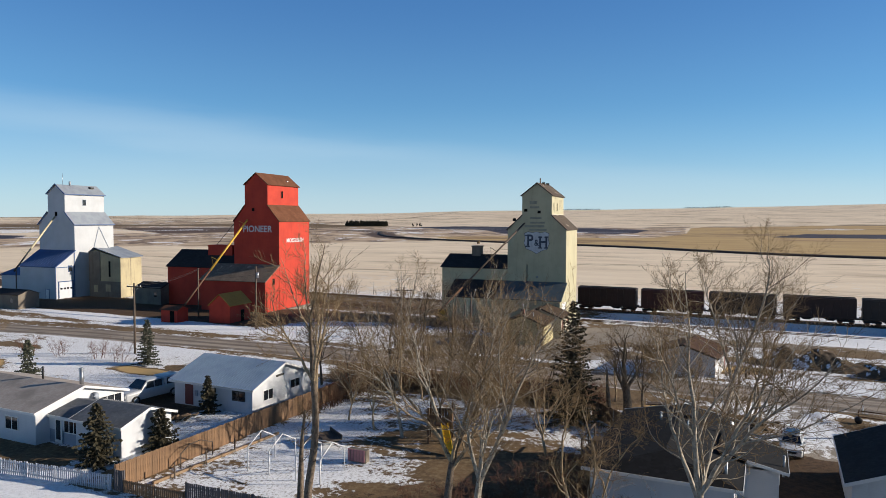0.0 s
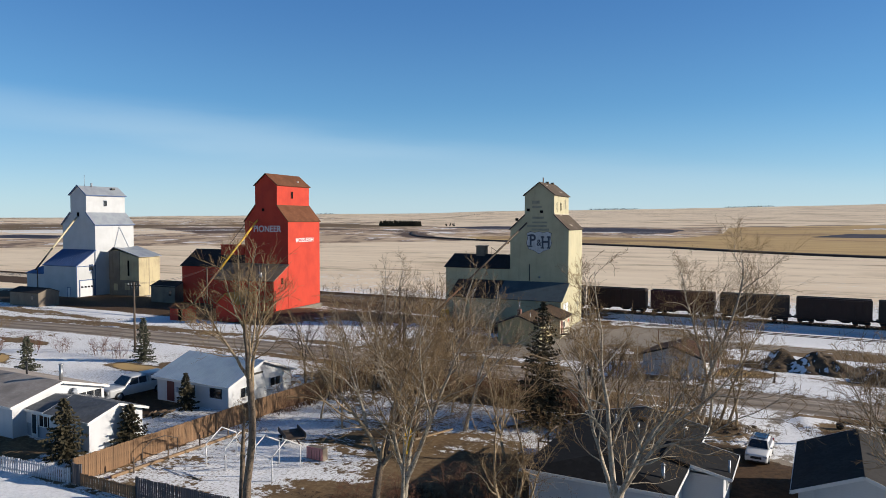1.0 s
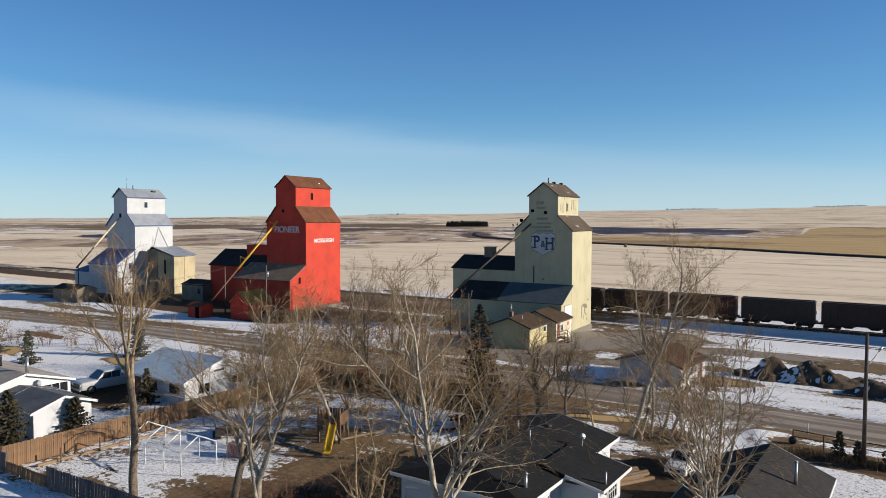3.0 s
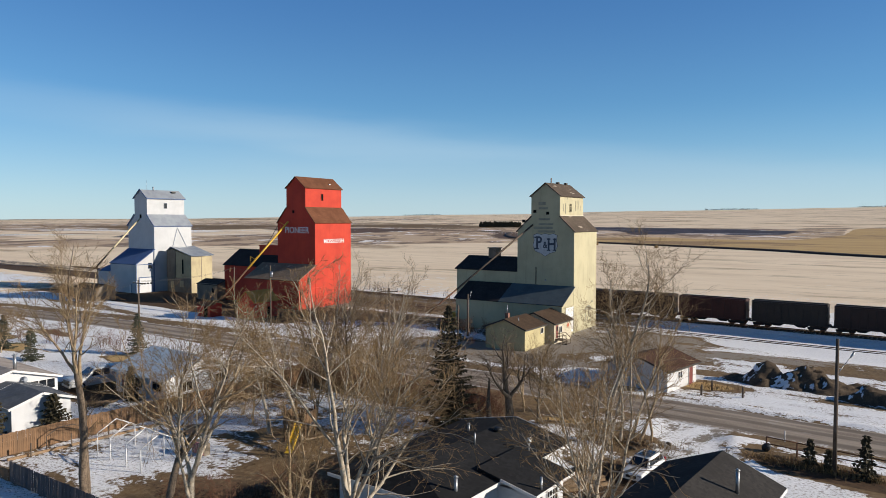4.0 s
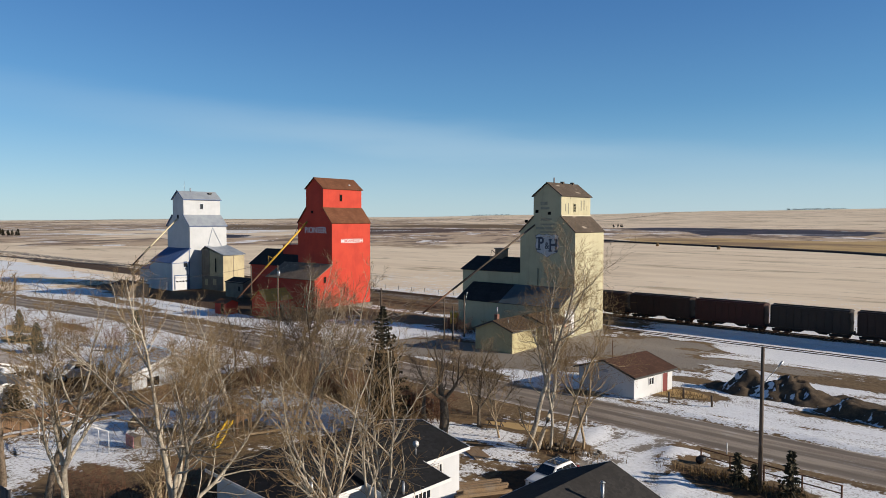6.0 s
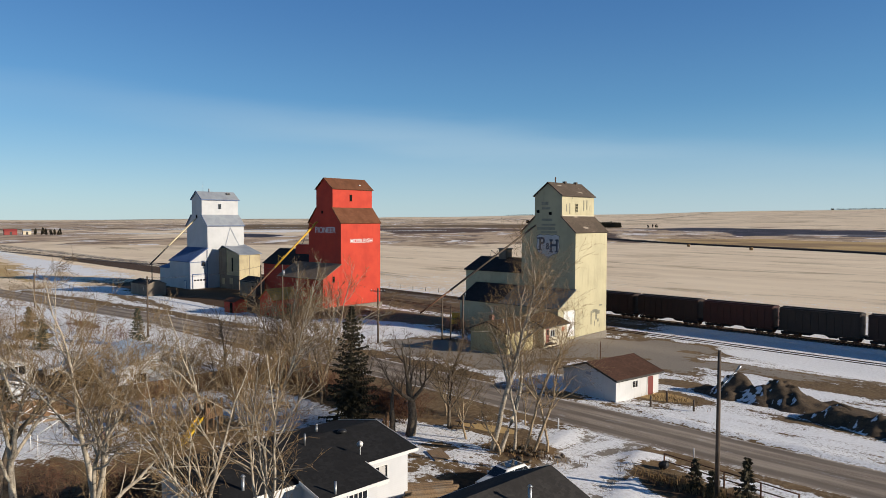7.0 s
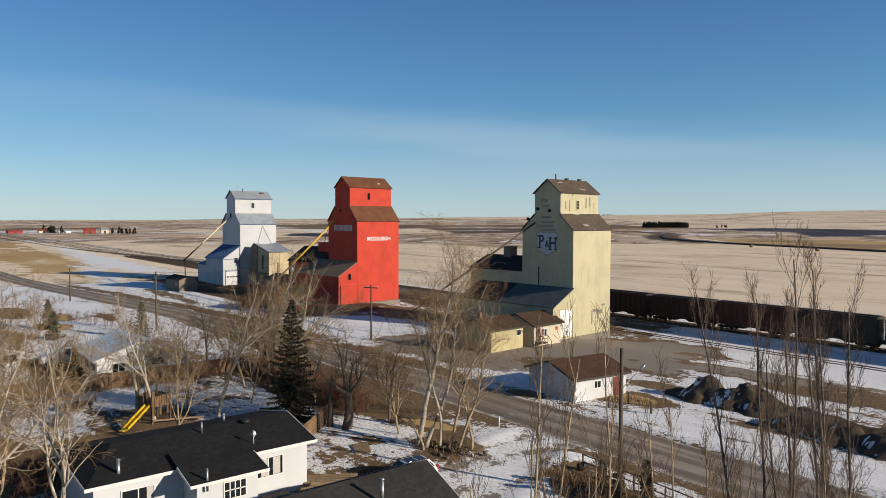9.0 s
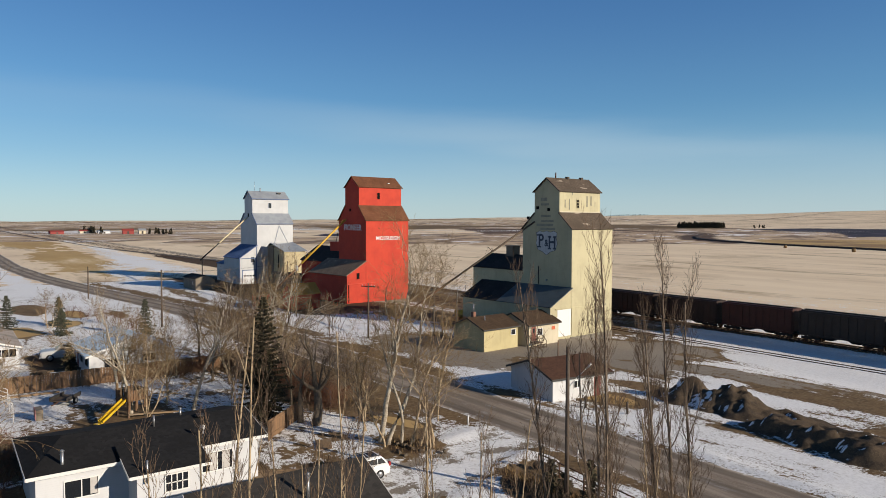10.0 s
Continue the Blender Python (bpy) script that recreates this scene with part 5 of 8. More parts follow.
def build_white_elevator():
    t = elevator(pose(-147.7, 106.6, 0, 0, 0, 3.0), "white metal-clad grain elevator with blue-edged roofs", 11.2, 10.8, 5.4, 16.6, 19.3, 23.6, 25.6, -0.8, WHITE, GREY_METAL, "grey metal roof")
    # blue edging
    for sg in (-1, 1):
        part("blue_edging", bar(bmesh.new(), (sg * 5.85, -0.26, 16.42), (sg * 2.7, -0.26, 19.45), 0.1, 0.2), BLUE_TRIM, t)
        part("blue_edging", bar(bmesh.new(), (sg * 3.0, -0.32, 23.45), (0, -0.32, 25.78), 0.1, 0.2), BLUE_TRIM, t)
    part("blue_edging", boxes((5.75, 5.88, -0.3, 11.1, 16.3, 16.5)), BLUE_TRIM, t)
    part("blue_edging", boxes((2.92, 3.05, -0.3, 11.1, 23.3, 23.5)), BLUE_TRIM, t)
    window_east(t, 2.72, 5.2, 21.6, 0.8, 1.3, GREY_CLAD, GLASS)
    part("south_hatch", boxes((-0.5, 0.3, -0.03, 0.02, 18.4, 19.4)), DARK_HOLE, t)
    # V shaped brace on the east wall
    bm = bmesh.new()
    bar(bm, (5.66, 6.6, 16.0), (5.66, 4.6, 9.2), 0.08, 0.16)
    bar(bm, (5.66, 6.6, 16.0), (5.66, 9.8, 10.0), 0.08, 0.16)
    part("wall_brace", bm, GREY_CLAD, t)
    part("roof_vent", tube(bmesh.new(), (0.2, 3.5, 25.4), (0.2, 3.5, 26.5), 0.22, 0.22, 8), GREY_METAL, t)
    part("antenna", tube(bmesh.new(), (-0.3, 2.0, 25.4), (-0.3, 2.0, 28.3), 0.04, 0.03, 6), STEEL, t)
    part("roof_patch", boxes((0.6, 1.4, 8.2, 9.2, 25.0, 25.35)), DARK_TRIM, t)
    # the driveway shed along the south wall, with a blue roof and the drive door in its east end
    bm = bmesh.new()
    prism_x(bm, [(-5.0, -0.5), (-0.03, -0.5), (-0.03, 10.5), (-5.0, 7.15)], -5.6, 5.58)
    part("drive_shed", bm, WHITE, t)
    bm = bmesh.new()
    slab(bm, (-5.85, -5.3, 7.1), (5.85, -5.3, 7.1), (5.85, 0.05, 10.7), (-5.85, 0.05, 10.7), 0.14)
    roof = part("drive_shed_roof", bm, BLUE_ROOF, t, "blue metal roof")
    for i in range(14):
        x = -5.5 + i * 0.845
        part("rib", bar(bmesh.new(), (x, -5.28, 7.13), (x, 0.0, 10.69), 0.06, 0.05), BLUE_ROOF, roof)
    part("eave_trim", boxes((5.59, 5.66, -5.05, -0.03, 6.9, 7.06)), BLUE_TRIM, t)
    part("corner_trim", boxes((5.58, 5.66, -5.08, -4.92, -0.4, 6.9)), BLUE_TRIM, t)
    part("corner_trim", boxes((5.60, 5.70, -0.3, -0.14, -0.4, 10.2)), BLUE_TRIM, t)
    door = part("drive_door", boxes((5.58, 5.64, -4.2, -0.7, 0.1, 3.7)), HOUSE_WHITE, t, "white sectional drive door")
    for i in range(4):
        part("door_panel", boxes((5.64, 5.67, -4.12, -0.78, 0.18 + i * 0.88, 0.98 + i * 0.88)), HOUSE_WHITE, door)
    for i in range(4):
        part("door_light", boxes((5.645, 5.675, -3.95 + i * 0.85, -3.4 + i * 0.85, 2.05, 2.45)), GLASS, door)
    part("door_frame", boxes((5.58, 5.69, -4.4, -4.2, 0.1, 3.9), (5.58, 5.69, -0.7, -0.5, 0.1, 3.9), (5.58, 5.69, -4.2, -0.7, 3.7, 3.9)), BLUE_TRIM, t)
    window_east(t, 5.59, -1.3, 6.6, 0.9, 1.3, BLUE_TRIM, GLASS)
    part("side_door", boxes((2.6, 3.5, -5.06, -5.0, 0.0, 2.1)), WHITE_TRIM, t)
    part("door_edge", boxes((2.48, 2.6, -5.07, -5.0, 0.0, 2.2), (3.5, 3.62, -5.07, -5.0, 0.0, 2.2), (2.6, 3.5, -5.07, -5.0, 2.1, 2.2)), BLUE_TRIM, t)
    bm = bmesh.new()
    prism_x(bm, [(-4.4, -0.5), (-0.4, -0.5), (-0.4, 6.2), (-4.4, 5.0)], -12.6, -5.62)
    part("west_lean_to", bm, WHITE, t)
    bm = bmesh.new()
    slab(bm, (-12.9, -4.7, 5.0), (-5.62, -4.7, 5.0), (-5.62, -0.3, 6.36), (-12.9, -0.3, 6.36), 0.12)
    part("lean_to_roof", bm, BLUE_ROOF, t)
    mi = t.matrix_world.inverted()
    spout(t, mi @ Vector((-147.9, 106.3, 18.2)), mi @ Vector((-138.2, 90.3, 7.2)), CREAM_STEEL, DARK_TRIM, 0.2, 0.62, (0.7,))
    a = mi @ Vector((-138.4, 90.8, 0))
    part("spout_post", tube(bmesh.new(), (a.x, a.y, -0.4), (a.x, a.y, 7.4), 0.14, 0.11, 8), POLE_WOOD, t)
    # the tall yellow boarded bin house on its east side
    b = thing("boarded_bin_house", pose(-136.3, 110.1, 0, 0, 0, 6.0), "tall faded yellow boarded shed with a sagging grey tin roof", "shed")
    bm = bmesh.new()
    prism_y(bm, [(-4.4, 0.0), (4.4, 0.0), (4.4, 8.9), (-3.0, 10.7), (-4.4, 9.9)], 0, 6.4)
    part("wall", bm, YELLOW, b)
    part("lower_wall", boxes((-4.5, 4.48, -0.12, -0.01, -0.4, 3.6)), OLD_BOARDS, b, "dark bare boards")
    part("west_cladding", boxes((-4.6, -1.4, -0.16, -0.01, 3.6, 10.4)), OLD_BOARDS, b, "dark bare boards")
    part("slit_window", boxes((1.0, 1.5, -0.06, 0.0, 4.6, 8.2)), DARK_HOLE, b)
    part("board_joint", boxes((4.38, 4.43, 3.0, 3.15, 0.3, 8.9)), OLD_BOARDS, b)
    bm = bmesh.new()
    ridge = [(-0.3, 11.34), (2.0, 11.02), (4.2, 11.05), (6.7, 11.4)]
    for (ya, za), (yb, zb) in zip(ridge[:-1], ridge[1:]):
        v0, v1 = bm.verts.new((4.8, ya, 9.2 + 0.3 * (za - 11.3))), bm.verts.new((4.8, yb, 9.2 + 0.3 * (zb - 11.3)))
        v2, v3 = bm.verts.new((-3.0, yb, zb)), bm.verts.new((-3.0, ya, za))
        v4, v5 = bm.verts.new((-4.8, ya, 10.15)), bm.verts.new((-4.8, yb, 10.15))
        bm.faces.new((v0, v1, v2, v3))
        bm.faces.new((v3, v2, v5, v4))
    bmesh.ops.remove_doubles(bm, verts=bm.verts, dist=0.01)
    bmesh.ops.solidify(bm, geom=list(bm.faces), thickness=0.12)
    part("roof", bm, GREY_METAL, b, "sagging grey tin roof")
    for i, (xa, xb, zt) in enumerate(((-4.3, -3.5, 3.3), (-3.2, -2.1, 2.7), (-1.9, -0.6, 3.4), (0.2, 1.6, 2.9), (2.0, 3.9, 3.2))):
        part("patch_board", boxes((xa, xb, -0.17, -0.12, zt - 1.6, zt)), YELLOW if i % 2 else OLD_BOARDS, b)
    # dark sheds and clutter round it
    for x, y, w, d, h, lab in ((-137.5, 89.5, 9.0, 4.5, 3.6, "low dark boarded shed beside the road"), (-117.5, 107.5, 7.0, 5.0, 4.4, "dark boarded granary with a low roof"), (-140.5, 93.0, 3.0, 2.4, 2.5, "small dark tin shed")):
        s = thing("dark_shed", pose(x, y, gz(x, y), 0, 0, 3), lab, "shed")
        bm = bmesh.new()
        prism_x(bm, [(-d / 2, -0.2), (d / 2, -0.2), (d / 2, h * 0.8), (0, h), (-d / 2, h * 0.8)], -w / 2, w / 2)
        part("wall", bm, OLD_BOARDS, s)
        for sg in (-1, 1):
            bm = bmesh.new()
            q = [(-w / 2 - 0.2, sg * (d / 2 + 0.2), h * 0.78), (w / 2 + 0.2, sg * (d / 2 + 0.2), h * 0.78), (w / 2 + 0.2, 0, h + 0.1), (-w / 2 - 0.2, 0, h + 0.1)]
            slab(bm, *(q if sg < 0 else q[::-1]), 0.08)
            part("roof", bm, DARK_ROOF, s)
        part("window", boxes((w * 0.25, w * 0.25 + 0.7, -d / 2 - 0.03, -d / 2 + 0.01, h * 0.35, h * 0.6)), GLASS, s)


build_cream_elevator()
build_red_elevator()
build_white_elevator()

# ---- houses, garages and sheds ----
def roof_ribs(parent, q, material, pitch=0.3, h=0.035):
    """Standing ribs that run up the slope of a metal roof (q: eave, eave, ridge, ridge)."""
    p = [Vector(v) for v in q]
    nrm = (p[1] - p[0]).cross(p[2] - p[0]).normalized()
    n = int((p[1] - p[0]).length / pitch)
    for i in range(n + 1):
        f = (i + 0.5) / (n + 1)
        part("rib", bar(bmesh.new(), p[0].lerp(p[1], f) + nrm * h * 0.4, p[3].lerp(p[2], f) + nrm * h * 0.4, 0.07, h), material, parent)


def gable_house(parent, x0, x1, y0, y1, z0, z_e, z_r, wall, roof, ridge="y", over=0.35, thick=0.14, ribs=False, trim=WHITE_TRIM, roof_label="", fascia=True):
    """Walls as one gabled block and two roof slopes with fascia boards."""
    bm = bmesh.new()
    cx, cy = (x0 + x1) / 2, (y0 + y1) / 2
    if ridge == "y":
        prism_y(bm, [(x0, z0), (x1, z0), (x1, z_e), (cx, z_r), (x0, z_e)], y0, y1)
    else:
        prism_x(bm, [(y0, z0), (y1, z0), (y1, z_e), (cy, z_r), (y0, z_e)], x0, x1)
    part("wall", bm, wall, parent)
    half = (x1 - x0) / 2 if ridge == "y" else (y1 - y0) / 2
    s = (z_r - z_e) / half
    for sg in (-1, 1):
        bm = bmesh.new()
        lo = z_e - s * over + thick + 0.02
        hi = z_r + thick + 0.02
        if ridge == "y":
            xe = x1 + over if sg > 0 else x0 - over
            q = [(xe, y0 - over, lo), (xe, y1 + over, lo), (cx, y1 + over, hi), (cx, y0 - over, hi)]
            q = q if sg > 0 else [q[1], q[0], q[3], q[2]]
        else:
            ye = y1 + over if sg > 0 else y0 - over
            q = [(x0 - over, ye, lo), (x1 + over, ye, lo), (x1 + over, cy, hi), (x0 - over, cy, hi)]
            q = q if sg < 0 else [q[1], q[0], q[3], q[2]]
        slab(bm, *q, thick)
        r = part("roof", bm, roof, parent, roof_label)
        if ribs:
            roof_ribs(r, q, roof)
        if fascia:
            f = bmesh.new()
            a, b, c, d = (Vector(v) for v in q)
            dn = Vector((0, 0, -0.12))
            out = (a - d).normalized() * 0.02
            bar(f, a + dn * 0.8 + out, b + dn * 0.8 + out, 0.03, 0.2)
            side = (b - a).normalized() * 0.02
            bar(f, b + dn * 0.8 + side, c + dn * 0.8 + side, 0.03, 0.2)
            bar(f, a + dn * 0.8 - side, d + dn * 0.8 - side, 0.03, 0.2)
            part("fascia", f, trim, r)


def chimney(parent, x, y, z0, z1, r=0.12, material=STEEL, cap=True):
    bm = tube(bmesh.new(), (x, y, z0), (x, y, z1), r, r, 10)
    if cap:
        tube(bm, (x, y, z1 + 0.06), (x, y, z1 + 0.16), r * 1.6, r * 0.5, 10)
    part("flue", bm, material, parent)


# white roadside garage with a dark brown roof
g = thing("white_garage", pose(-4.98, 84.35, 0.0, 0, 0, -7.0), "white roadside garage with a dark brown gable roof and red door", "garage")
gable_house(g, -7.1, 0, 0, 7.0, -0.3, 2.3, 3.45, GARAGE_WHITE, GARAGE_BROWN, "y", 0.4, 0.12, trim=DARK_TRIM, roof_label="dark brown roofing")
part("door", boxes((0.0, 0.05, 5.1, 6.0, -0.1, 1.95)), plain("dark_red_door", (0.16, 0.035, 0.03), 0.6), g, "dark red door")
part("door_frame", boxes((0.0, 0.07, 5.02, 5.1, -0.1, 2.03), (0.0, 0.07, 6.0, 6.08, -0.1, 2.03), (0.0, 0.07, 5.1, 6.0, 1.95, 2.03)), WHITE_TRIM, g)
window_east(g, 0.0, 3.0, 1.45, 0.8, 0.65, WHITE_TRIM, GLASS, 1)
part("vent", boxes((-3.9, -3.2, -0.03, 0.01, 2.2, 2.5)), GREY_CLAD, g)

# the elevator's small office and scale shed
o = thing("elevator_office", pose(-28.0, 102.6, gz(-28, 105), 0, 0, 4.0), "small cream office with brown roof, steps and railing", "office")
gable_house(o, -6.5, 0, 0, 6.2, -0.4, 3.0, 4.35, OFFICE_WHITE, BROWN_SHINGLE, "y", 0.3, 0.12, trim=DARK_TRIM)
window_east(o, 0.0, 2.2, 1.9, 1.0, 0.9, WHITE_TRIM, GLASS, 1)
part("orange_board", boxes((0.0, 0.04, 4.7, 5.4, 1.95, 2.45)), SIGN_ORANGE, o, "small orange board")
part("door", boxes((0.0, 0.05, 0.5, 1.35, 0.75, 2.75)), plain("brown_red_door", (0.20, 0.07, 0.05), 0.6), o, "brown-red door")
part("door_window", boxes((0.05, 0.06, 0.7, 1.15, 1.8, 2.5)), GLASS, o)
st = part("steps", boxes((0.02, 1.2, 0.3, 1.6, 0.55, 0.7), (1.2, 1.5, 0.3, 1.6, 0.3, 0.42), (1.5, 1.8, 0.3, 1.6, 0.02, 0.14)), POLE_WOOD, o, "weathered wooden steps")
for y in (0.32, 1.58):
    bm = bmesh.new()
    for a, b in (((0.1, y, 1.6), (1.2, y, 1.6)), ((1.2, y, 1.6), (1.85, y, 0.95)), ((1.2, y, 0.0), (1.2, y, 1.6)), ((0.15, y, 0.6), (0.15, y, 1.6)), ((1.85, y, 0.0), (1.85, y, 0.95)), ((0.1, y, 1.15), (1.2, y, 1.15))):
        bar(bm, a, b, 0.06, 0.06)
    part("railing", bm, POLE_WOOD, st)
sh = thing("yellow_shed", pose(-28.45, 94.9, gz(-28, 98), 0, 0, 4.0), "yellow clapboard shed with a brown gable roof and chimney", "shed")
gable_house(sh, -6.2, 0, 0, 6.4, -0.4, 3.0, 4.2, SHED_YELLOW, BROWN_SHINGLE, "y", 0.3, 0.12, trim=DARK_TRIM)
window_east(sh, 0.0, 5.5, 2.2, 0.8, 0.7, WHITE_TRIM, GLASS)
bm = boxes((-3.6, -3.1, 0.9, 1.4, 3.6, 5.0))
part("chimney", bm, plain("chimney_brick", (0.20, 0.10, 0.07), 0.9), sh, "brick chimney")
chimney(sh, -3.35, 1.15, 5.0, 5.9, 0.09)
chimney(sh, -2.0, 2.0, 3.4, 4.3, 0.07)

# garage with ribbed blue-grey roof behind the fence
b = thing("white_double_garage", pose(-42.4, 49.6, 0.05, 0, 0, 0.0), "white garage with a ribbed blue-grey metal roof", "garage")
gable_house(b, -9.6, 0, 0, 8.8, -0.3, 2.35, 3.95, HOUSE_WHITE, BLUE_METAL, "x", 0.4, 0.1, ribs=True, roof_label="ribbed blue-grey metal roof")
part("door", boxes((-8.2, -7.2, -0.05, 0.0, 0.05, 2.05)), plain("maroon_door", (0.10, 0.025, 0.03), 0.5), b, "dark maroon door")
window_south(b, -5.0, 0.0, 1.5, 1.1, 1.0, DARK_TRIM, GLASS, 1)
window_south(b, -1.6, 0.0, 1.5, 1.4, 0.8, DARK_TRIM, GLASS, 1)
window_east(b, 0.0, 2.2, 1.35, 1.3, 0.9, WHITE_TRIM, GLASS, 1)
window_east(b, 0.0, 6.3, 1.6, 1.4, 0.8, WHITE_TRIM, GLASS, 1)
part("gable_vent", boxes((0.0, 0.04, 3.4, 4.6, 2.75, 2.95)), DARK_TRIM, b)
part("meter_box", boxes((-6.9, -6.6, -0.12, 0.0, 1.0, 1.5)), GREY_CLAD, b)

# white bungalow with a front wing
hw = thing("white_bungalow", pose(0, 0, 0.05), "white bungalow with grey shingle roof and a front wing", "house")
gable_house(hw, -66.0, -52.0, 35.4, 43.7, -0.3, 2.55, 3.72, HOUSE_WHITE, OLD_GREY_ROOF, "x", 0.32, 0.14, roof_label="faded grey shingles")
gable_house(hw, -51.98, -48.4, 36.6, 41.5, -0.3, 2.15, 2.75, GREY_CLAD, SLATE_ROOF, "x", 0.25, 0.12, roof_label="slate-grey shingles")
gable_house(hw, -48.38, -43.4, 36.2, 41.0, -0.3, 2.35, 3.15, HOUSE_WHITE, SLATE_ROOF, "x", 0.35, 0.13, roof_label="slate-grey shingles")
part("upper_front", boxes((-51.97, -48.45, 36.52, 36.6, 1.05, 2.15)), HOUSE_WHITE, hw)
part("door", boxes((-51.2, -50.4, 36.46, 36.52, 0.0, 2.0)), WHITE_TRIM, hw)
part("door_glass", boxes((-51.05, -50.55, 36.44, 36.46, 0.3, 1.85)), GLASS, hw)
window_south(hw, -49.3, 36.52, 1.45, 1.6, 0.9, WHITE_TRIM, GLASS, 2)
window_south(hw, -54.9, 35.4, 1.4, 1.5, 1.0, WHITE_TRIM, GLASS, 1)
window_east(hw, -52.0, 42.3, 1.95, 2.2, 0.9, WHITE_TRIM, GLASS, 2)
bm = bmesh.new()
tube(bm, (-51.97, 40.6, 2.6), (-51.72, 40.55, 2.72), 0.03, 0.03, 6)
tube(bm, (-51.72, 40.55, 2.72), (-51.66, 40.48, 2.76), 0.14, 0.36, 16)
tube(bm, (-51.66, 40.48, 2.76), (-51.35, 40.15, 2.8), 0.015, 0.015, 5)
part("satellite_dish", bm, GREY_CLAD, hw, "grey satellite dish on the gable")
chimney(hw, -57.6, 40.0, 3.6, 4.7, 0.09, BLACK_PLASTIC)
chimney(hw, -52.9, 40.2, 3.5, 5.0, 0.16, STEEL)

# the near house with a black roof
hn = thing("white_house_black_roof", pose(0, 0, 0.0), "white bungalow with black shingle roof, low pitch", "house")
bm = boxes((-9.2, -1.3, 40.6, 53.4, 0.1, 3.35))
part("wall", bm, HOUSE_WHITE, hn)
bm = boxes((-1.28, 1.0, 45.4, 49.0, 0.1, 3.1))
part("wing_wall", bm, HOUSE_WHITE, hn)
bm = bmesh.new()
zr, ze, rx0 = 4.35, 3.42, -5.2
slab(bm, (-0.85, 40.1, ze), (-0.85, 53.9, ze), (rx0, 53.9, zr), (rx0, 42.4, zr), 0.16)
part("roof", bm, BLACK_SHINGLE, hn, "black shingles")
bm = bmesh.new()
slab(bm, (-9.65, 53.9, ze), (-9.65, 40.1, ze), (rx0, 42.4, zr), (rx0, 53.9, zr), 0.16)
part("roof", bm, BLACK_SHINGLE, hn, "black shingles")
bm = bmesh.new()
slab(bm, (-9.65, 40.1, ze), (-0.85, 40.1, ze), (rx0 + 0.05, 42.4, zr - 0.005), (rx0 - 0.05, 42.4, zr - 0.005), 0.16)
part("roof", bm, BLACK_SHINGLE, hn, "black shingles")
bm = bmesh.new()
slab(bm, (1.5, 44.9, 3.16), (1.5, 49.5, 3.16), (-2.4, 49.5, 3.95), (-2.4, 44.9, 3.95), 0.14)
part("wing_roof", bm, BLACK_SHINGLE, hn, "black shingles")
bm = bmesh.new()
prism_x(bm, [(45.4, 3.0), (49.0, 3.0), (49.0, 3.25), (45.4, 3.25)], -1.28, 0.95)
part("wing_gable", bm, HOUSE_WHITE, hn)
bm = bmesh.new()
for a, c in (((-0.83, 40.1, 3.35), (-0.83, 53.9, 3.35)), ((-9.66, 40.08, 3.35), (-0.83, 40.08, 3.35)), ((-0.83, 53.92, 3.35), (rx0, 53.92, 4.28)), ((rx0, 53.92, 4.28), (-9.66, 53.92, 3.35))):
    bar(bm, a, c, 0.03, 0.2)
part("fascia", bm, WHITE_TRIM, hn)
bm = bmesh.new()
for a, c in (((1.52, 44.9, 3.1), (1.52, 49.5, 3.1)), ((1.5, 44.88, 3.08), (-0.8, 44.88, 3.55)), ((1.5, 49.52, 3.08), (-0.8, 49.52, 3.55))):
    bar(bm, a, c, 0.03, 0.18)
part("fascia", bm, WHITE_TRIM, hn)
window_east(hn, -1.3, 42.9, 2.2, 1.7, 1.0, WHITE_TRIM, GLASS, 1)
part("curtain", boxes((-1.27, -1.262, 43.35, 43.72, 1.75, 2.68)), CURTAIN, hn)
window_east(hn, 1.0, 47.6, 2.25, 1.25, 0.95, WHITE_TRIM, GLASS, 3, 1)
window_east(hn, -1.3, 50.7, 2.2, 1.9, 1.15, WHITE_TRIM, GLASS, 1)
part("curtain", boxes((-1.27, -1.262, 50.2, 50.65, 1.65, 2.75)), CURTAIN, hn)
part("curtain", boxes((-1.27, -1.262, 51.0, 51.5, 1.65, 2.75)), CURTAIN, hn)
part("foundation", boxes((-9.15, -1.35, 40.65, 53.35, -0.4, 0.1), (-1.35, 0.95, 45.45, 48.95, -0.4, 0.1)), CONCRETE, hn)
chimney(hn, -1.8, 42.0, 3.0, 4.3, 0.1)
chimney(hn, 1.25, 45.9, 2.6, 3.9, 0.07, STEEL, False)
chimney(hn, -4.4, 47.6, 4.1, 4.9, 0.06, STEEL, False)
chimney(hn, -6.4, 49.8, 4.0, 4.5, 0.08, STEEL)
bm = tube(bmesh.new(), (-1.9, 50.0, 3.6), (-1.9, 50.0, 4.3), 0.03, 0.03, 6)
tube(bm, (-1.9, 50.0, 4.3), (-1.84, 49.94, 4.33), 0.05, 0.2, 14)
part("satellite_dish", bm, PIPE_WHITE, hn, "pale satellite dish on a short mast")
bm = bmesh.new()
tube(bm, (-4.6, 50.6, 4.33), (-4.6, 50.6, 4.48), 0.32, 0.25, 12)
part("roof_vent", bm, BLACK_PLASTIC, hn)
part("step_block", boxes((-0.9, 0.9, 50.0, 51.8, 0.2, 0.55)), POLE_WOOD, hn, "low wooden landing")
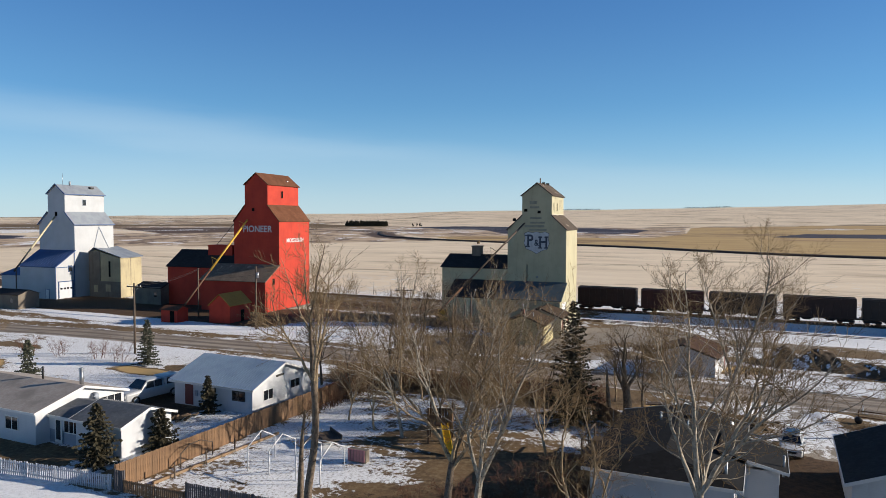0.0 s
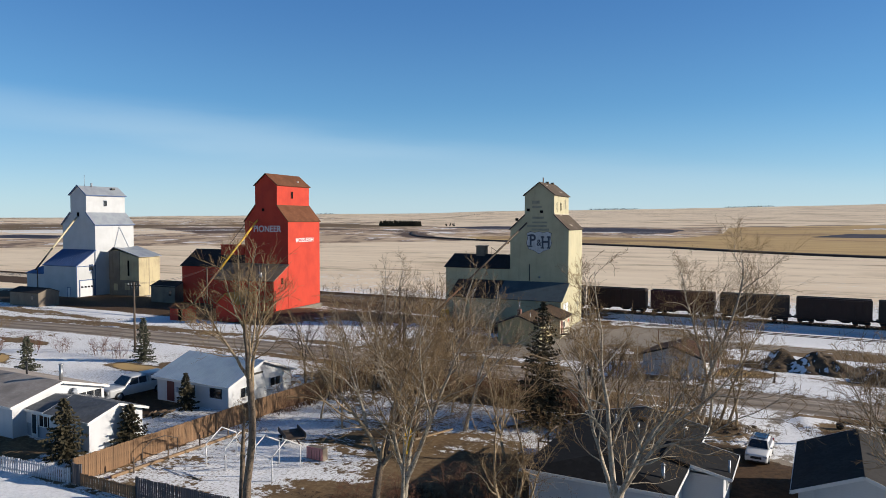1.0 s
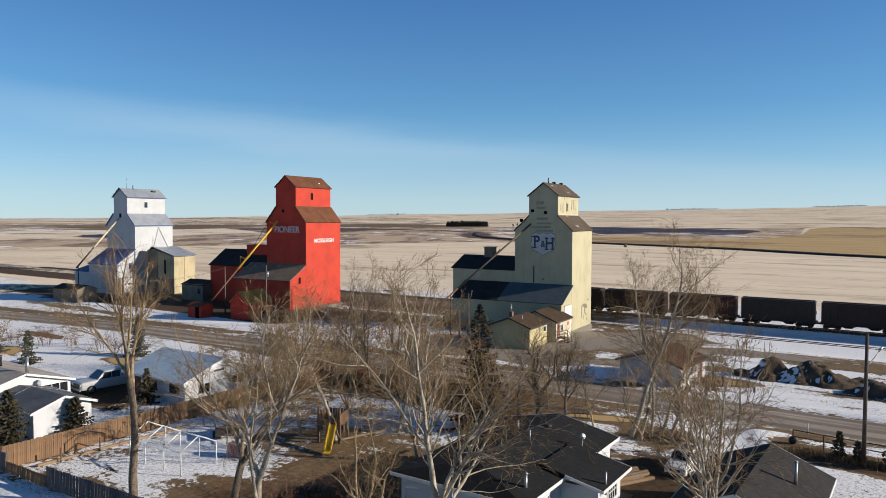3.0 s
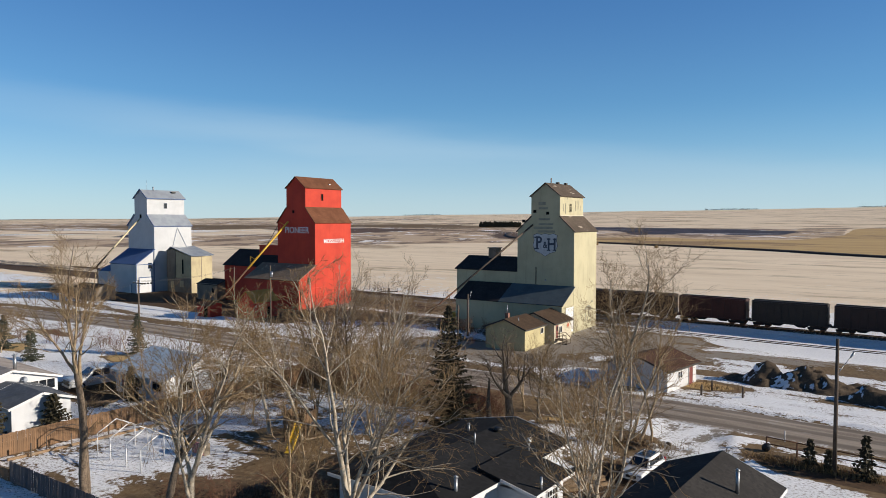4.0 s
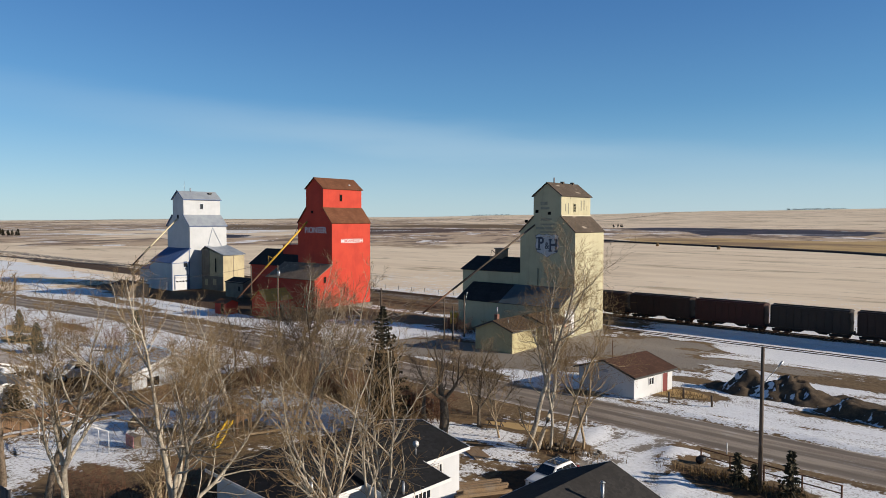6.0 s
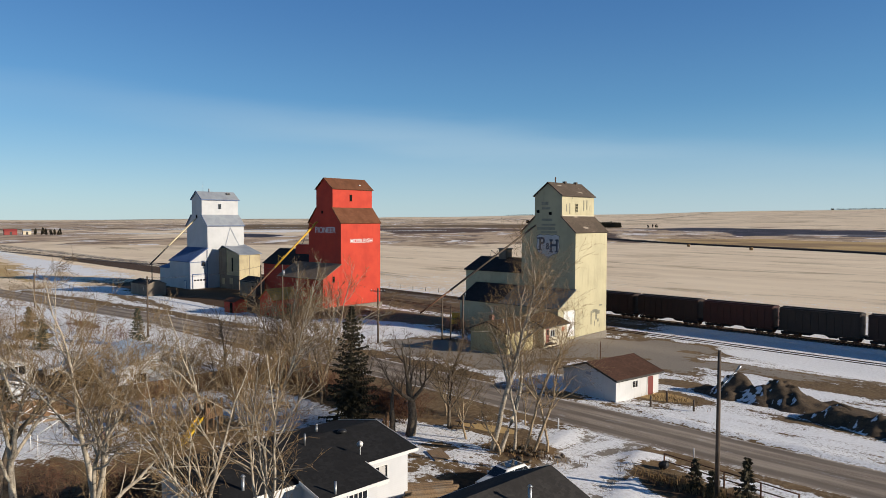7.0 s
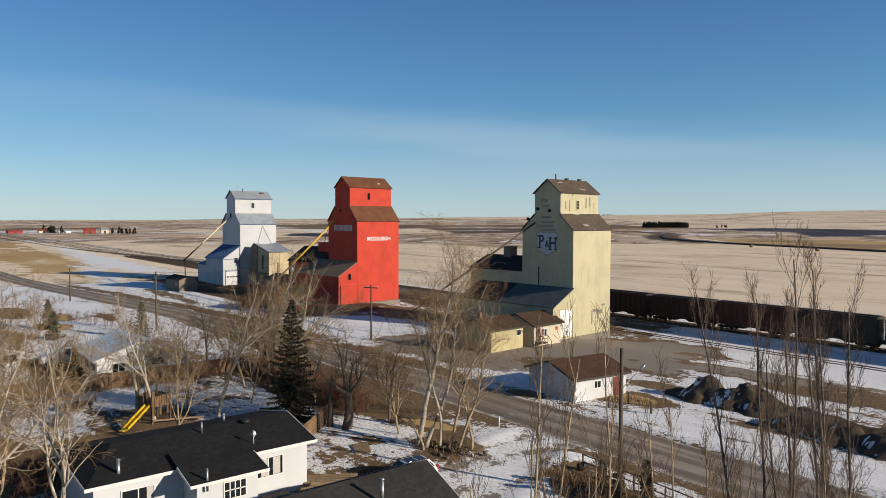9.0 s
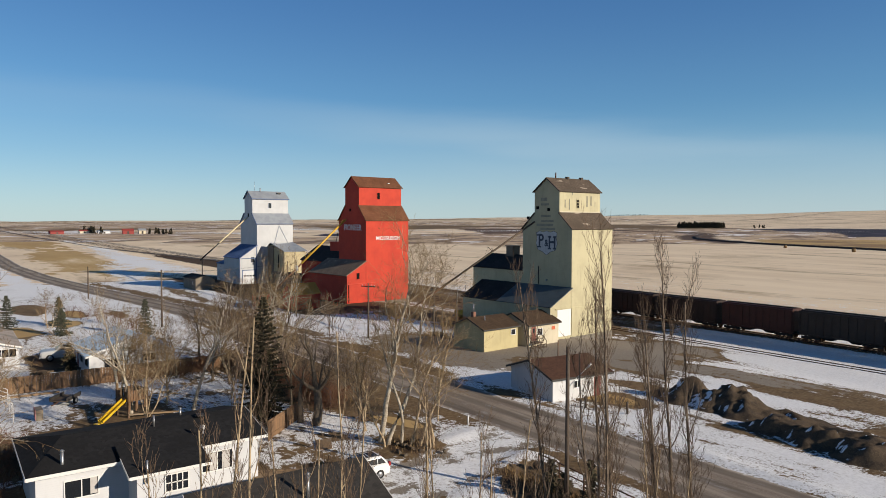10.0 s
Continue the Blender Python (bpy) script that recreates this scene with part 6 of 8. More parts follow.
# small deck beside the house
dk = thing("wooden_deck", pose(-10.6, 51.5, 0.2), "dark wooden deck with railing beside the house", "deck")
part("floor", boxes((-1.3, 1.3, -2.2, 2.2, 0.75, 0.9)), POLE_WOOD, dk)
for x in (-1.25, 1.25):
    for y in (-2.1, 0, 2.1):
        part("post", boxes((x - 0.05, x + 0.05, y - 0.05, y + 0.05, -0.3, 1.9)), POLE_WOOD, dk)
for x in (-1.25, 1.25):
    part("rail", boxes((x - 0.04, x + 0.04, -2.1, 2.1, 1.8, 1.9)), POLE_WOOD, dk)
part("rail", boxes((-1.25, 1.25, -2.14, -2.06, 1.8, 1.9)), POLE_WOOD, dk)

# neighbouring building with a charcoal roof, close below the path
k = thing("charcoal_roof_garage", pose(4.83, 56.0, 0.3, 0, 0, -1.0), "garage with a charcoal shingle gable roof and white trim", "garage")
gable_house(k, 0.2, 6.6, -9.5, -0.3, -0.4, 2.35, 3.66, GARAGE_WHITE, CHARCOAL_SHINGLE, "y", 0.4, 0.14, roof_label="charcoal shingles")
chimney(k, 5.4, -4.2, 2.8, 4.2, 0.1)

# ---- hopper wagons ----
def hopper_wagon(m, material, label):
    """A steel hopper car: ribbed sides, sloping ends, hoppers below, ladders, couplers and two four-wheel trucks."""
    t = thing("hopper_wagon", m, label, "rail wagon", "hopper wagons on the main track")
    L, W, z0, z1 = 12.0, 3.0, 1.12, 4.62
    h = L / 2
    bm = bmesh.new()
    prism_x(bm, [(-W / 2, z0), (W / 2, z0), (W / 2, z1 - 0.25), (W / 2 - 0.35, z1), (-W / 2 + 0.35, z1), (-W / 2, z1 - 0.25)], -h + 0.25, h - 0.25)
    part("body", bm, material, t)
    bm = bmesh.new()
    for sgn in (-1, 1):
        for i in range(11):
            x = -h + 0.35 + i * (L - 0.7) / 10
            box(bm, x - 0.05, x + 0.05, min(sgn * W / 2, sgn * (W / 2 + 0.09)), max(sgn * W / 2, sgn * (W / 2 + 0.09)), z0 + 0.05, z1 - 0.3)
    part("side_ribs", bm, material, t, kind="stuff")
    for sgn in (-1, 1):
        part("top_sill", boxes((-h + 0.2, h - 0.2, min(sgn * W / 2, sgn * (W / 2 + 0.11)), max(sgn * W / 2, sgn * (W / 2 + 0.11)), z1 - 0.32, z1 - 0.2)), material, t)
        part("side_sill", boxes((-h, h, min(sgn * (W / 2 - 0.02), sgn * (W / 2 + 0.10)), max(sgn * (W / 2 - 0.02), sgn * (W / 2 + 0.10)), z0 - 0.18, z0 + 0.04)), material, t)
    for sgn in (-1, 1):
        part("end_platform", boxes((min(sgn * (h - 0.4), sgn * (h + 0.1)), max(sgn * (h - 0.4), sgn * (h + 0.1)), -W / 2, W / 2, z0 - 0.2, z0 - 0.02)), UNDER, t)
        bm = bmesh.new()
        for y in (-1.45, -1.05):
            bar(bm, (sgn * (h - 0.2), y, z0), (sgn * (h - 0.2), y, z1), 0.04, 0.04)
        for i in range(9):
            z = z0 + 0.2 + i * 0.38
            bar(bm, (sgn * (h - 0.2), -1.45, z), (sgn * (h - 0.2), -1.05, z), 0.03, 0.03)
        part("ladder", bm, material, t)
        bm = boxes((min(sgn * h, sgn * (h + 0.65)), max(sgn * h, sgn * (h + 0.65)), -0.15, 0.15, 0.8, 1.05))
        part("coupler", bm, UNDER, t)
        part("brake_wheel", tube(bmesh.new(), (sgn * (h - 0.12), 0.6, 2.6), (sgn * (h - 0.07), 0.6, 2.6), 0.28, 0.28, 12), UNDER, t)
    for x in (-1.9, 1.9):
        bm = bmesh.new()
        v = [bm.verts.new(q) for q in ((x - 1.5, -1.2, z0), (x + 1.5, -1.2, z0), (x + 1.5, 1.2, z0), (x - 1.5, 1.2, z0), (x - 0.5, -0.7, 0.45), (x + 0.5, -0.7, 0.45), (x + 0.5, 0.7, 0.45), (x - 0.5, 0.7, 0.45))]
        for a in ((0, 1, 5, 4), (1, 2, 6, 5), (2, 3, 7, 6), (3, 0, 4, 7), (4, 5, 6, 7)):
            bm.faces.new([v[i] for i in a])
        part("hopper", bm, UNDER, t)
    part("roof_walk", boxes((-h + 0.3, h - 0.3, -0.35, 0.35, z1 + 0.06, z1 + 0.12)), UNDER, t)
    for x in (-h + 1.75, h - 1.75):
        tr = part("truck_frame", boxes((x - 1.35, x + 1.35, -1.2, -1.02, 0.42, 0.78), (x - 1.35, x + 1.35, 1.02, 1.2, 0.42, 0.78), (x - 0.3, x + 0.3, -1.02, 1.02, 0.45, 0.95)), UNDER, t)
        for wx in (-0.88, 0.88):
            bm = bmesh.new()
            for y in (-0.78, 0.78):
                tube(bm, (x + wx, y - 0.07, 0.42), (x + wx, y + 0.07, 0.42), 0.42, 0.42, 16)
            tube(bm, (x + wx, -0.78, 0.42), (x + wx, 0.78, 0.42), 0.08, 0.08, 8)
            part("wheelset", bm, RUST, tr)
    return t


CAR_GAP = 12.62
cars = {}
for i in range(10):
    x = -48.0 + 6.31 + i * CAR_GAP
    mat, lab = ((CAR_DARK, "dark brown steel hopper wagon with ribbed sides"), (CAR_RED, "rust-red steel hopper wagon with ribbed sides"), (CAR_GREY, "dark grey steel hopper wagon with ribbed sides"))[(0, 0, 1, 2, 0, 2, 1, 0, 2, 0)[i]]
    m = pose(x, 141.7, -0.28)
    if lab in cars:
        copy_thing(cars[lab], m)
    else:
        cars[lab] = hopper_wagon(m, mat, lab)

# wire fence along the field beyond the tracks
wf = thing("field_fence", pose(0, 0, 0), "thin wire fence with wooden posts along the field", "fence")
me_post = bm_mesh("fence_post", tube(bmesh.new(), (0, 0, -0.3), (0, 0, 1.15), 0.06, 0.05, 6))
me_post.materials.append(POLE_WOOD)
for i in range(44):
    x = -150 + i * 5.0
    y = 153 + 0.02 * x
    p = part("fence_post", me_post, None, wf)
    p.matrix_local = pose(x, y, gz(x, y), random.uniform(-3, 3), random.uniform(-3, 3))
for hgt in (0.55, 1.0):
    bm = bmesh.new()
    for i in range(43):
        x, x2 = -150 + i * 5.0, -145 + i * 5.0
        tube(bm, (x, 153 + 0.02 * x, gz(x, 153 + 0.02 * x) + hgt), (x2, 153 + 0.02 * x2, gz(x2, 153 + 0.02 * x2) + hgt), 0.012, 0.012, 4, caps=False)
    part("wire", bm, STEEL, wf)

# ---- fences, poles, vehicles and yard things ----
def board_fence(name, p, q, height, material, label, pitch=0.155, width=0.14, lean=1.5, posts=2.4, base=0.0, top_jitter=0.03, rail_side=1):
    """A fence of upright boards nailed to rails on posts; each board is a piece of its own."""
    p, q = Vector((*p, 0)), Vector((*q, 0))
    d = q - p
    L = d.length
    ang = math.degrees(math.atan2(d.y, d.x))
    t = thing(name, pose(p.x, p.y, 0, 0, 0, ang), label, "fence")
    u = d.normalized()
    bm = boxes((-width / 2, width / 2, -0.011, 0.011, 0.0, height))
    me = bm_mesh("board", bm)
    me.materials.append(material)
    n = min(300, int(L / pitch))
    for i in range(n):
        s = (i + 0.5) * L / n
        w = p + u * s
        o = part("board", me, None, t)
        o.matrix_local = pose(s, random.uniform(-0.012, 0.012), gz(w.x, w.y) - 0.05 + base + random.uniform(-top_jitter, top_jitter), 0, random.uniform(-lean, lean) * 0.3, 0)
    k = max(2, int(L / posts) + 1)
    for i in range(k):
        s = i * L / (k - 1)
        w = p + u * s
        o = part("post", boxes((-0.05, 0.05, 0.03 * rail_side - 0.05, 0.03 * rail_side + 0.05, -0.3, height - 0.05)), material, t)
        o.matrix_local = pose(s, 0.05 * rail_side, gz(w.x, w.y) + base)
    for f in (0.22, 0.8):
        bm = bmesh.new()
        for i in range(k - 1):
            a, b = p + u * (i * L / (k - 1)), p + u * ((i + 1) * L / (k - 1))
            bar(bm, (i * L / (k - 1), 0.035 * rail_side, gz(a.x, a.y) + base + height * f), ((i + 1) * L / (k - 1), 0.035 * rail_side, gz(b.x, b.y) + base + height * f), 0.04, 0.09)
        part("rail", bm, material, t)
    return t


random.seed(3)
board_fence("board_fence", (-38.7, 31.8), (-38.7, 63.6), 1.75, FENCE_BROWN, "tall brown board fence round the yard", 0.15, 0.142)
board_fence("board_fence", (-38.6, 63.7), (-29.0, 66.8), 1.6, FENCE_BROWN, "brown board fence behind bare brush", 0.16, 0.145)
board_fence("board_fence", (-21.8, 66.6), (-15.6, 65.8), 1.7, FENCE_GREY, "dark old board fence beside a spruce", 0.16, 0.145)
board_fence("board_fence", (-14.0, 62.2), (-9.2, 57.2), 1.6, FENCE_BROWN, "brown board fence between yard and lawn", 0.16, 0.145)
board_fence("grey_board_fence", (-32.7, 31.95), (-20.0, 32.6), 1.5, FENCE_GREY, "grey board fence along the snowy lane", 0.16, 0.13)
board_fence("low_board_fence", (-37.9, 31.7), (-32.8, 31.9), 0.9, FENCE_BROWN, "low brown board fence at the yard corner", 0.16, 0.13)
board_fence("corner_board_fence", (-38.7, 31.65), (-37.9, 31.68), 1.5, FENCE_GREY, "short grey board panel at the fence corner", 0.16, 0.13)
random.seed(33)
for i in range(14):
    lx, ly, lz = random.uniform(-1.2, 1.2), random.uniform(-0.5, 0.5), 0.1 + 0.2 * (i % 3)
    single("firewood_log", tube(bmesh.new(), (-0.4, 0, 0), (0.4, 0, 0), 0.11, 0.10, 8), LUMBER if i % 3 else BARK_BROWN, pose(-46.9 + lx, 45.6 + 0.5 * lx + ly, gz(-46.9, 45.6) + lz, 0, 0, random.uniform(60, 130)), "split firewood log in a loose heap", "log", "firewood beside the garage")
board_fence("picket_fence", (-56.0, 29.6), (-39.0, 31.6), 1.1, PICKET, "pale weathered picket fence", 0.17, 0.10, 3, 2.4, 0.0, 0.05)
# stacked wood and kerbs in the yard
lw = thing("garden_border", pose(0, 0, 0), "low wooden garden border along the fence", "border")
part("plank", bar(bmesh.new(), (-37.2, 33.5, 0.12), (-36.6, 46.0, 0.12), 0.14, 0.2), LUMBER, lw)
for y in (35.0, 38.0, 41.0, 44.0):
    part("stake", bar(bmesh.new(), (-36.8, y, -0.2), (-36.8, y, 1.1), 0.08, 0.08), POLE_WOOD, lw)
hd = thing("wooden_handrail", pose(-37.9, 36.6, gz(-37.9, 36.6)), "low wooden handrail frame against the fence", "rail")
for a, b_ in (((0, 0, 0), (0, 0, 1.0)), ((0, 3.2, 0), (0, 3.2, 1.0)), ((0, 0.9, 1.5), (0, 2.0, 1.5)), ((0, 0, 1.0), (0, 0.9, 1.5)), ((0, 2.0, 1.5), (0, 3.2, 1.0))):
    part("bar", bar(bmesh.new(), a, b_, 0.06, 0.06), POLE_WOOD, hd)


def frame_shelter():
    t = thing("tube_frame", pose(-33.2, 38.3, gz(-30, 40)), "bare white tube frame of a garden shelter", "frame")
    for i, x in enumerate((0.0, 1.9, 4.2, 6.2)):
        bm = bmesh.new()
        p = [(x, 0, -0.1), (x, 0, 1.7), (x, 1.5, 2.5), (x, 3.0, 1.7), (x, 3.0, -0.1)]
        for a, b_ in zip(p[:-1], p[1:]):
            tube(bm, a, b_, 0.045, 0.045, 8)
        part("arch", bm, PIPE_WHITE, t)
    for y, z in ((0.0, 1.7), (3.0, 1.7)):
        part("side_tube", tube(bmesh.new(), (4.2, y, z), (6.2, y, z), 0.03, 0.03, 6), PIPE_WHITE, t)
    part("ridge_tube", tube(bmesh.new(), (4.2, 1.5, 2.5), (6.2, 1.5, 2.5), 0.03, 0.03, 6), PIPE_WHITE, t)


frame_shelter()
tb = thing("pink_crate", pose(-27.0, 43.2, gz(-27, 43.2)), "faded pink slatted crate in the yard", "crate")
for i in range(6):
    part("slat", boxes((-0.75 + i * 0.25, -0.55 + i * 0.25, -0.3, -0.26, 0.1, 1.0)), plain("faded_pink_paint", (0.42, 0.20, 0.20), 0.8) if i == 0 else bpy.data.materials["faded_pink_paint"], tb)
part("back_panel", boxes((-0.78, 0.75, -0.24, 0.3, 0.05, 0.95)), OLD_BOARDS, tb)


def play_tower():
    t = thing("play_tower", pose(-23.6, 50.2, gz(-23.6, 50.2), 0, 0, 20), "weathered wooden play tower with a yellow slide", "play set")
    for x in (-0.9, 0.9):
        for y in (-0.9, 0.9):
            part("post", boxes((x - 0.07, x + 0.07, y - 0.07, y + 0.07, -0.2, 2.9)), PLAY_WOOD, t)
    part("deck", boxes((-1.0, 1.0, -1.0, 1.0, 1.45, 1.55)), PLAY_WOOD, t)
    for s in (-1, 1):
        for i in range(8):
            part("wall_board", boxes((s * 0.98 - 0.012, s * 0.98 + 0.012, -0.95 + i * 0.24, -0.75 + i * 0.24, 1.5 - 0.8 * (i % 3 == 0), 2.4)), PLAY_WOOD, t)
            part("wall_board", boxes((-0.95 + i * 0.24, -0.75 + i * 0.24, s * 0.98 - 0.012, s * 0.98 + 0.012, 1.5, 2.35)), PLAY_WOOD, t) if not (s < 0 and 2 < i < 6) else None
    # slide with raised edges
    bm = bmesh.new()
    a, b_ = Vector((0.4, -1.0, 1.55)), Vector((1.0, -3.5, 0.25))
    d = (b_ - a).normalized()
    s = d.cross(Vector((0, 0, 1))).normalized()
    bar(bm, a, b_, 0.5, 0.05)
    for sg in (-1, 1):
        bar(bm, a + s * sg * 0.26 + Vector((0, 0, 0.09)), b_ + s * sg * 0.26 + Vector((0, 0, 0.09)), 0.06, 0.2)
    bar(bm, b_, b_ + Vector((0.1, -0.5, 0.0)), 0.5, 0.05)
    part("slide", bm, YELLOW_PLASTIC, t, "bright yellow plastic slide")
    part("swing_beam", bar(bmesh.new(), (1.0, -0.9, 0.35), (3.6, 2.3, 0.35), 0.14, 0.14), LUMBER, t)


play_tower()
pt = thing("picnic_table", pose(-9.0, 66.8, gz(-9, 66.8), 0, 0, 20), "small dark wooden picnic table on the lawn", "table")
part("tabletop", boxes((-0.8, 0.8, -0.35, 0.35, 0.68, 0.74)), POLE_WOOD, pt)
for y in (-0.7, 0.7):
    part("bench", boxes((-0.8, 0.8, y - 0.12, y + 0.12, 0.40, 0.45)), POLE_WOOD, pt)
for x in (-0.55, 0.55):
    part("leg", bar(bmesh.new(), (x, -0.7, 0), (x, 0.25, 0.7), 0.07, 0.07), POLE_WOOD, pt)
    part("leg", bar(bmesh.new(), (x, 0.7, 0), (x, -0.25, 0.7), 0.07, 0.07), POLE_WOOD, pt)
pd = single("plywood_sheet", boxes((-1.1, 1.1, -0.6, 0.6, 0.0, 0.05)), LUMBER, pose(-5.6, 60.3, gz(-5.6, 60.3) + 0.06, 2, 1, -25), "weathered plywood sheet lying on the snow", "board")
wb = thing("lumber_stack", pose(-0.9, 54.6, gz(-0.9, 54.6), 0, 0, -30), "low stack of old lumber beside the house", "lumber")
for i in range(11):
    x = -0.75 + 0.27 * (i % 6)
    part("board", bar(bmesh.new(), (x, -1.9 + 0.23 * ((i * 5) % 4), 0.1 + 0.22 * (i // 6)), (x + 0.06 * (i % 3 - 1), 1.7 + 0.2 * ((i * 3) % 4), 0.1 + 0.22 * (i // 6)), 0.22, 0.2), LUMBER, wb)
random.seed(12)
for i in range(12):
    x, y = -0.8 + random.uniform(-1.6, 2.2), 65.6 + random.uniform(-1.6, 1.4)
    bm = tube(bmesh.new(), (0, 0, 0), (random.uniform(0.3, 0.7), 0, 0), 0.13, 0.12, 9)
    single("cut_log", bm, BARK_BROWN, pose(x, y, gz(x, y) + 0.12, 0, 0, random.uniform(0, 360)), "short cut log lying under the trees", "log", "cut logs under the poplars")
single("marker_post", tube(bmesh.new(), (0, 0, 0), (0, 0, 0.9), 0.07, 0.06, 8), PIPE_WHITE, pose(-3.6, 72.9, gz(-3.6, 72.9)), "short white marker post at the driveway", "post")
single("marker_post", tube(bmesh.new(), (0, 0, 0), (0, 0, 1.0), 0.05, 0.04, 8), PIPE_WHITE, pose(8.4, 73.6, gz(8.4, 73.6)), "short white marker post in the snow", "post")
for x, y in ((-1.8, 85.5), (-1.5, 88.2), (1.9, 87.0)):
    single("wooden_post", tube(bmesh.new(), (0, 0, -0.2), (0, 0, 1.1), 0.11, 0.10, 8), POLE_WOOD, pose(x, y, gz(x, y), 3, 2), "short dark wooden post beside the garage", "post", "posts beside the garage")
single("steel_post", tube(bmesh.new(), (0, 0, -0.2), (0, 0, 4.4), 0.06, 0.05, 8), RUST, pose(-11.5, 91.6, gz(-11.5, 91.6)), "slim rusty steel post behind the garage", "post")


def pipe_fence():
    t = thing("pipe_fence", pose(0, 0, 0), "rusty pipe rail fence beside the driveway", "fence")
    pts = [(7.7, 70.4), (9.9, 70.2), (12.3, 70.0), (14.8, 69.8), (17.2, 69.6)]
    for x, y in pts:
        part("post", tube(bmesh.new(), (x, y, gz(x, y) - 0.2), (x, y, gz(x, y) + 1.15), 0.06, 0.06, 8), RUST, t)
    for h in (0.6, 1.12):
        bm = bmesh.new()
        for (x, y), (x2, y2) in zip(pts[:-1], pts[1:]):
            tube(bm, (x, y, gz(x, y) + h), (x2, y2, gz(x2, y2) + h), 0.045, 0.045, 8)
        part("rail", bm, RUST, t)
    part("end_drum", tube(bmesh.new(), (7.7, 70.1, gz(7.7, 70) + 0.3), (7.7, 70.6, gz(7.7, 70) + 0.3), 0.3, 0.3, 14), BLACK_PLASTIC, t, "dark drum at the fence end")


pipe_fence()


def utility_pole(x, y, h, label, arm=True, lamp=None, turn=0.0, transformer=False):
    t = thing("utility_pole", pose(x, y, gz(x, y), 0, 0, turn), label, "utility pole", "utility poles")
    part("pole", tube(bmesh.new(), (0, 0, -0.5), (0, 0, h), 0.16, 0.11, 10), POLE_WOOD, t)
    if arm:
        ar = part("cross_arm", boxes((-1.2, 1.2, -0.06, 0.06, h - 0.55, h - 0.42)), POLE_WOOD, t)
        for xx in (-1.05, -0.5, 0.5, 1.05):
            part("insulator", tube(bmesh.new(), (xx, 0, h - 0.42), (xx, 0, h - 0.22), 0.05, 0.03, 8), PIPE_WHITE, ar)
        bm = bmesh.new()
        for s in (-1, 1):
            bar(bm, (s * 0.7, 0.06, h - 0.5), (0, 0.1, h - 1.2), 0.03, 0.03)
        part("brace", bm, STEEL, t)
    if transformer:
        part("transformer", tube(bmesh.new(), (0.3, 0, h - 1.9), (0.3, 0, h - 1.0), 0.24, 0.24, 12), STEEL, t)
    if lamp:
        bm = bmesh.new()
        a, c = Vector((0, 0, h - 2.6)), Vector(lamp)
        tube(bm, a, a.lerp(c, 0.5) + Vector((0, 0, 0.05)), 0.03, 0.03, 6)
        tube(bm, a.lerp(c, 0.5) + Vector((0, 0, 0.05)), c, 0.03, 0.03, 6)
        al = part("lamp_arm", bm, STEEL, t)
        part("lamp_head", tube(bmesh.new(), c, c + (c - a).normalized() * 0.5, 0.05, 0.09, 10), STEEL, al)
    return t


utility_pole(12.7, 68.0, 9.7, "tall wooden pole with a street lamp beside the road", False, (0.95, 0.55, 8.3), 20)
utility_pole(-75.7, 65.5, 9.4, "wooden utility pole with a cross arm beside the road", True, None, 5)
utility_pole(-74.9, 88.7, 10.3, "wooden utility pole with a small transformer", False, None, 0, True)
utility_pole(-93.4, 94.9, 9.0, "wooden utility pole in front of the red sheds", False)
utility_pole(-47.3, 88.0, 8.2, "wooden utility pole with a cross arm beyond the road", True, None, 30)
utility_pole(-42.0, 100.5, 6.6, "short wooden pole with a lamp beside the elevator", False, (0.8, -0.4, 6.6))
utility_pole(-127.0, 62.5, 7.2, "slim wooden pole beside the road", False)


def wire(p, q, sag, label="thin dark overhead wire between utility poles"):
    p, q = Vector(p), Vector(q)
    bm = bmesh.new()
    n = 14
    pts = [p.lerp(q, i / n) - Vector((0, 0, sag * 4 * (i / n) * (1 - i / n))) for i in range(n + 1)]
    for a, b_ in zip(pts[:-1], pts[1:]):
        tube(bm, a, b_, 0.018, 0.018, 4, caps=False)
    single("overhead_wire", bm, DARK_TRIM, pose(0, 0, 0), label, "wire", "overhead wires")


for s in (-0.9, 0.9):
    wire((-75.7 + s, 65.5, 9.2), (-93.4 + s * 0.2, 94.9, 8.8), 0.6)
    wire((-74.9 + s * 0.1, 88.7, 10.0 - (s > 0)), (-93.4 + s * 0.1, 94.9, 8.8 - (s > 0)), 0.5)


# vehicles
def wheel(parent, x, y, r=0.34, w=0.22):
    s = 1 if x > 0 else -1
    ty = part("tyre", tube(bmesh.new(), (x - s * w / 2, y, r), (x + s * w / 2, y, r), r, r, 20), TYRE, parent)
    part("rim", tube(bmesh.new(), (x + s * (w / 2 - 0.02), y, r), (x + s * (w / 2 + 0.015), y, r), r * 0.64, r * 0.58, 14), STEEL, ty)


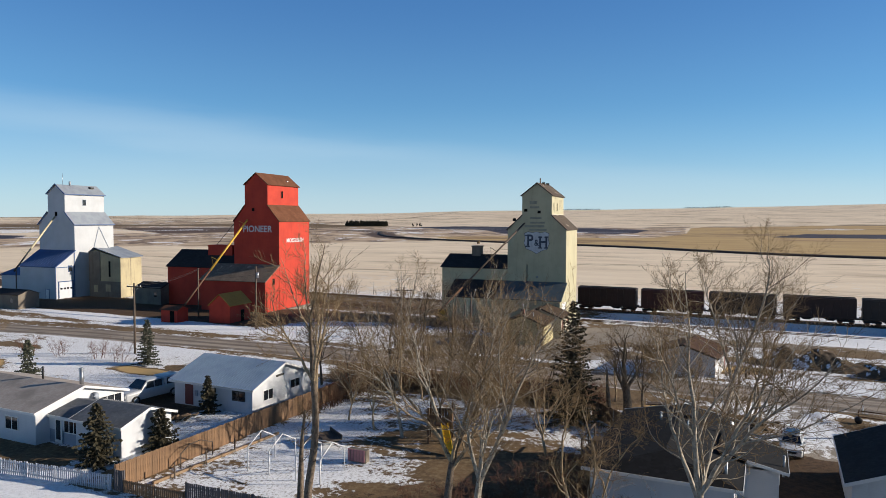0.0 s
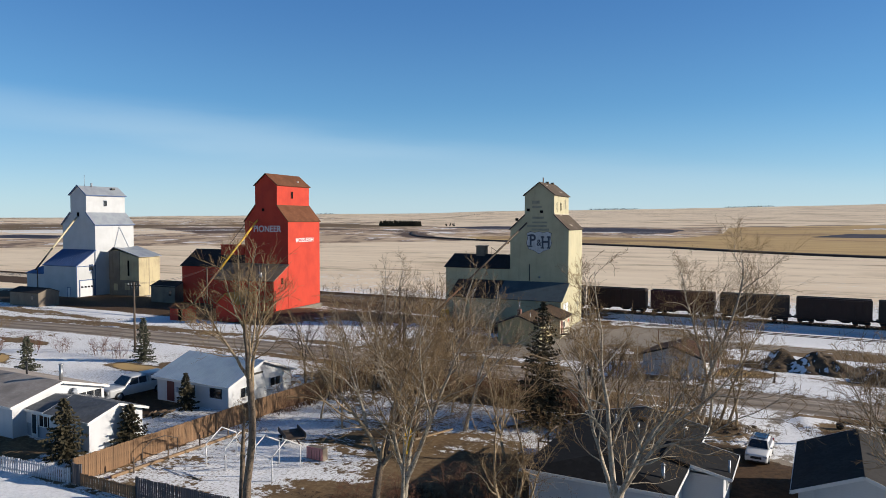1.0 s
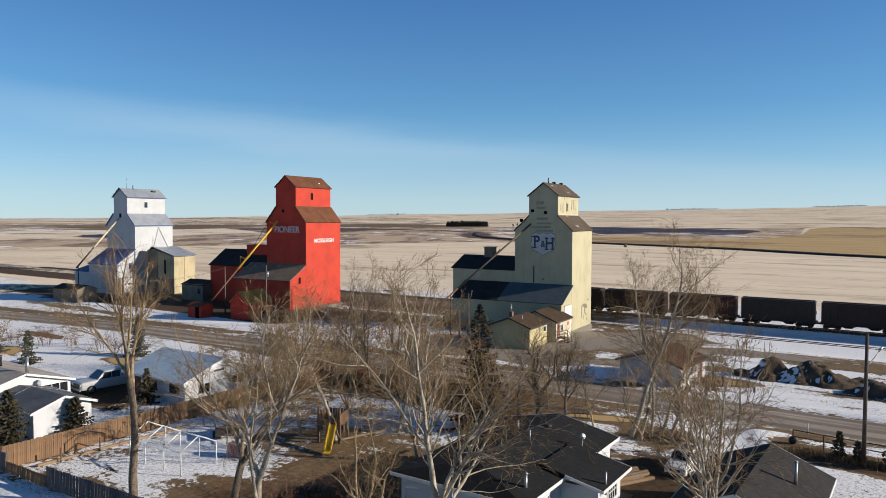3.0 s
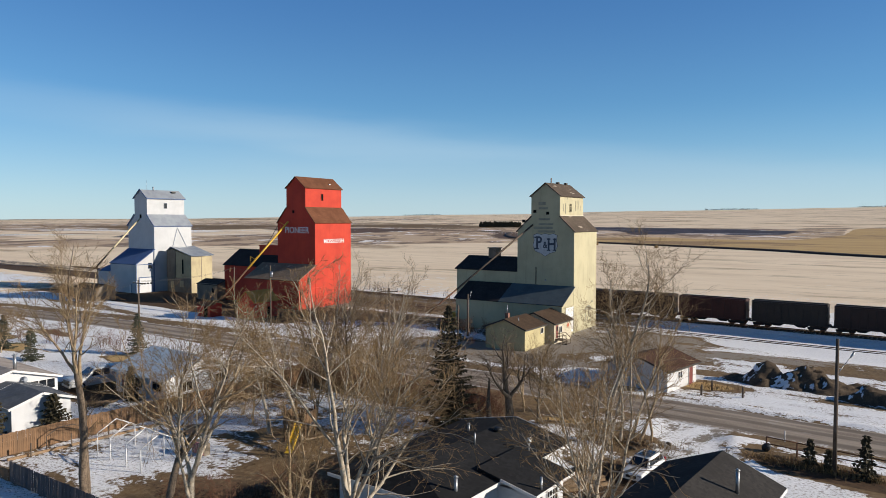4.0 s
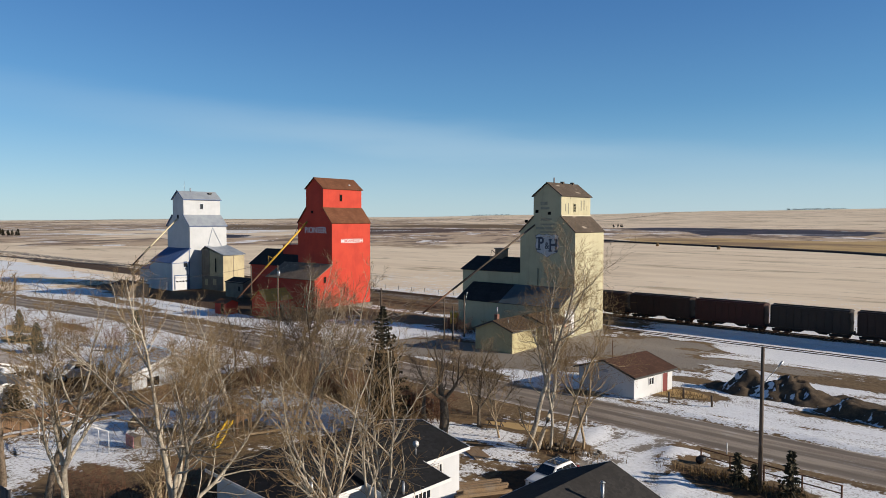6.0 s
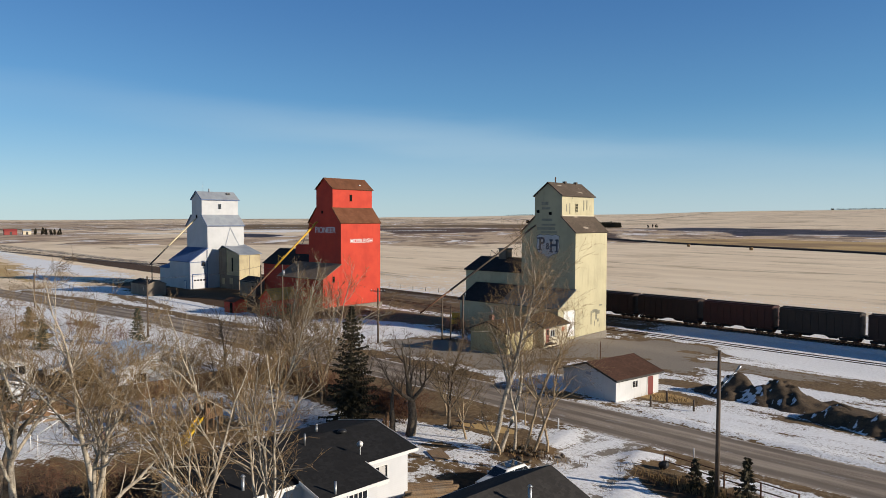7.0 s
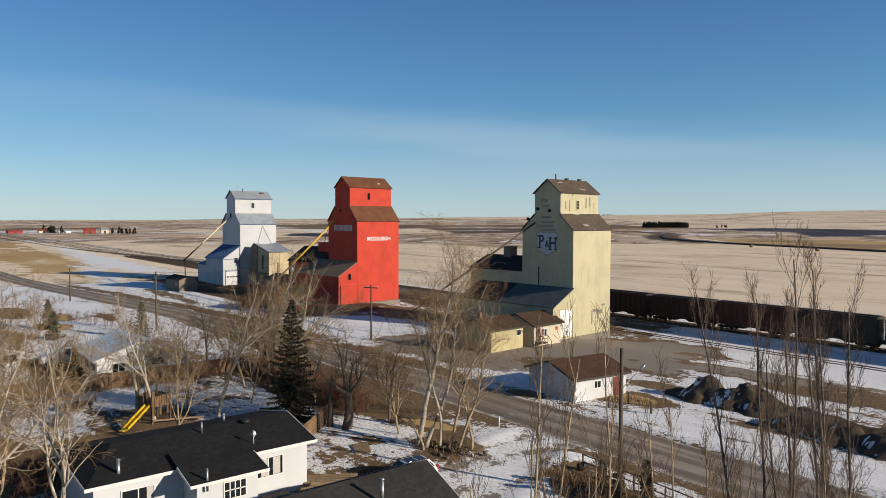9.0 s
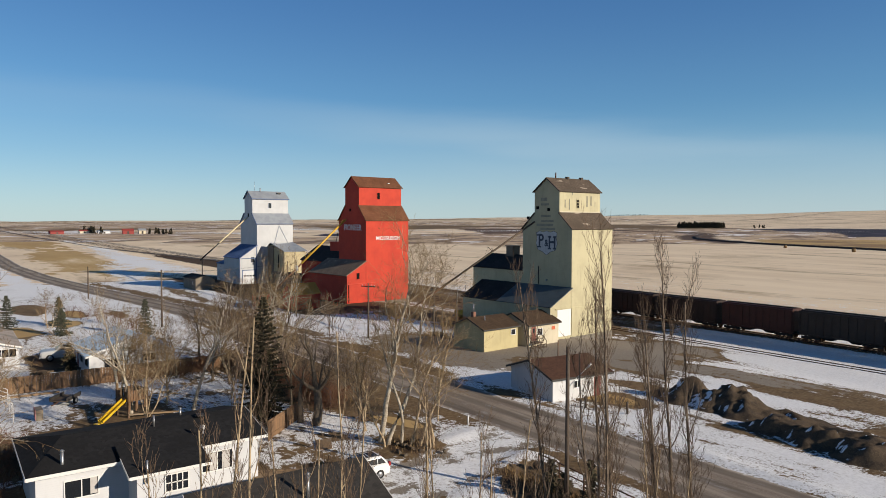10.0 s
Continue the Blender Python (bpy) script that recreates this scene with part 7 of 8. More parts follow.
def hull(bm, rows):
    """A car body skinned over cross-sections: each row is y, half width below, half width above, low z, waist z, top z, top half width."""
    rings = []
    for y, wb, ww, z0, zw, zt, wt in rows:
        rings.append([bm.verts.new(q) for q in ((-wb, y, z0), (-ww, y, zw), (-wt, y, zt), (wt, y, zt), (ww, y, zw), (wb, y, z0))])
    for a, c in zip(rings[:-1], rings[1:]):
        for i in range(6):
            j = (i + 1) % 6
            bm.faces.new((a[j], a[i], c[i], c[j]))
    bm.faces.new(rings[0])
    bm.faces.new(rings[-1][::-1])
    bmesh.ops.recalc_face_normals(bm, faces=list(bm.faces))
    bmesh.ops.bevel(bm, geom=list(bm.edges), offset=0.05, segments=2, affect="EDGES", profile=0.6)
    for f in bm.faces:
        f.smooth = True
    return bm


def suv():
    """A white mid-sized SUV; the front is at -y."""
    t = thing("white_suv", pose(2.1, 59.1, gz(2.1, 59.1) + 0.03, 0, 0, -3) @ Matrix.Scale(0.88, 4), "white sport utility vehicle parked on the driveway", "car")
    part("body", hull(bmesh.new(), [(-2.32, 0.72, 0.74, 0.34, 0.62, 0.74, 0.66), (-2.2, 0.86, 0.88, 0.26, 0.72, 0.86, 0.78), (-1.05, 0.92, 0.93, 0.24, 0.92, 1.06, 0.80), (-0.9, 0.92, 0.93, 0.24, 0.95, 1.08, 0.80), (1.9, 0.92, 0.93, 0.24, 0.98, 1.10, 0.80), (2.28, 0.84, 0.88, 0.30, 0.95, 1.06, 0.76)]), CAR_WHITE, t)
    part("cabin", hull(bmesh.new(), [(-1.15, 0.80, 0.80, 1.0, 1.04, 1.07, 0.77), (-0.35, 0.81, 0.74, 1.0, 1.5, 1.62, 0.62), (0.3, 0.82, 0.75, 1.0, 1.55, 1.70, 0.64), (1.6, 0.81, 0.73, 1.0, 1.52, 1.66, 0.62), (2.2, 0.79, 0.78, 1.0, 1.06, 1.10, 0.75)]), CAR_WHITE, t)
    bm = bmesh.new()
    quad(bm, (-0.76, -1.13, 1.10), (0.76, -1.13, 1.10), (0.62, -0.42, 1.585), (-0.62, -0.42, 1.585))
    for f in list(bm.faces):
        f.normal_flip() if f.normal.y > 0 else None
    bmesh.ops.translate(bm, verts=bm.verts, vec=(0, -0.035, 0.04))
    part("windscreen", bm, GLASS, t)
    for s in (-1, 1):
        bm = bmesh.new()
        for y0, y1, a, c in ((-0.75, 0.25, 0.35, 0.0), (0.33, 1.2, 0.0, 0.0), (1.28, 1.95, 0.0, 0.35)):
            quad(bm, (s * 0.845, y0, 1.12), (s * 0.845, y1, 1.12), (s * 0.765, y1 - c, 1.52), (s * 0.765, y0 + a, 1.52))
        part("side_windows", bm, GLASS, t)
        part("mirror", boxes((min(s * 0.9, s * 1.08), max(s * 0.9, s * 1.08), -0.85, -0.72, 1.08, 1.22)), CAR_WHITE, t)
        part("headlight", boxes((min(s * 0.5, s * 0.84), max(s * 0.5, s * 0.84), -2.315, -2.1, 0.66, 0.80)), LAMP_GLASS, t)
        part("tail_light", boxes((min(s * 0.72, s * 0.9), max(s * 0.72, s * 0.9), 2.15, 2.33, 0.85, 1.15)), RED_LAMP, t)
        part("roof_rail", bar(bmesh.new(), (s * 0.6, -0.2, 1.74), (s * 0.6, 1.6, 1.72), 0.05, 0.05), BLACK_PLASTIC, t)
        for y in (-1.42, 1.38):
            wheel(t, s * 0.84, y)
    part("sunroof", boxes((-0.45, 0.45, -0.1, 0.6, 1.70, 1.725)), GLASS, t)
    part("rear_sunroof", boxes((-0.45, 0.45, 0.75, 1.4, 1.69, 1.715)), GLASS, t)
    part("grille", boxes((-0.42, 0.42, -2.345, -2.2, 0.52, 0.72)), BLACK_PLASTIC, t)
    part("number_plate", boxes((-0.26, 0.26, -2.36, -2.30, 0.38, 0.5)), PIPE_WHITE, t)
    part("bumper", boxes((-0.7, 0.7, -2.34, -2.2, 0.24, 0.36)), BLACK_PLASTIC, t)


suv()


def pickup():
    """A pale pickup truck with a box cap; the front is at -y."""
    t = thing("pickup_truck", pose(-55.3, 49.4, gz(-55, 50) + 0.05, 0, 0, -6) @ Matrix.Scale(1.12, 4), "white pickup truck with a covered box, paint darkened as if shaded", "truck")
    part("body", hull(bmesh.new(), [(-2.9, 0.8, 0.84, 0.45, 0.9, 1.02, 0.76), (-2.75, 0.96, 0.98, 0.42, 0.98, 1.12, 0.86), (-1.4, 0.98, 1.0, 0.40, 1.08, 1.22, 0.88), (-1.2, 0.98, 1.0, 0.40, 1.1, 1.24, 0.88), (2.9, 0.98, 1.0, 0.42, 1.12, 1.25, 0.9)]), TRUCK_WHITE, t)
    part("cab", hull(bmesh.new(), [(-1.35, 0.88, 0.88, 1.16, 1.2, 1.24, 0.84), (-0.6, 0.88, 0.8, 1.16, 1.75, 1.88, 0.68), (0.7, 0.88, 0.82, 1.16, 1.78, 1.9, 0.7), (0.95, 0.88, 0.84, 1.16, 1.4, 1.5, 0.8)]), TRUCK_WHITE, t)
    part("box_cap", hull(bmesh.new(), [(1.0, 0.9, 0.86, 1.2, 1.75, 1.9, 0.72), (2.85, 0.9, 0.86, 1.2, 1.75, 1.9, 0.72)]), TRUCK_WHITE, t)
    bm = bmesh.new()
    quad(bm, (-0.84, -1.42, 1.27), (0.84, -1.42, 1.27), (0.69, -0.70, 1.88), (-0.69, -0.70, 1.88))
    part("windscreen", bm, GLASS, t)
    for s in (-1, 1):
        bm = bmesh.new()
        for y0, y1, a in ((-0.95, -0.1, 0.3), (0.0, 0.72, 0.0), (1.2, 2.65, 0.05)):
            quad(bm, (s * 0.925, y0, 1.24), (s * 0.925, y1, 1.24), (s * 0.855, y1, 1.80), (s * 0.855, y0 + a, 1.80))
        part("side_windows", bm, GLASS, t)
        part("headlight", boxes((min(s * 0.55, s * 0.9), max(s * 0.55, s * 0.9), -2.92, -2.75, 0.78, 0.98)), LAMP_GLASS, t)
        for y in (-1.95, 1.85):
            wheel(t, s * 0.92, y, 0.40, 0.26)
    part("grille", boxes((-0.6, 0.6, -2.96, -2.8, 0.6, 1.0)), BLACK_PLASTIC, t)
    part("bumper", boxes((-0.95, 0.95, -3.0, -2.85, 0.4, 0.58)), STEEL, t)


pickup()
# snow-dusted junk by the elevators
ld = thing("yellow_tractor", pose(-49.6, 106.5, gz(-49.6, 106.5), 0, 0, 35), "old yellow tractor parked in brush by the elevator", "tractor")
part("body", boxes((-0.5, 0.5, -1.5, 0.6, 0.9, 1.6)), YELLOW_STEEL, ld)
part("cab", boxes((-0.7, 0.7, 0.5, 1.7, 0.9, 2.5)), YELLOW_STEEL, ld)
for s in (-1, 1):
    wheel(ld, s * 0.85, 1.2, 0.75, 0.4)
    wheel(ld, s * 0.7, -1.2, 0.42, 0.25)
rc_ = thing("red_cart", pose(-83.5, 101.0, gz(-83, 101)), "small red steel cart beside the elevator", "cart")
for a, c in (((-0.8, 0, 0.3), (0.8, 0, 0.3)), ((-0.8, 0, 1.4), (0.8, 0, 1.4)), ((-0.8, 0, 0.2), (-0.8, 0, 1.4)), ((0.8, 0, 0.2), (0.8, 0, 1.4))):
    part("bar", bar(bmesh.new(), a, c, 0.1, 0.1), SIGN_RED, rc_)


# heaps of soil and gravel
def heap_field():
    xs, ys = np.arange(-4.0, 34.0, 0.28), np.arange(88.5, 104.0, 0.28)
    tops = ((2.2, 96.2, 2.3, 2.2, 2.1), (6.6, 97.4, 2.7, 2.3, 2.4), (4.4, 95.6, 2.2, 1.8, 1.4), (8.8, 96.0, 2.4, 2.0, 1.5), (13.4, 93.4, 3.0, 1.8, 1.5), (16.4, 92.2, 2.4, 1.7, 1.6), (20.0, 92.5, 2.6, 2.0, 1.6), (11.0, 97.5, 4.0, 2.0, 0.7), (17.5, 96.0, 5.0, 2.2, 0.7), (24.5, 93.5, 4.0, 2.4, 1.5), (-0.8, 96.0, 1.8, 1.6, 0.6), (29.0, 95.0, 3.0, 2.5, 1.2))

    def h(x, y):
        z = np.zeros_like(x)
        x = x + 1.6 * (fbm(x, y, 2.6, 97, 3) - 0.5)
        y = y + 1.6 * (fbm(x, y, 2.9, 98, 3) - 0.5)
        for cx, cy, rx, ry, hh in tops:
            z = np.maximum(z, 0.9 * hh * smoothstep(1.35, 0.1, np.sqrt(((x - cx) / (1.15 * rx)) ** 2 + ((y - cy) / (1.15 * ry)) ** 2)))
        rough = (fbm(x, y, 1.2, 91, 4) - 0.5) * 1.5
        return ground_z(x, y) - 0.12 + z * (1 + 0.25 * rough) + rough * np.clip(z, 0, 0.8)

    def snow(x, y):
        e = 0.15
        gy = (h(x, y + e) - h(x, y - e)) / (2 * e)
        gx_ = (h(x + e, y) - h(x - e, y)) / (2 * e)
        z = h(x, y)
        s = -0.06 + 0.75 * (fbm(x, y, 2.4, 95, 3) - 0.35) + 0.28 * np.clip(gy, -1, 1) - 0.45 * np.clip(-gx_, -1, 1)
        s = np.where(z < 0.15, 0.25 + 1.1 * (fbm(x, y, 3.5, 96, 3) - 0.4), s)
        return s, s * 0, s * 0

    me = grid_mesh("soil_heaps", xs, ys, h, {"lane": snow}, PILE)
    tagged(new("soil_heaps", me), "dark heaps of soil and gravel with snow patches", "soil heap", kind="stuff")


heap_field()


# dry grass and weeds along edges, as joined blades
def grass_patch(name, spots, n, h, material, label, seed):
    rng = np.random.default_rng(seed)
    sp = np.array(spots)[rng.integers(len(spots), size=n)]
    x, y = sp[:, 0] + rng.normal(0, 0.5, n) * sp[:, 2], sp[:, 1] + rng.normal(0, 0.5, n) * sp[:, 3]
    z, hh, a = ground_z(x, y), h * rng.uniform(0.5, 1.2, n), rng.uniform(0, 6.28, n)
    dx, dy = np.cos(a) * 0.03, np.sin(a) * 0.03
    tip = np.stack([x + rng.normal(0, 0.35, n) * hh, y + rng.normal(0, 0.35, n) * hh, z + hh], -1)
    V = np.stack([np.stack([x - dx, y - dy, z - 0.05], -1), np.stack([x + dx, y + dy, z - 0.05], -1), tip], 1).reshape(-1, 3).tolist()
    F = [(3 * j, 3 * j + 1, 3 * j + 2) for j in range(n)]
    me = bpy.data.meshes.new(name)
    me.from_pydata(V, [], F)
    me.materials.append(material)
    tagged(new(name, me), label, "grass", kind="stuff")


grass_patch("dry_grass", [(11.5, 68.2, 4.5, 1.2), (12.3, 68.2, 0.7, 0.5), (14.6, 68.2, 1.4, 0.6), (-1.8, 89.5, 3.2, 2.2), (9.0, 68.2, 3.0, 1.0), (-20.5, 67.8, 7, 1.2), (-1.5, 65.8, 3.6, 1.6)], 2600, 0.45, GRASS_DRY, "tufts of tall dry grass standing through snow", 301)
grass_patch("dry_weeds", [(-28, 67.8, 9, 1.2), (-36, 66, 5, 2.0), (-37.8, 57, 0.8, 6), (-44, 104.5, 7, 2), (-10, 44, 2.5, 4), (-14, 40, 4, 2)], 3200, 0.7, HEDGE_DRY, "brown dead weeds along the fences", 302)

# the far farmstead with red barns
def barn(x, y, L, W, h, wall, roof, label):
    t = thing("far_barn", pose(x, y, gz(x, y), 0, 0, random.uniform(-15, 15)) @ Matrix.Scale(0.72, 4), label, "barn", "buildings of the far farm")
    gable_house(t, -W / 2, W / 2, -L / 2, L / 2, -1.0, h, h * 1.5, wall, roof, "y", 0.5, 0.3, fascia=False)
    part("door", boxes((W / 2, W / 2 + 0.1, -1.5, 1.5, 0, h * 0.8)), DARK_TRIM, t)


FAR_RED = plain("far_red_roof", (0.24, 0.04, 0.035), 0.7)
for x, y, L, W, h, wl_, rf, lab in ((-930, 150, 22, 9, 4, FAR_RED, FAR_RED, "long low red-roofed barn of a far farm"), (-960, 185, 16, 9, 4, OFFICE_WHITE, FAR_RED, "small pale farmhouse with a red roof"), (-900, 226, 18, 10, 6, FAR_RED, FAR_RED, "tall red barn of a far farm"), (-905, 244, 12, 9, 6, OFFICE_WHITE, GREY_METAL, "pale shed beside the red barn"), (-940, 205, 20, 9, 4, HOUSE_WHITE, GREY_METAL, "long white shed of a far farm")):
    barn(x, y, L, W, h, wl_, rf, lab)
for x, y in ((-205, 505), (-150, 480)):
    single("hay_bale", tube(bmesh.new(), (-1.0, 0, 1.0), (1.0, 0, 1.0), 1.1, 1.1, 12), GRASS_DRY, pose(x, y, gz(x, y), 0, 0, 30), "round bale in the far field", "bale", "bales in the field")


# a low utility trailer left in the yard
tl = thing("utility_trailer", pose(-31.7, 45.9, gz(-31.7, 45.9), 0, 0, 55), "dark low utility trailer standing in the yard", "trailer")
part("bed", boxes((-0.8, 0.8, -1.3, 1.3, 0.45, 0.53)), POLE_WOOD, tl)
for s in (-1, 1):
    part("side_board", boxes((s * 0.8 - 0.03, s * 0.8 + 0.03, -1.3, 1.3, 0.53, 0.85)), DARK_TRIM, tl)
    wheel(tl, s * 0.95, 0.0, 0.3, 0.18)
part("tongue", bar(bmesh.new(), (0, -1.3, 0.45), (0, -2.4, 0.4), 0.08, 0.08), RUST, tl)
# ---- trees ----
class Twigs:
    """Collects tapered rods as plain lists and turns them into one mesh."""

    def __init__(self):
        self.v, self.f, self.nv = [], [], 0

    def rod(self, pts, radii, sides):
        P = np.array(pts, dtype=float)
        n = len(P)
        D = np.empty_like(P)
        D[1:-1], D[0], D[-1] = P[2:] - P[:-2], P[1] - P[0], P[-1] - P[-2]
        D /= np.sqrt((D * D).sum(1))[:, None] + 1e-9
        ref = np.where((np.abs(D[:, 2]) > 0.9)[:, None], (0.3, 0.9, 0.2), (0.0, 0.0, 1.0))
        U = np.stack([D[:, 1] * ref[:, 2] - D[:, 2] * ref[:, 1], D[:, 2] * ref[:, 0] - D[:, 0] * ref[:, 2], D[:, 0] * ref[:, 1] - D[:, 1] * ref[:, 0]], 1)
        U /= np.sqrt((U * U).sum(1))[:, None] + 1e-9
        W = np.stack([D[:, 1] * U[:, 2] - D[:, 2] * U[:, 1], D[:, 2] * U[:, 0] - D[:, 0] * U[:, 2], D[:, 0] * U[:, 1] - D[:, 1] * U[:, 0]], 1)
        R = np.array(radii)[:, None, None]
        ang = np.arange(sides) * 2 * math.pi / sides
        ring = P[:, None, :] + R * (np.cos(ang)[None, :, None] * U[:, None, :] + np.sin(ang)[None, :, None] * W[:, None, :])
        self.v.append(ring.reshape(-1, 3))
        k = np.arange(sides)
        k2 = (k + 1) % sides
        a = self.nv + np.arange(n - 1)[:, None] * sides
        self.f.append(np.stack([a + k, a + k2, a + sides + k2, a + sides + k], -1).reshape(-1, 4))
        self.nv += n * sides

    def mesh(self, name, material):
        me = bpy.data.meshes.new(name)
        me.from_pydata(np.concatenate(self.v).tolist(), [], np.concatenate(self.f).tolist())
        me.materials.append(material)
        me.shade_smooth()
        return me


def norm(v):
    return v / (math.sqrt(v[0] * v[0] + v[1] * v[1] + v[2] * v[2]) + 1e-9)


def cross3(a, b):
    return np.array((a[1] * b[2] - a[2] * b[1], a[2] * b[0] - a[0] * b[2], a[0] * b[1] - a[1] * b[0]))


def bare_tree(m, seed, height, trunk_r, stems, lean, bark_mat, twig_mat, label, first=0.28, spread_a=38, density=1.0, group="", crooked=0.10, up=0.35, limbs=13, category="tree", twig_len=1.0, fine=1.0, reach=1.0, trunk_mat=None, splay=0.16, gap=1.0):
    """A leafless tree: stems that taper and fork, limbs, branches and fine twigs."""
    rng = np.random.default_rng(seed)
    trunk_mat = trunk_mat or bark_mat
    t = thing("bare_tree", m, label, category, group)
    twigs, branches = Twigs(), Twigs()

    def grow(p, d, length, r, level, out, segs, sides, wob):
        pts, rad = [p], [r]
        step = length / segs
        for i in range(segs):
            d = norm(d + rng.normal(0, wob, 3) + np.array([0, 0, up * (0.10 if level else 0.05)]))
            p = p + d * step
            pts.append(p)
            rad.append(max(0.006 * fine, r * (1 - (i + 1) / segs * (0.80 if level < 3 else 0.6))))
        out.rod(pts, rad, sides)
        return pts, rad

    def kids(pts, rad, length, level, n, a0, a1):
        for j in range(n):
            f = a0 + (a1 - a0) * (j + rng.uniform(0.1, 0.9)) / n
            i = min(int(f * (len(pts) - 1)), len(pts) - 2)
            g = f * (len(pts) - 1) - i
            p = pts[i] * (1 - g) + pts[i + 1] * g
            r = (rad[i] * (1 - g) + rad[i + 1] * g)
            d = norm(pts[i + 1] - pts[i])
            side = norm(cross3(d, rng.normal(0, 1, 3)))
            a = radians(rng.uniform(spread_a * 0.65, spread_a * 1.3))
            nd = norm(d * math.cos(a) + side * math.sin(a))
            if level == 1:
                ln = length * rng.uniform(0.28, 0.55) * (1.15 - 0.6 * f) * reach
                q, qr = grow(p, nd, ln, min(r * 0.6, (0.022 + ln * 0.0135) * fine), 1, branches, 9, 5, crooked * 1.5)
                kids(q, qr, ln, 2, max(3, int(7.5 * density)), 0.2, 0.99)
            elif level == 2:
                ln = length * rng.uniform(0.3, 0.55)
                q, qr = grow(p, nd, ln, min(r * 0.6, (0.008 + ln * 0.010) * fine), 2, twigs, 5, 4, crooked * 1.7)
                kids(q, qr, ln, 3, max(2, int(5 * density)), 0.2, 1.0)
            elif level == 3:
                ln = max(0.3, length * rng.uniform(0.35, 0.65)) * twig_len
                q, qr = grow(p, nd, ln, min(r * 0.7, 0.0115 * fine), 3, twigs, 3, 3, crooked * 1.9)
                kids(q, qr, ln, 4, max(1, int(3.4 * density)), 0.25, 1.0)
            else:
                ln = max(0.22, length * rng.uniform(0.4, 0.7)) * twig_len
                grow(p, nd, ln, min(r * 0.8, 0.0075 * fine), 4, twigs, 2, 3, crooked * 1.5)

    for s in range(stems):
        az = 2 * math.pi * (s + rng.uniform(0, 0.4)) / max(stems, 1)
        off = 0.0 if stems == 1 else rng.uniform(0.25, 0.5) * (1 + 0.25 * stems) * 0.6 * gap
        base = np.array([math.cos(az) * off, math.sin(az) * off, -0.3])
        d = norm(np.array([math.cos(az) * splay * (stems > 1) + lean[0] + rng.normal(0, 0.03), math.sin(az) * splay * (stems > 1) + lean[1] + rng.normal(0, 0.03), 1.0]))
        hh = height * rng.uniform(0.82, 1.0) if stems > 1 else height
        tr = Twigs()
        pts, rad = grow(base, d, hh, 1.1 * trunk_r * rng.uniform(0.78, 1.0), 0, tr, 16, 9, crooked * 0.75)
        part("trunk", tr.mesh("trunk", trunk_mat), None, t)
        kids(pts, rad, hh, 1, max(4, int(limbs / (1 + 0.35 * (stems - 1)))), first, 0.99)
    part("branch_crown", branches.mesh("branch_crown", bark_mat), None, t, kind="stuff")
    part("twig_crown", twigs.mesh("twig_crown", twig_mat), None, t, "fine leafless twigs", "stuff")
    return t


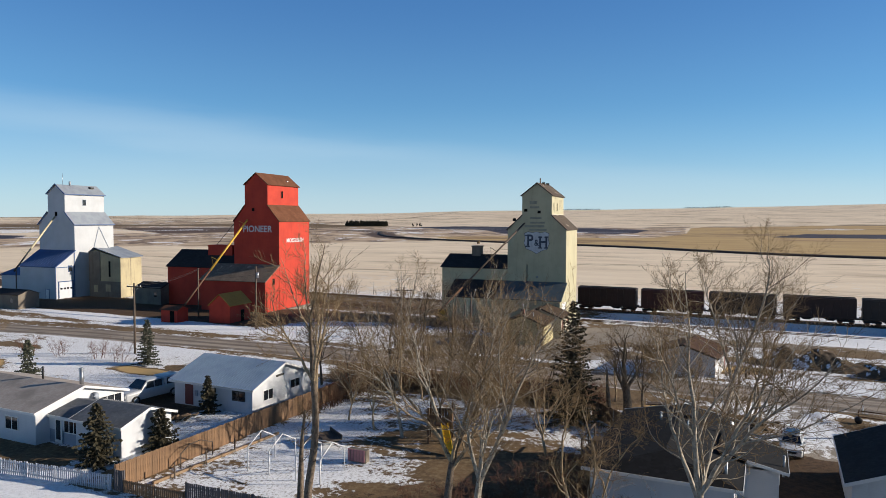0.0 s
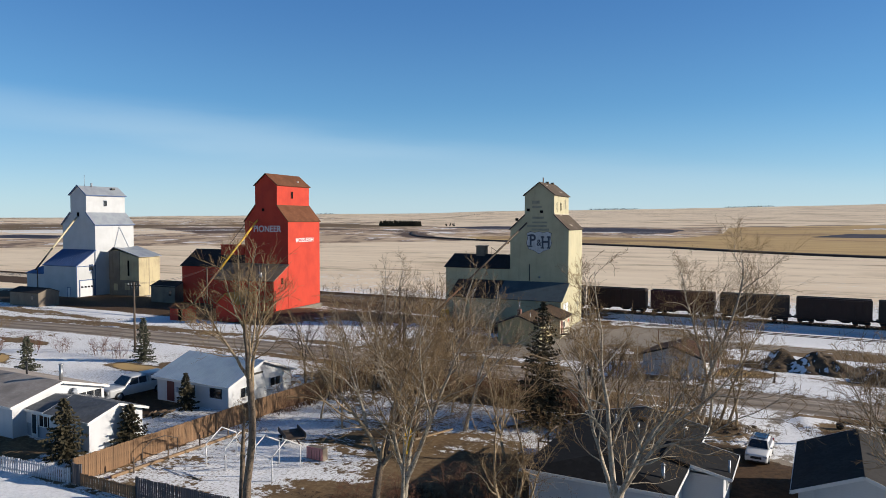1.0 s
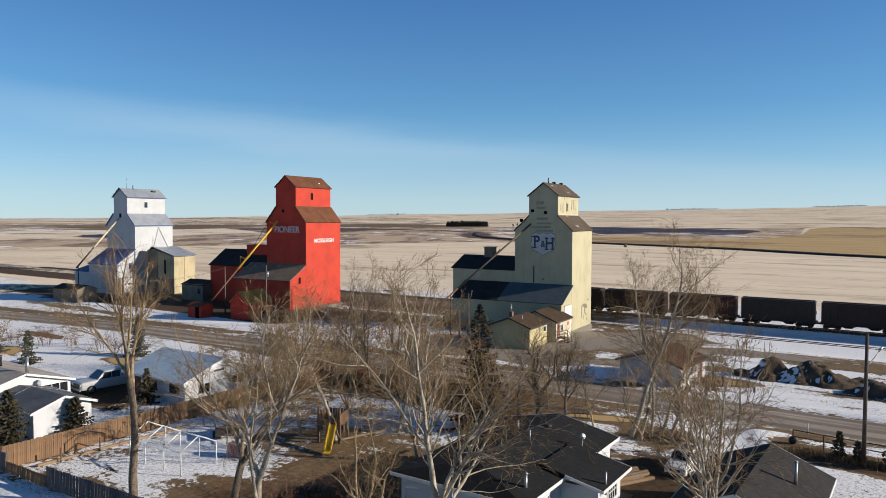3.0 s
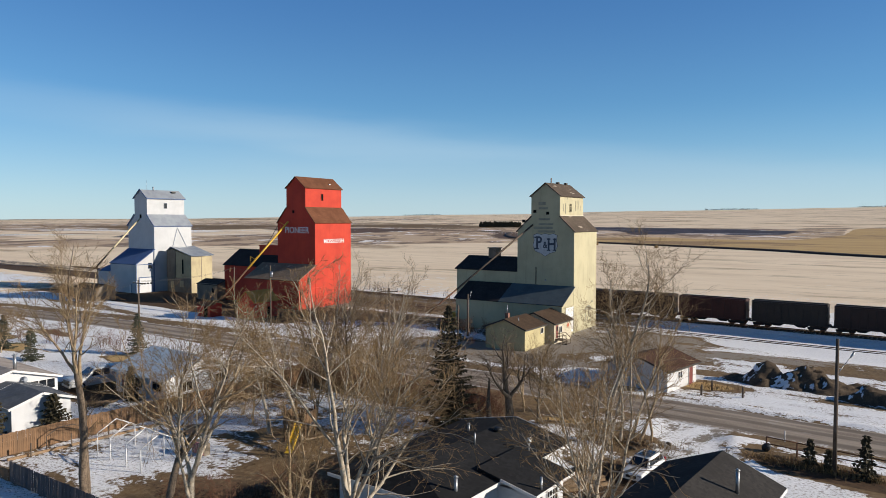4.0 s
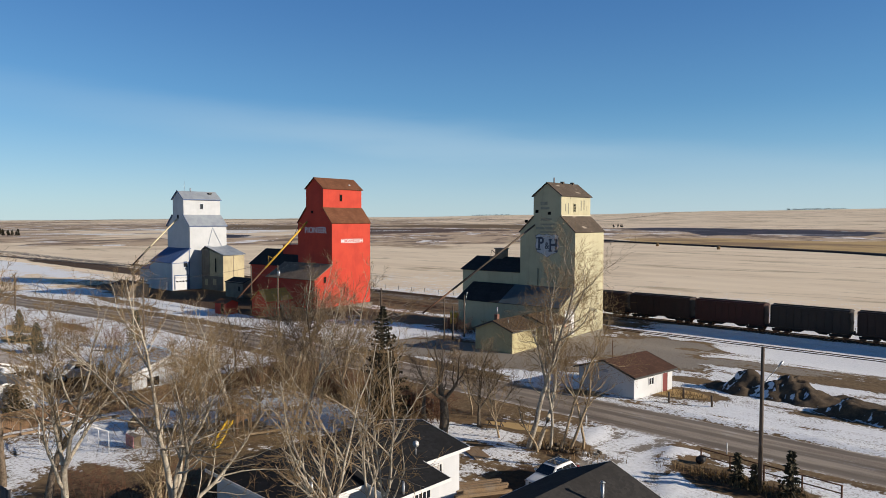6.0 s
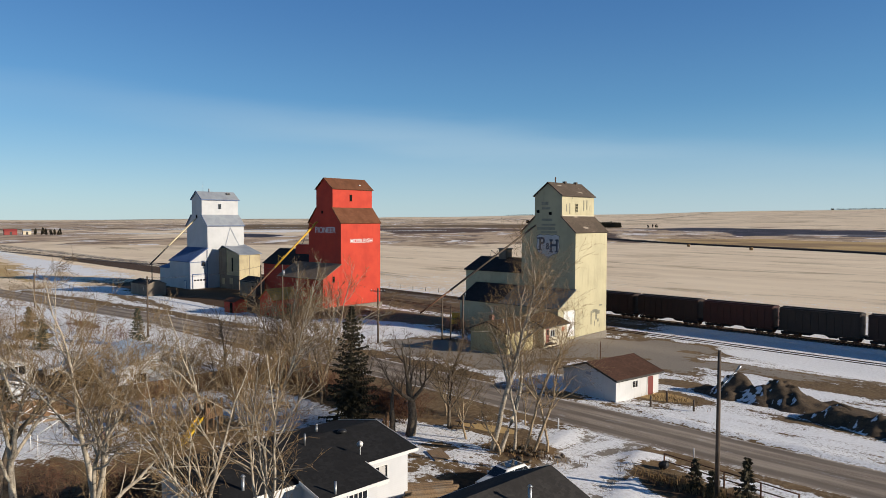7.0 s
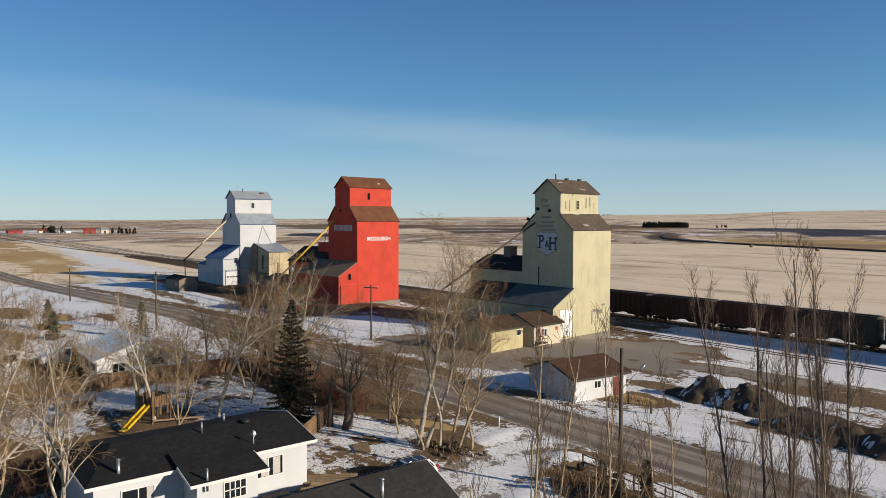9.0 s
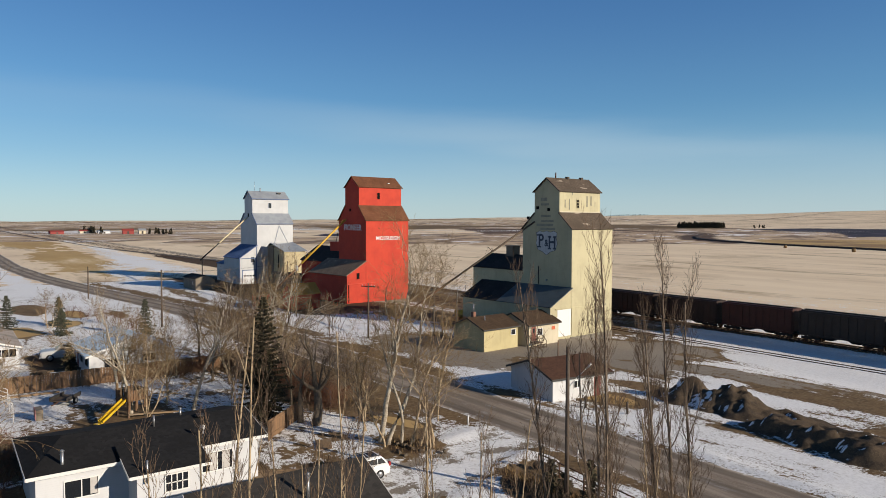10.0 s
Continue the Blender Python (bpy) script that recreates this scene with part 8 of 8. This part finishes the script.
def forked_tree(m, seed, height, trunk_r, lean, bark_mat, twig_mat, label, fork=0.25, mains=4, spread=0.5, density=1.0, group="", trunk_mat=None, bend=0.125, lift=0.035, tip=1.0):
    """A leafless broad tree: a trunk that forks low into ascending limbs, which fork again, with branches that curve upwards and end in fine twigs."""
    rng = np.random.default_rng(seed)
    t = thing("bare_tree", m, label, "tree", group)
    trunk, limbs, twigs = Twigs(), Twigs(), Twigs()

    def grow(p, d, length, r0, r1, segs, sides, out, wob, up):
        pts, dirs = [p], [d]
        turns = rng.normal(0, wob, (segs, 3))
        for i in range(segs):
            d = d + turns[i]
            d = norm(np.array((d[0], d[1], d[2] + up)))
            p = p + d * (length / segs)
            pts.append(p)
            dirs.append(d)
        rad = [r0 + (r1 - r0) * (i / segs) ** 0.8 for i in range(segs + 1)]
        out.rod(pts, rad, sides)
        return pts, dirs, rad

    def spot(line, f):
        pts, dirs, rad = line
        g = f * (len(pts) - 1)
        i = min(int(g), len(pts) - 2)
        g -= i
        return pts[i] * (1 - g) + pts[i + 1] * g, dirs[i + 1], rad[i] * (1 - g) + rad[i + 1] * g

    def aside(d, lo, hi):
        a = radians(rng.uniform(lo, hi))
        return norm(d * math.cos(a) + norm(cross3(d, rng.normal(0, 1, 3))) * math.sin(a))

    def leaf_out(line, length, n, first):
        """Branches along a limb, twigs along the branches, twiglets along the twigs."""
        for j in range(n):
            f = first + (1 - first) * (j + rng.uniform(0.1, 0.9)) / n
            p, d, r = spot(line, f)
            ln = (length * 0.36 * (1.15 - 0.8 * f) + 0.35) * rng.uniform(0.65, 1.3)
            b = grow(p, aside(d, 30, 62), ln, min(0.7 * r, 0.012 + 0.011 * ln), 0.008, 7, 4, limbs, bend * 1.2, lift * 1.1)
            for k in range(max(3, int(8 * density))):
                q, e, r2 = spot(b, 0.18 + 0.82 * (k + rng.uniform()) / max(3, int(8 * density)))
                l2 = ln * rng.uniform(0.22, 0.5) + 0.12
                w = grow(q, aside(e, 25, 55), l2, min(0.8 * r2, 0.0115), 0.006, 4, 3, twigs, bend * 1.4, lift * 1.2)
                for _ in range(max(2, int(4 * density))):
                    u, g, r3 = spot(w, rng.uniform(0.2, 1.0))
                    grow(u, aside(g, 20, 50), rng.uniform(0.18, 0.5) * tip, min(r3, 0.0072), 0.005, 2, 3, twigs, bend, lift)

    d0 = norm(np.array([lean[0], lean[1], 1.0]))
    stem = grow(np.array([0.0, 0.0, -0.3]), d0, height * fork + 0.3, trunk_r * 1.15, trunk_r * 0.8, 7, 10, trunk, bend * 0.5, 0.0)
    top, dt = stem[0][-1], stem[1][-1]
    az0 = rng.uniform(0, 6.28)
    for i in range(mains):
        az = az0 + 2 * math.pi * (i + rng.uniform(-0.25, 0.25)) / mains
        lead = i == 0
        out = np.array([math.cos(az), math.sin(az), 0.0]) * spread * (0.25 if lead else rng.uniform(0.7, 1.25))
        ln = height * (1 - fork) * (1.0 if lead else rng.uniform(0.72, 0.95))
        p = top if i < 3 else spot(stem, rng.uniform(0.7, 0.95))[0]
        r = trunk_r * (0.72 if lead else rng.uniform(0.45, 0.62))
        limb = grow(p, norm(dt + out), ln, r, 0.012, 12, 7, trunk if lead else limbs, bend * 0.8, lift * 0.8)
        leaf_out(limb, ln, max(6, int(12 * density)), 0.18)
        for f in (rng.uniform(0.22, 0.4), rng.uniform(0.45, 0.62)):
            p, d, r2 = spot(limb, f)
            l2 = ln * (1 - f) * rng.uniform(0.75, 1.0)
            sub = grow(p, aside(d, 22, 40), l2, 0.72 * r2, 0.010, 9, 6, limbs, bend, lift)
            leaf_out(sub, l2, max(4, int(9 * density)), 0.15)
    part("trunk", trunk.mesh("trunk", trunk_mat or bark_mat), None, t)
    part("branch_crown", limbs.mesh("branch_crown", bark_mat), None, t, kind="stuff")
    part("twig_crown", twigs.mesh("twig_crown", twig_mat), None, t, "fine leafless twigs", "stuff")
    return t


def spruce(m, seed, height, radius, material, label, group="", low=0.06, dense=1.0):
    """A spruce: tapered trunk, whorls of drooping boughs, each a spray of short needle tufts."""
    rng = np.random.default_rng(seed)
    t = thing("spruce_tree", m, label, "tree", group)
    part("trunk", tube(bmesh.new(), (0, 0, -0.3), (0, 0, height), height * 0.022, 0.015, 8), BARK_BROWN, t)
    V, F, nv = [], [], 0
    z = height * low
    while z < height * 0.985:
        f = (z - height * low) / (height * (1 - low))
        reach = radius * (1 - f) ** 0.9 * rng.uniform(0.72, 1.15) + 0.08
        n = max(4, int((8 - 3.5 * f) * dense))
        a0 = rng.uniform(0, 6.28)
        for b in range(n):
            a = a0 + 6.283 * b / n + rng.normal(0, 0.15)
            r = reach * rng.uniform(0.55, 1.15)
            droop = -0.30 + 0.55 * f + rng.normal(0, 0.07)
            u = np.array([math.cos(a), math.sin(a), 0])
            s = np.array([-math.sin(a), math.cos(a), 0])
            k = max(3, int(r / 0.22))
            for i in range(k):
                g = (i + 0.5) / k
                c = u * r * g + np.array([0, 0, z + droop * r * g + 0.14 * r * g * g])
                wdt = (0.25 * r * (1 - g) ** 0.7 + 0.08) * rng.uniform(0.55, 1.3)
                for sg in (-1, 1):
                    tip = c + sg * s * wdt + u * wdt * 0.55 + np.array([0, 0, rng.uniform(-0.16, 0.02) * (1 + wdt)])
                    back = c - u * 0.06
                    up = np.array([0, 0, 0.07 + 0.07 * rng.uniform()])
                    V += [back, c + u * 0.20 + up * 0.2, tip, c + up]
                    F += [(nv, nv + 1, nv + 2), (nv, nv + 2, nv + 3), (nv + 3, nv + 2, nv + 1)]
                    nv += 4
            tip = u * r + np.array([0, 0, z + droop * r + 0.14 * r])
            V += [tip - u * 0.25 + s * 0.07, tip - u * 0.25 - s * 0.07, tip + u * 0.12, tip - u * 0.1 + np.array([0, 0, 0.1])]
            F += [(nv, nv + 1, nv + 2), (nv, nv + 2, nv + 3), (nv + 1, nv + 3, nv + 2)]
            nv += 4
        z += (0.30 + 0.10 * (1 - f)) * (0.5 + 0.05 * height) * rng.uniform(0.8, 1.2) * 0.92
    me = bpy.data.meshes.new("needle_crown")
    me.from_pydata(np.array(V).tolist(), [], F)
    me.materials.append(material)
    part("needle_crown", me, None, t, "brownish green needle boughs", "stuff")
    return t


def at(x, y, turn=0.0, dz=0.0):
    return pose(x, y, gz(x, y) + dz, 0, 0, turn)


YARD = "bare trees in the yards"
# the tall trees nearest the path, each grown on its own
forked_tree(at(-24.2, 33.0), 101, 17.0, 0.23, (0.13, 0.02), BARK_TAN, TWIG_TAN, "tall leafless poplar with a rough grey-brown trunk", 0.52, 4, 0.36, 0.9, YARD, BARK_MID, bend=0.10, lift=0.06)
bare_tree(at(-25.2, 33.6), 102, 7.0, 0.28, 1, (-0.03, 0.0), BARK_MID, TWIG_TAN, "stout broken-topped leafless trunk with few limbs", 0.5, 45, 0.7, YARD, 0.03, 0.4, 9, reach=0.5)
forked_tree(at(-13.8, 33.8), 103, 15.0, 0.22, (0.04, 0.05), BARK_PALE, TWIG_TAN, "large forked leafless tree with pale bark", 0.27, 4, 0.62, 1.0, YARD)
forked_tree(at(-15.4, 33.2), 104, 14.0, 0.23, (-0.08, 0.05), BARK_TAN, TWIG_TAN, "leafless tree with a dark rough trunk and wide limbs", 0.34, 4, 0.75, 0.95, YARD, BARK_MID)
forked_tree(at(-2.7, 34.0), 105, 15.8, 0.23, (-0.02, 0.05), BARK_PALE, TWIG_TAN, "broad leafless tree with pale forked limbs", 0.30, 5, 0.82, 1.1, YARD)
forked_tree(at(8.2, 37.3), 106, 13.6, 0.13, (0.03, 0.0), BARK_PALE, TWIG_TAN, "slender leafless birch with pale forked stems", 0.40, 3, 0.44, 0.85, YARD, lift=0.05)
forked_tree(at(9.2, 35.0), 107, 13.8, 0.13, (-0.04, 0.03), BARK_PALE, TWIG_TAN, "slender leafless birch with pale stems", 0.42, 3, 0.44, 0.85, YARD, lift=0.05)
bare_tree(at(-8.5, 36.5), 108, 9.5, 0.10, 3, (-0.06, 0.05), BARK_TAN, TWIG_TAN, "leafless clump of leaning stems with dense twigs", 0.15, 46, 0.9, YARD, 0.16, 0.6, 14)
# leaning clump beside the driveway
for i, (x, y, h, r, lx, ly) in enumerate(((-3.6, 64.2, 15.5, 0.23, 0.10, 0.10), (-2.9, 64.4, 15.0, 0.19, 0.12, 0.14), (-2.2, 65.2, 11.0, 0.15, 0.24, 0.20), (-1.6, 65.6, 11.5, 0.14, 0.20, 0.16), (-1.0, 66.0, 10.0, 0.13, 0.30, 0.22), (-0.3, 66.8, 9.0, 0.13, 0.46, 0.30), (-2.5, 63.9, 4.0, 0.13, 0.05, -0.05))):
    bare_tree(at(x, y), 120 + i, h, r, 1, (lx * 0.8, ly * 0.5), BARK_PALE if i < 3 else BARK_TAN, TWIG_TAN, "leaning leafless poplar with pale bark in a clump" if i < 6 else "short broken pale trunk in the clump", 0.35, 38, 1.0 if i < 2 else 0.85, "leaning poplars beside the driveway", 0.13, 0.7, 17 if i < 2 else 13 if i < 6 else 3, reach=0.85)
# tall slim poplars close to the end of the path
for i, (x, y, h, st, n) in enumerate(((31.2, 50.3, 17.2, 5, 80), (31.2, 53.0, 17.1, 4, 70), (31.6, 47.2, 12.6, 4, 44), (31.5, 44.75, 14.4, 3, 30), (31.4, 42.4, 15.6, 3, 32), (31.3, 40.2, 16.4, 3, 34), (31.35, 41.3, 16.2, 2, 28), (31.4, 43.6, 15.0, 2, 26), (31.3, 52.3, 13.4, 3, 34), (31.5, 46.0, 15.2, 2, 26), (31.2, 39.0, 15.6, 2, 28))):
    tall = i < 2
    bare_tree(at(x, y, 40 * i), 140 + i, h, 0.085 if tall else 0.058, st, (-0.012, 0.0), BARK_MID if i < 3 else BARK_TAN, TWIG_BROWN, "tall slim leafless poplar with upright twigs" if tall else "slim leafless young poplar in a thin upright clump", 0.2, 26, 0.75 if tall else 0.6, "slim poplars along the lot", 0.045, 1.9, n, twig_len=0.9, fine=0.55, reach=0.22, splay=0.014, gap=0.55)
# trees inside the yard and along its far side: three kinds, set out as copies
kinds = [
    forked_tree(at(-20.4, 54.6), 161, 13.0, 0.17, (0.12, 0.05), BARK_PALE, TWIG_TAN, "tall slender leaning leafless tree with pale bark in the yard", 0.30, 3, 0.40, 0.75, YARD, lift=0.06),
    forked_tree(at(-32.2, 64.8), 162, 12.0, 0.17, (0.05, 0.0), BARK_BROWN, TWIG_BROWN, "dark leafless forked tree in the yard", 0.22, 4, 0.6, 0.75, YARD),
    forked_tree(at(-25.6, 53.6), 163, 9.5, 0.12, (0.0, 0.04), BARK_TAN, TWIG_TAN, "leafless tree of slender tan limbs", 0.20, 4, 0.55, 0.75, YARD),
]
random.seed(9)
for kx, x, y, s in ((0, -23.2, 50.1, 0.92), (0, -26.7, 49.5, 0.85), (0, -35.5, 64.3, 1.06), (0, -29.0, 66.0, 1.1), (0, -37.5, 66.5, 1.1), (1, -33.5, 60.5, 0.8), (1, -24.5, 62.5, 0.75), (1, -38.5, 68.5, 0.9), (2, -27.0, 64.8, 0.95), (2, -22.0, 65.0, 0.9), (2, -35.0, 66.0, 1.0),
                    (2, -30.0, 50.5, 0.8), (2, -40.5, 67.0, 1.1), (1, -30.8, 67.5, 1.0), (2, -31.0, 61.5, 0.85), (2, -33.5, 52.0, 0.75), (1, -18.5, 63.2, 0.6), (2, -24.0, 59.3, 0.75), (2, -14.5, 49.5, 0.9), (1, -36.8, 57.5, 0.6), (2, -7.0, 64.8, 0.75), (2, -13.2, 68.6, 0.8), (2, -6.2, 71.6, 0.55)):
    copy_thing(kinds[kx], at(x, y, random.uniform(0, 360)) @ Matrix.Scale(s, 4))
forked_tree(at(-11.0, 62.2), 171, 8.6, 0.40, (0.02, 0.05), BARK_BROWN, TWIG_BROWN, "stout old leafless tree with dark spreading limbs", 0.33, 4, 0.95, 0.7, YARD, bend=0.16, lift=0.09)
bare_tree(at(-12.4, 61.4), 172, 4.8, 0.34, 1, (-0.05, 0.0), BARK_BROWN, TWIG_BROWN, "sawn-off grey trunk stump standing tall", 0.85, 50, 0.2, YARD, 0.06, 0.2, 2)
forked_tree(at(-10.2, 66.0), 173, 7.6, 0.16, (0.05, 0.02), BARK_BROWN, TWIG_TAN, "dark forked leafless tree beside the lawn", 0.24, 4, 0.55, 0.75, YARD, bend=0.12)
forked_tree(at(-43.5, 62.0), 174, 8.5, 0.14, (0.05, 0.0), BARK_BROWN, TWIG_BROWN, "dark leafless tree behind the garage", 0.25, 4, 0.45, 0.7, YARD)
bare_tree(at(-85.0, 50.5), 175, 6.8, 0.10, 2, (0.0, 0.0), BARK_TAN, TWIG_TAN, "young leafless tree on a snowy lawn", 0.2, 34, 0.9, YARD, 0.10, 0.8, 14)

# shrubs
shrub = bare_tree(at(-87.0, 58.4), 181, 2.6, 0.035, 6, (0, 0), TWIG_RED, TWIG_RED, "leafless multi-stemmed shrub standing in snow", 0.15, 30, 0.5, "shrubs along the snowy lawn", 0.12, 0.6, 22, "shrub")
for x, y, s in ((-83.4, 60.2, 0.85), (-77.2, 61.2, 0.95), (-73.3, 61.1, 0.9), (-92.0, 56.5, 0.9), (-98.0, 55.0, 0.8), (-105.0, 52.0, 0.8)):
    copy_thing(shrub, at(x, y, random.uniform(0, 360)) @ Matrix.Scale(s, 4))
brush = bare_tree(at(-37.2, 61.0), 182, 3.0, 0.03, 7, (0, 0), HEDGE_DRY, TWIG_RED, "tangled leafless brush along the fence", 0.1, 42, 0.5, "brush along the yard fence", 0.18, 0.4, 22, "shrub")
for i in range(44):
    x = -42 + i * 0.66 + random.uniform(-0.5, 0.5)
    y = 65.5 + random.uniform(-1.2, 1.4) - (0.0 if x > -38 else 1.0)
    copy_thing(brush, at(x, y, random.uniform(0, 360)) @ Matrix.Scale(random.uniform(0.6, 1.05), 4))
for x, y, s in ((-37.6, 52.0, 0.6), (-37.5, 56.0, 0.8), (-37.6, 59.0, 0.9), (-12.6, 43.0, 0.9), (-11.4, 45.5, 0.8), (-13.8, 40.5, 1.0), (-16.0, 37.0, 1.0), (-11.0, 38.5, 1.0), (-7.0, 38.6, 0.9), (-4.0, 38.2, 0.8), (-19.0, 36.0, 0.8), (-0.5, 38.5, 0.8), (-47.0, 104.0, 1.1), (-44.0, 103.5, 0.9), (-41.5, 105.0, 0.8), (-38.5, 104.5, 0.8), (-36.5, 100.5, 0.9), (-49.0, 108.0, 0.9)):
    copy_thing(brush, at(x, y, random.uniform(0, 360)) @ Matrix.Scale(s, 4))

# spruces
spruce(at(-15.1, 59.2), 201, 10.8, 3.0, NEEDLES, "tall brownish green spruce in the yard", dense=1.35)
spruce(at(-44.0, 34.6), 202, 4.5, 2.0, NEEDLES, "bushy dark green spruce beside the bungalow", dense=1.3)
spruce(at(-42.6, 39.2), 203, 3.2, 1.6, NEEDLES, "small bushy spruce beside the white gable", dense=1.3)
spruce(at(-46.4, 48.2), 204, 3.6, 1.0, NEEDLES, "slim young spruce against the garage wall", dense=1.2)
spruce(at(-68.8, 61.4), 205, 5.6, 1.7, NEEDLES_BLUE, "young spruce on the snowy verge", dense=1.2)
spruce(at(-86.4, 44.6), 206, 5.6, 2.0, NEEDLES_BLUE, "young spruce on a snowy lawn")
spruce(at(-87.0, 52.0), 207, 4.8, 1.8, NEEDLES_BLUE, "young spruce on a snowy lawn")
spruce(at(-76.0, 51.0), 208, 4.2, 1.6, NEEDLES_BLUE, "young spruce on a snowy lawn")
spruce(at(11.1, 68.3), 209, 2.1, 0.7, NEEDLES, "small thin spruce beside the pipe fence", dense=0.75)
spruce(at(12.35, 68.2), 211, 1.7, 0.6, NEEDLES, "small brownish spruce beside the tall pole", dense=0.7)
spruce(at(14.6, 68.1), 210, 3.1, 0.95, NEEDLES, "small thin spruce beside the pipe fence", dense=0.75)

# far farmstead trees and windbreaks: dark clumps of many small spires
def windbreak(name, x0, y0, x1, y1, n, h, label, seed):
    rng = np.random.default_rng(seed)
    V, F = [], []
    for i in range(n):
        f = (i + rng.uniform(0, 1)) / n
        x, y = x0 + (x1 - x0) * f + rng.normal(0, 2), y0 + (y1 - y0) * f + rng.normal(0, 2)
        hh, r = h * rng.uniform(0.6, 1.1), h * rng.uniform(0.25, 0.4)
        z = gz(x, y)
        for k in range(16):
            a, b, g = rng.uniform(0, 6.28), rng.uniform(0.5, 1.0), rng.uniform(0.05, 1.0)
            c = np.array([x + math.cos(a) * r * b * (1 - 0.7 * g), y + math.sin(a) * r * b * (1 - 0.7 * g), z + hh * g])
            s = h * rng.uniform(0.10, 0.2)
            j = len(V)
            V += [c + (s, 0, -s), c + (-s * 0.5, s * 0.8, -s), c + (-s * 0.5, -s * 0.8, -s), c + (0, 0, s * 1.3)]
            F += [(j, j + 1, j + 3), (j + 1, j + 2, j + 3), (j + 2, j, j + 3), (j, j + 2, j + 1)]
    me = bpy.data.meshes.new(name)
    me.from_pydata([tuple(v) for v in V], [], F)
    me.materials.append(NEEDLES)
    return tagged(new(name, me), label, "trees", kind="stuff")



windbreak("far_windbreak", -708, 1092, -640, 1124, 90, 9.5, "dark clump of farm spruces on the prairie", 401)
windbreak("far_windbreak", -592, 1142, -582, 1146, 4, 6, "small clump of far farm trees", 402)
windbreak("far_farm_trees", -985, 190, -930, 200, 8, 9, "dark trees round the far farm", 403)
windbreak("far_farm_trees", -900, 250, -880, 275, 6, 8, "dark trees beside the far red barn", 404)
windbreak("far_ridge_trees", -1100, 3800, -850, 3900, 40, 9, "line of trees on the far ridge", 405)
windbreak("far_ridge_trees", -420, 4150, -180, 4200, 40, 9, "low line of trees on the far ridge", 406)
windbreak("far_ridge_trees", -2600, 3100, -2450, 3250, 24, 8, "line of trees on the far ridge", 407)
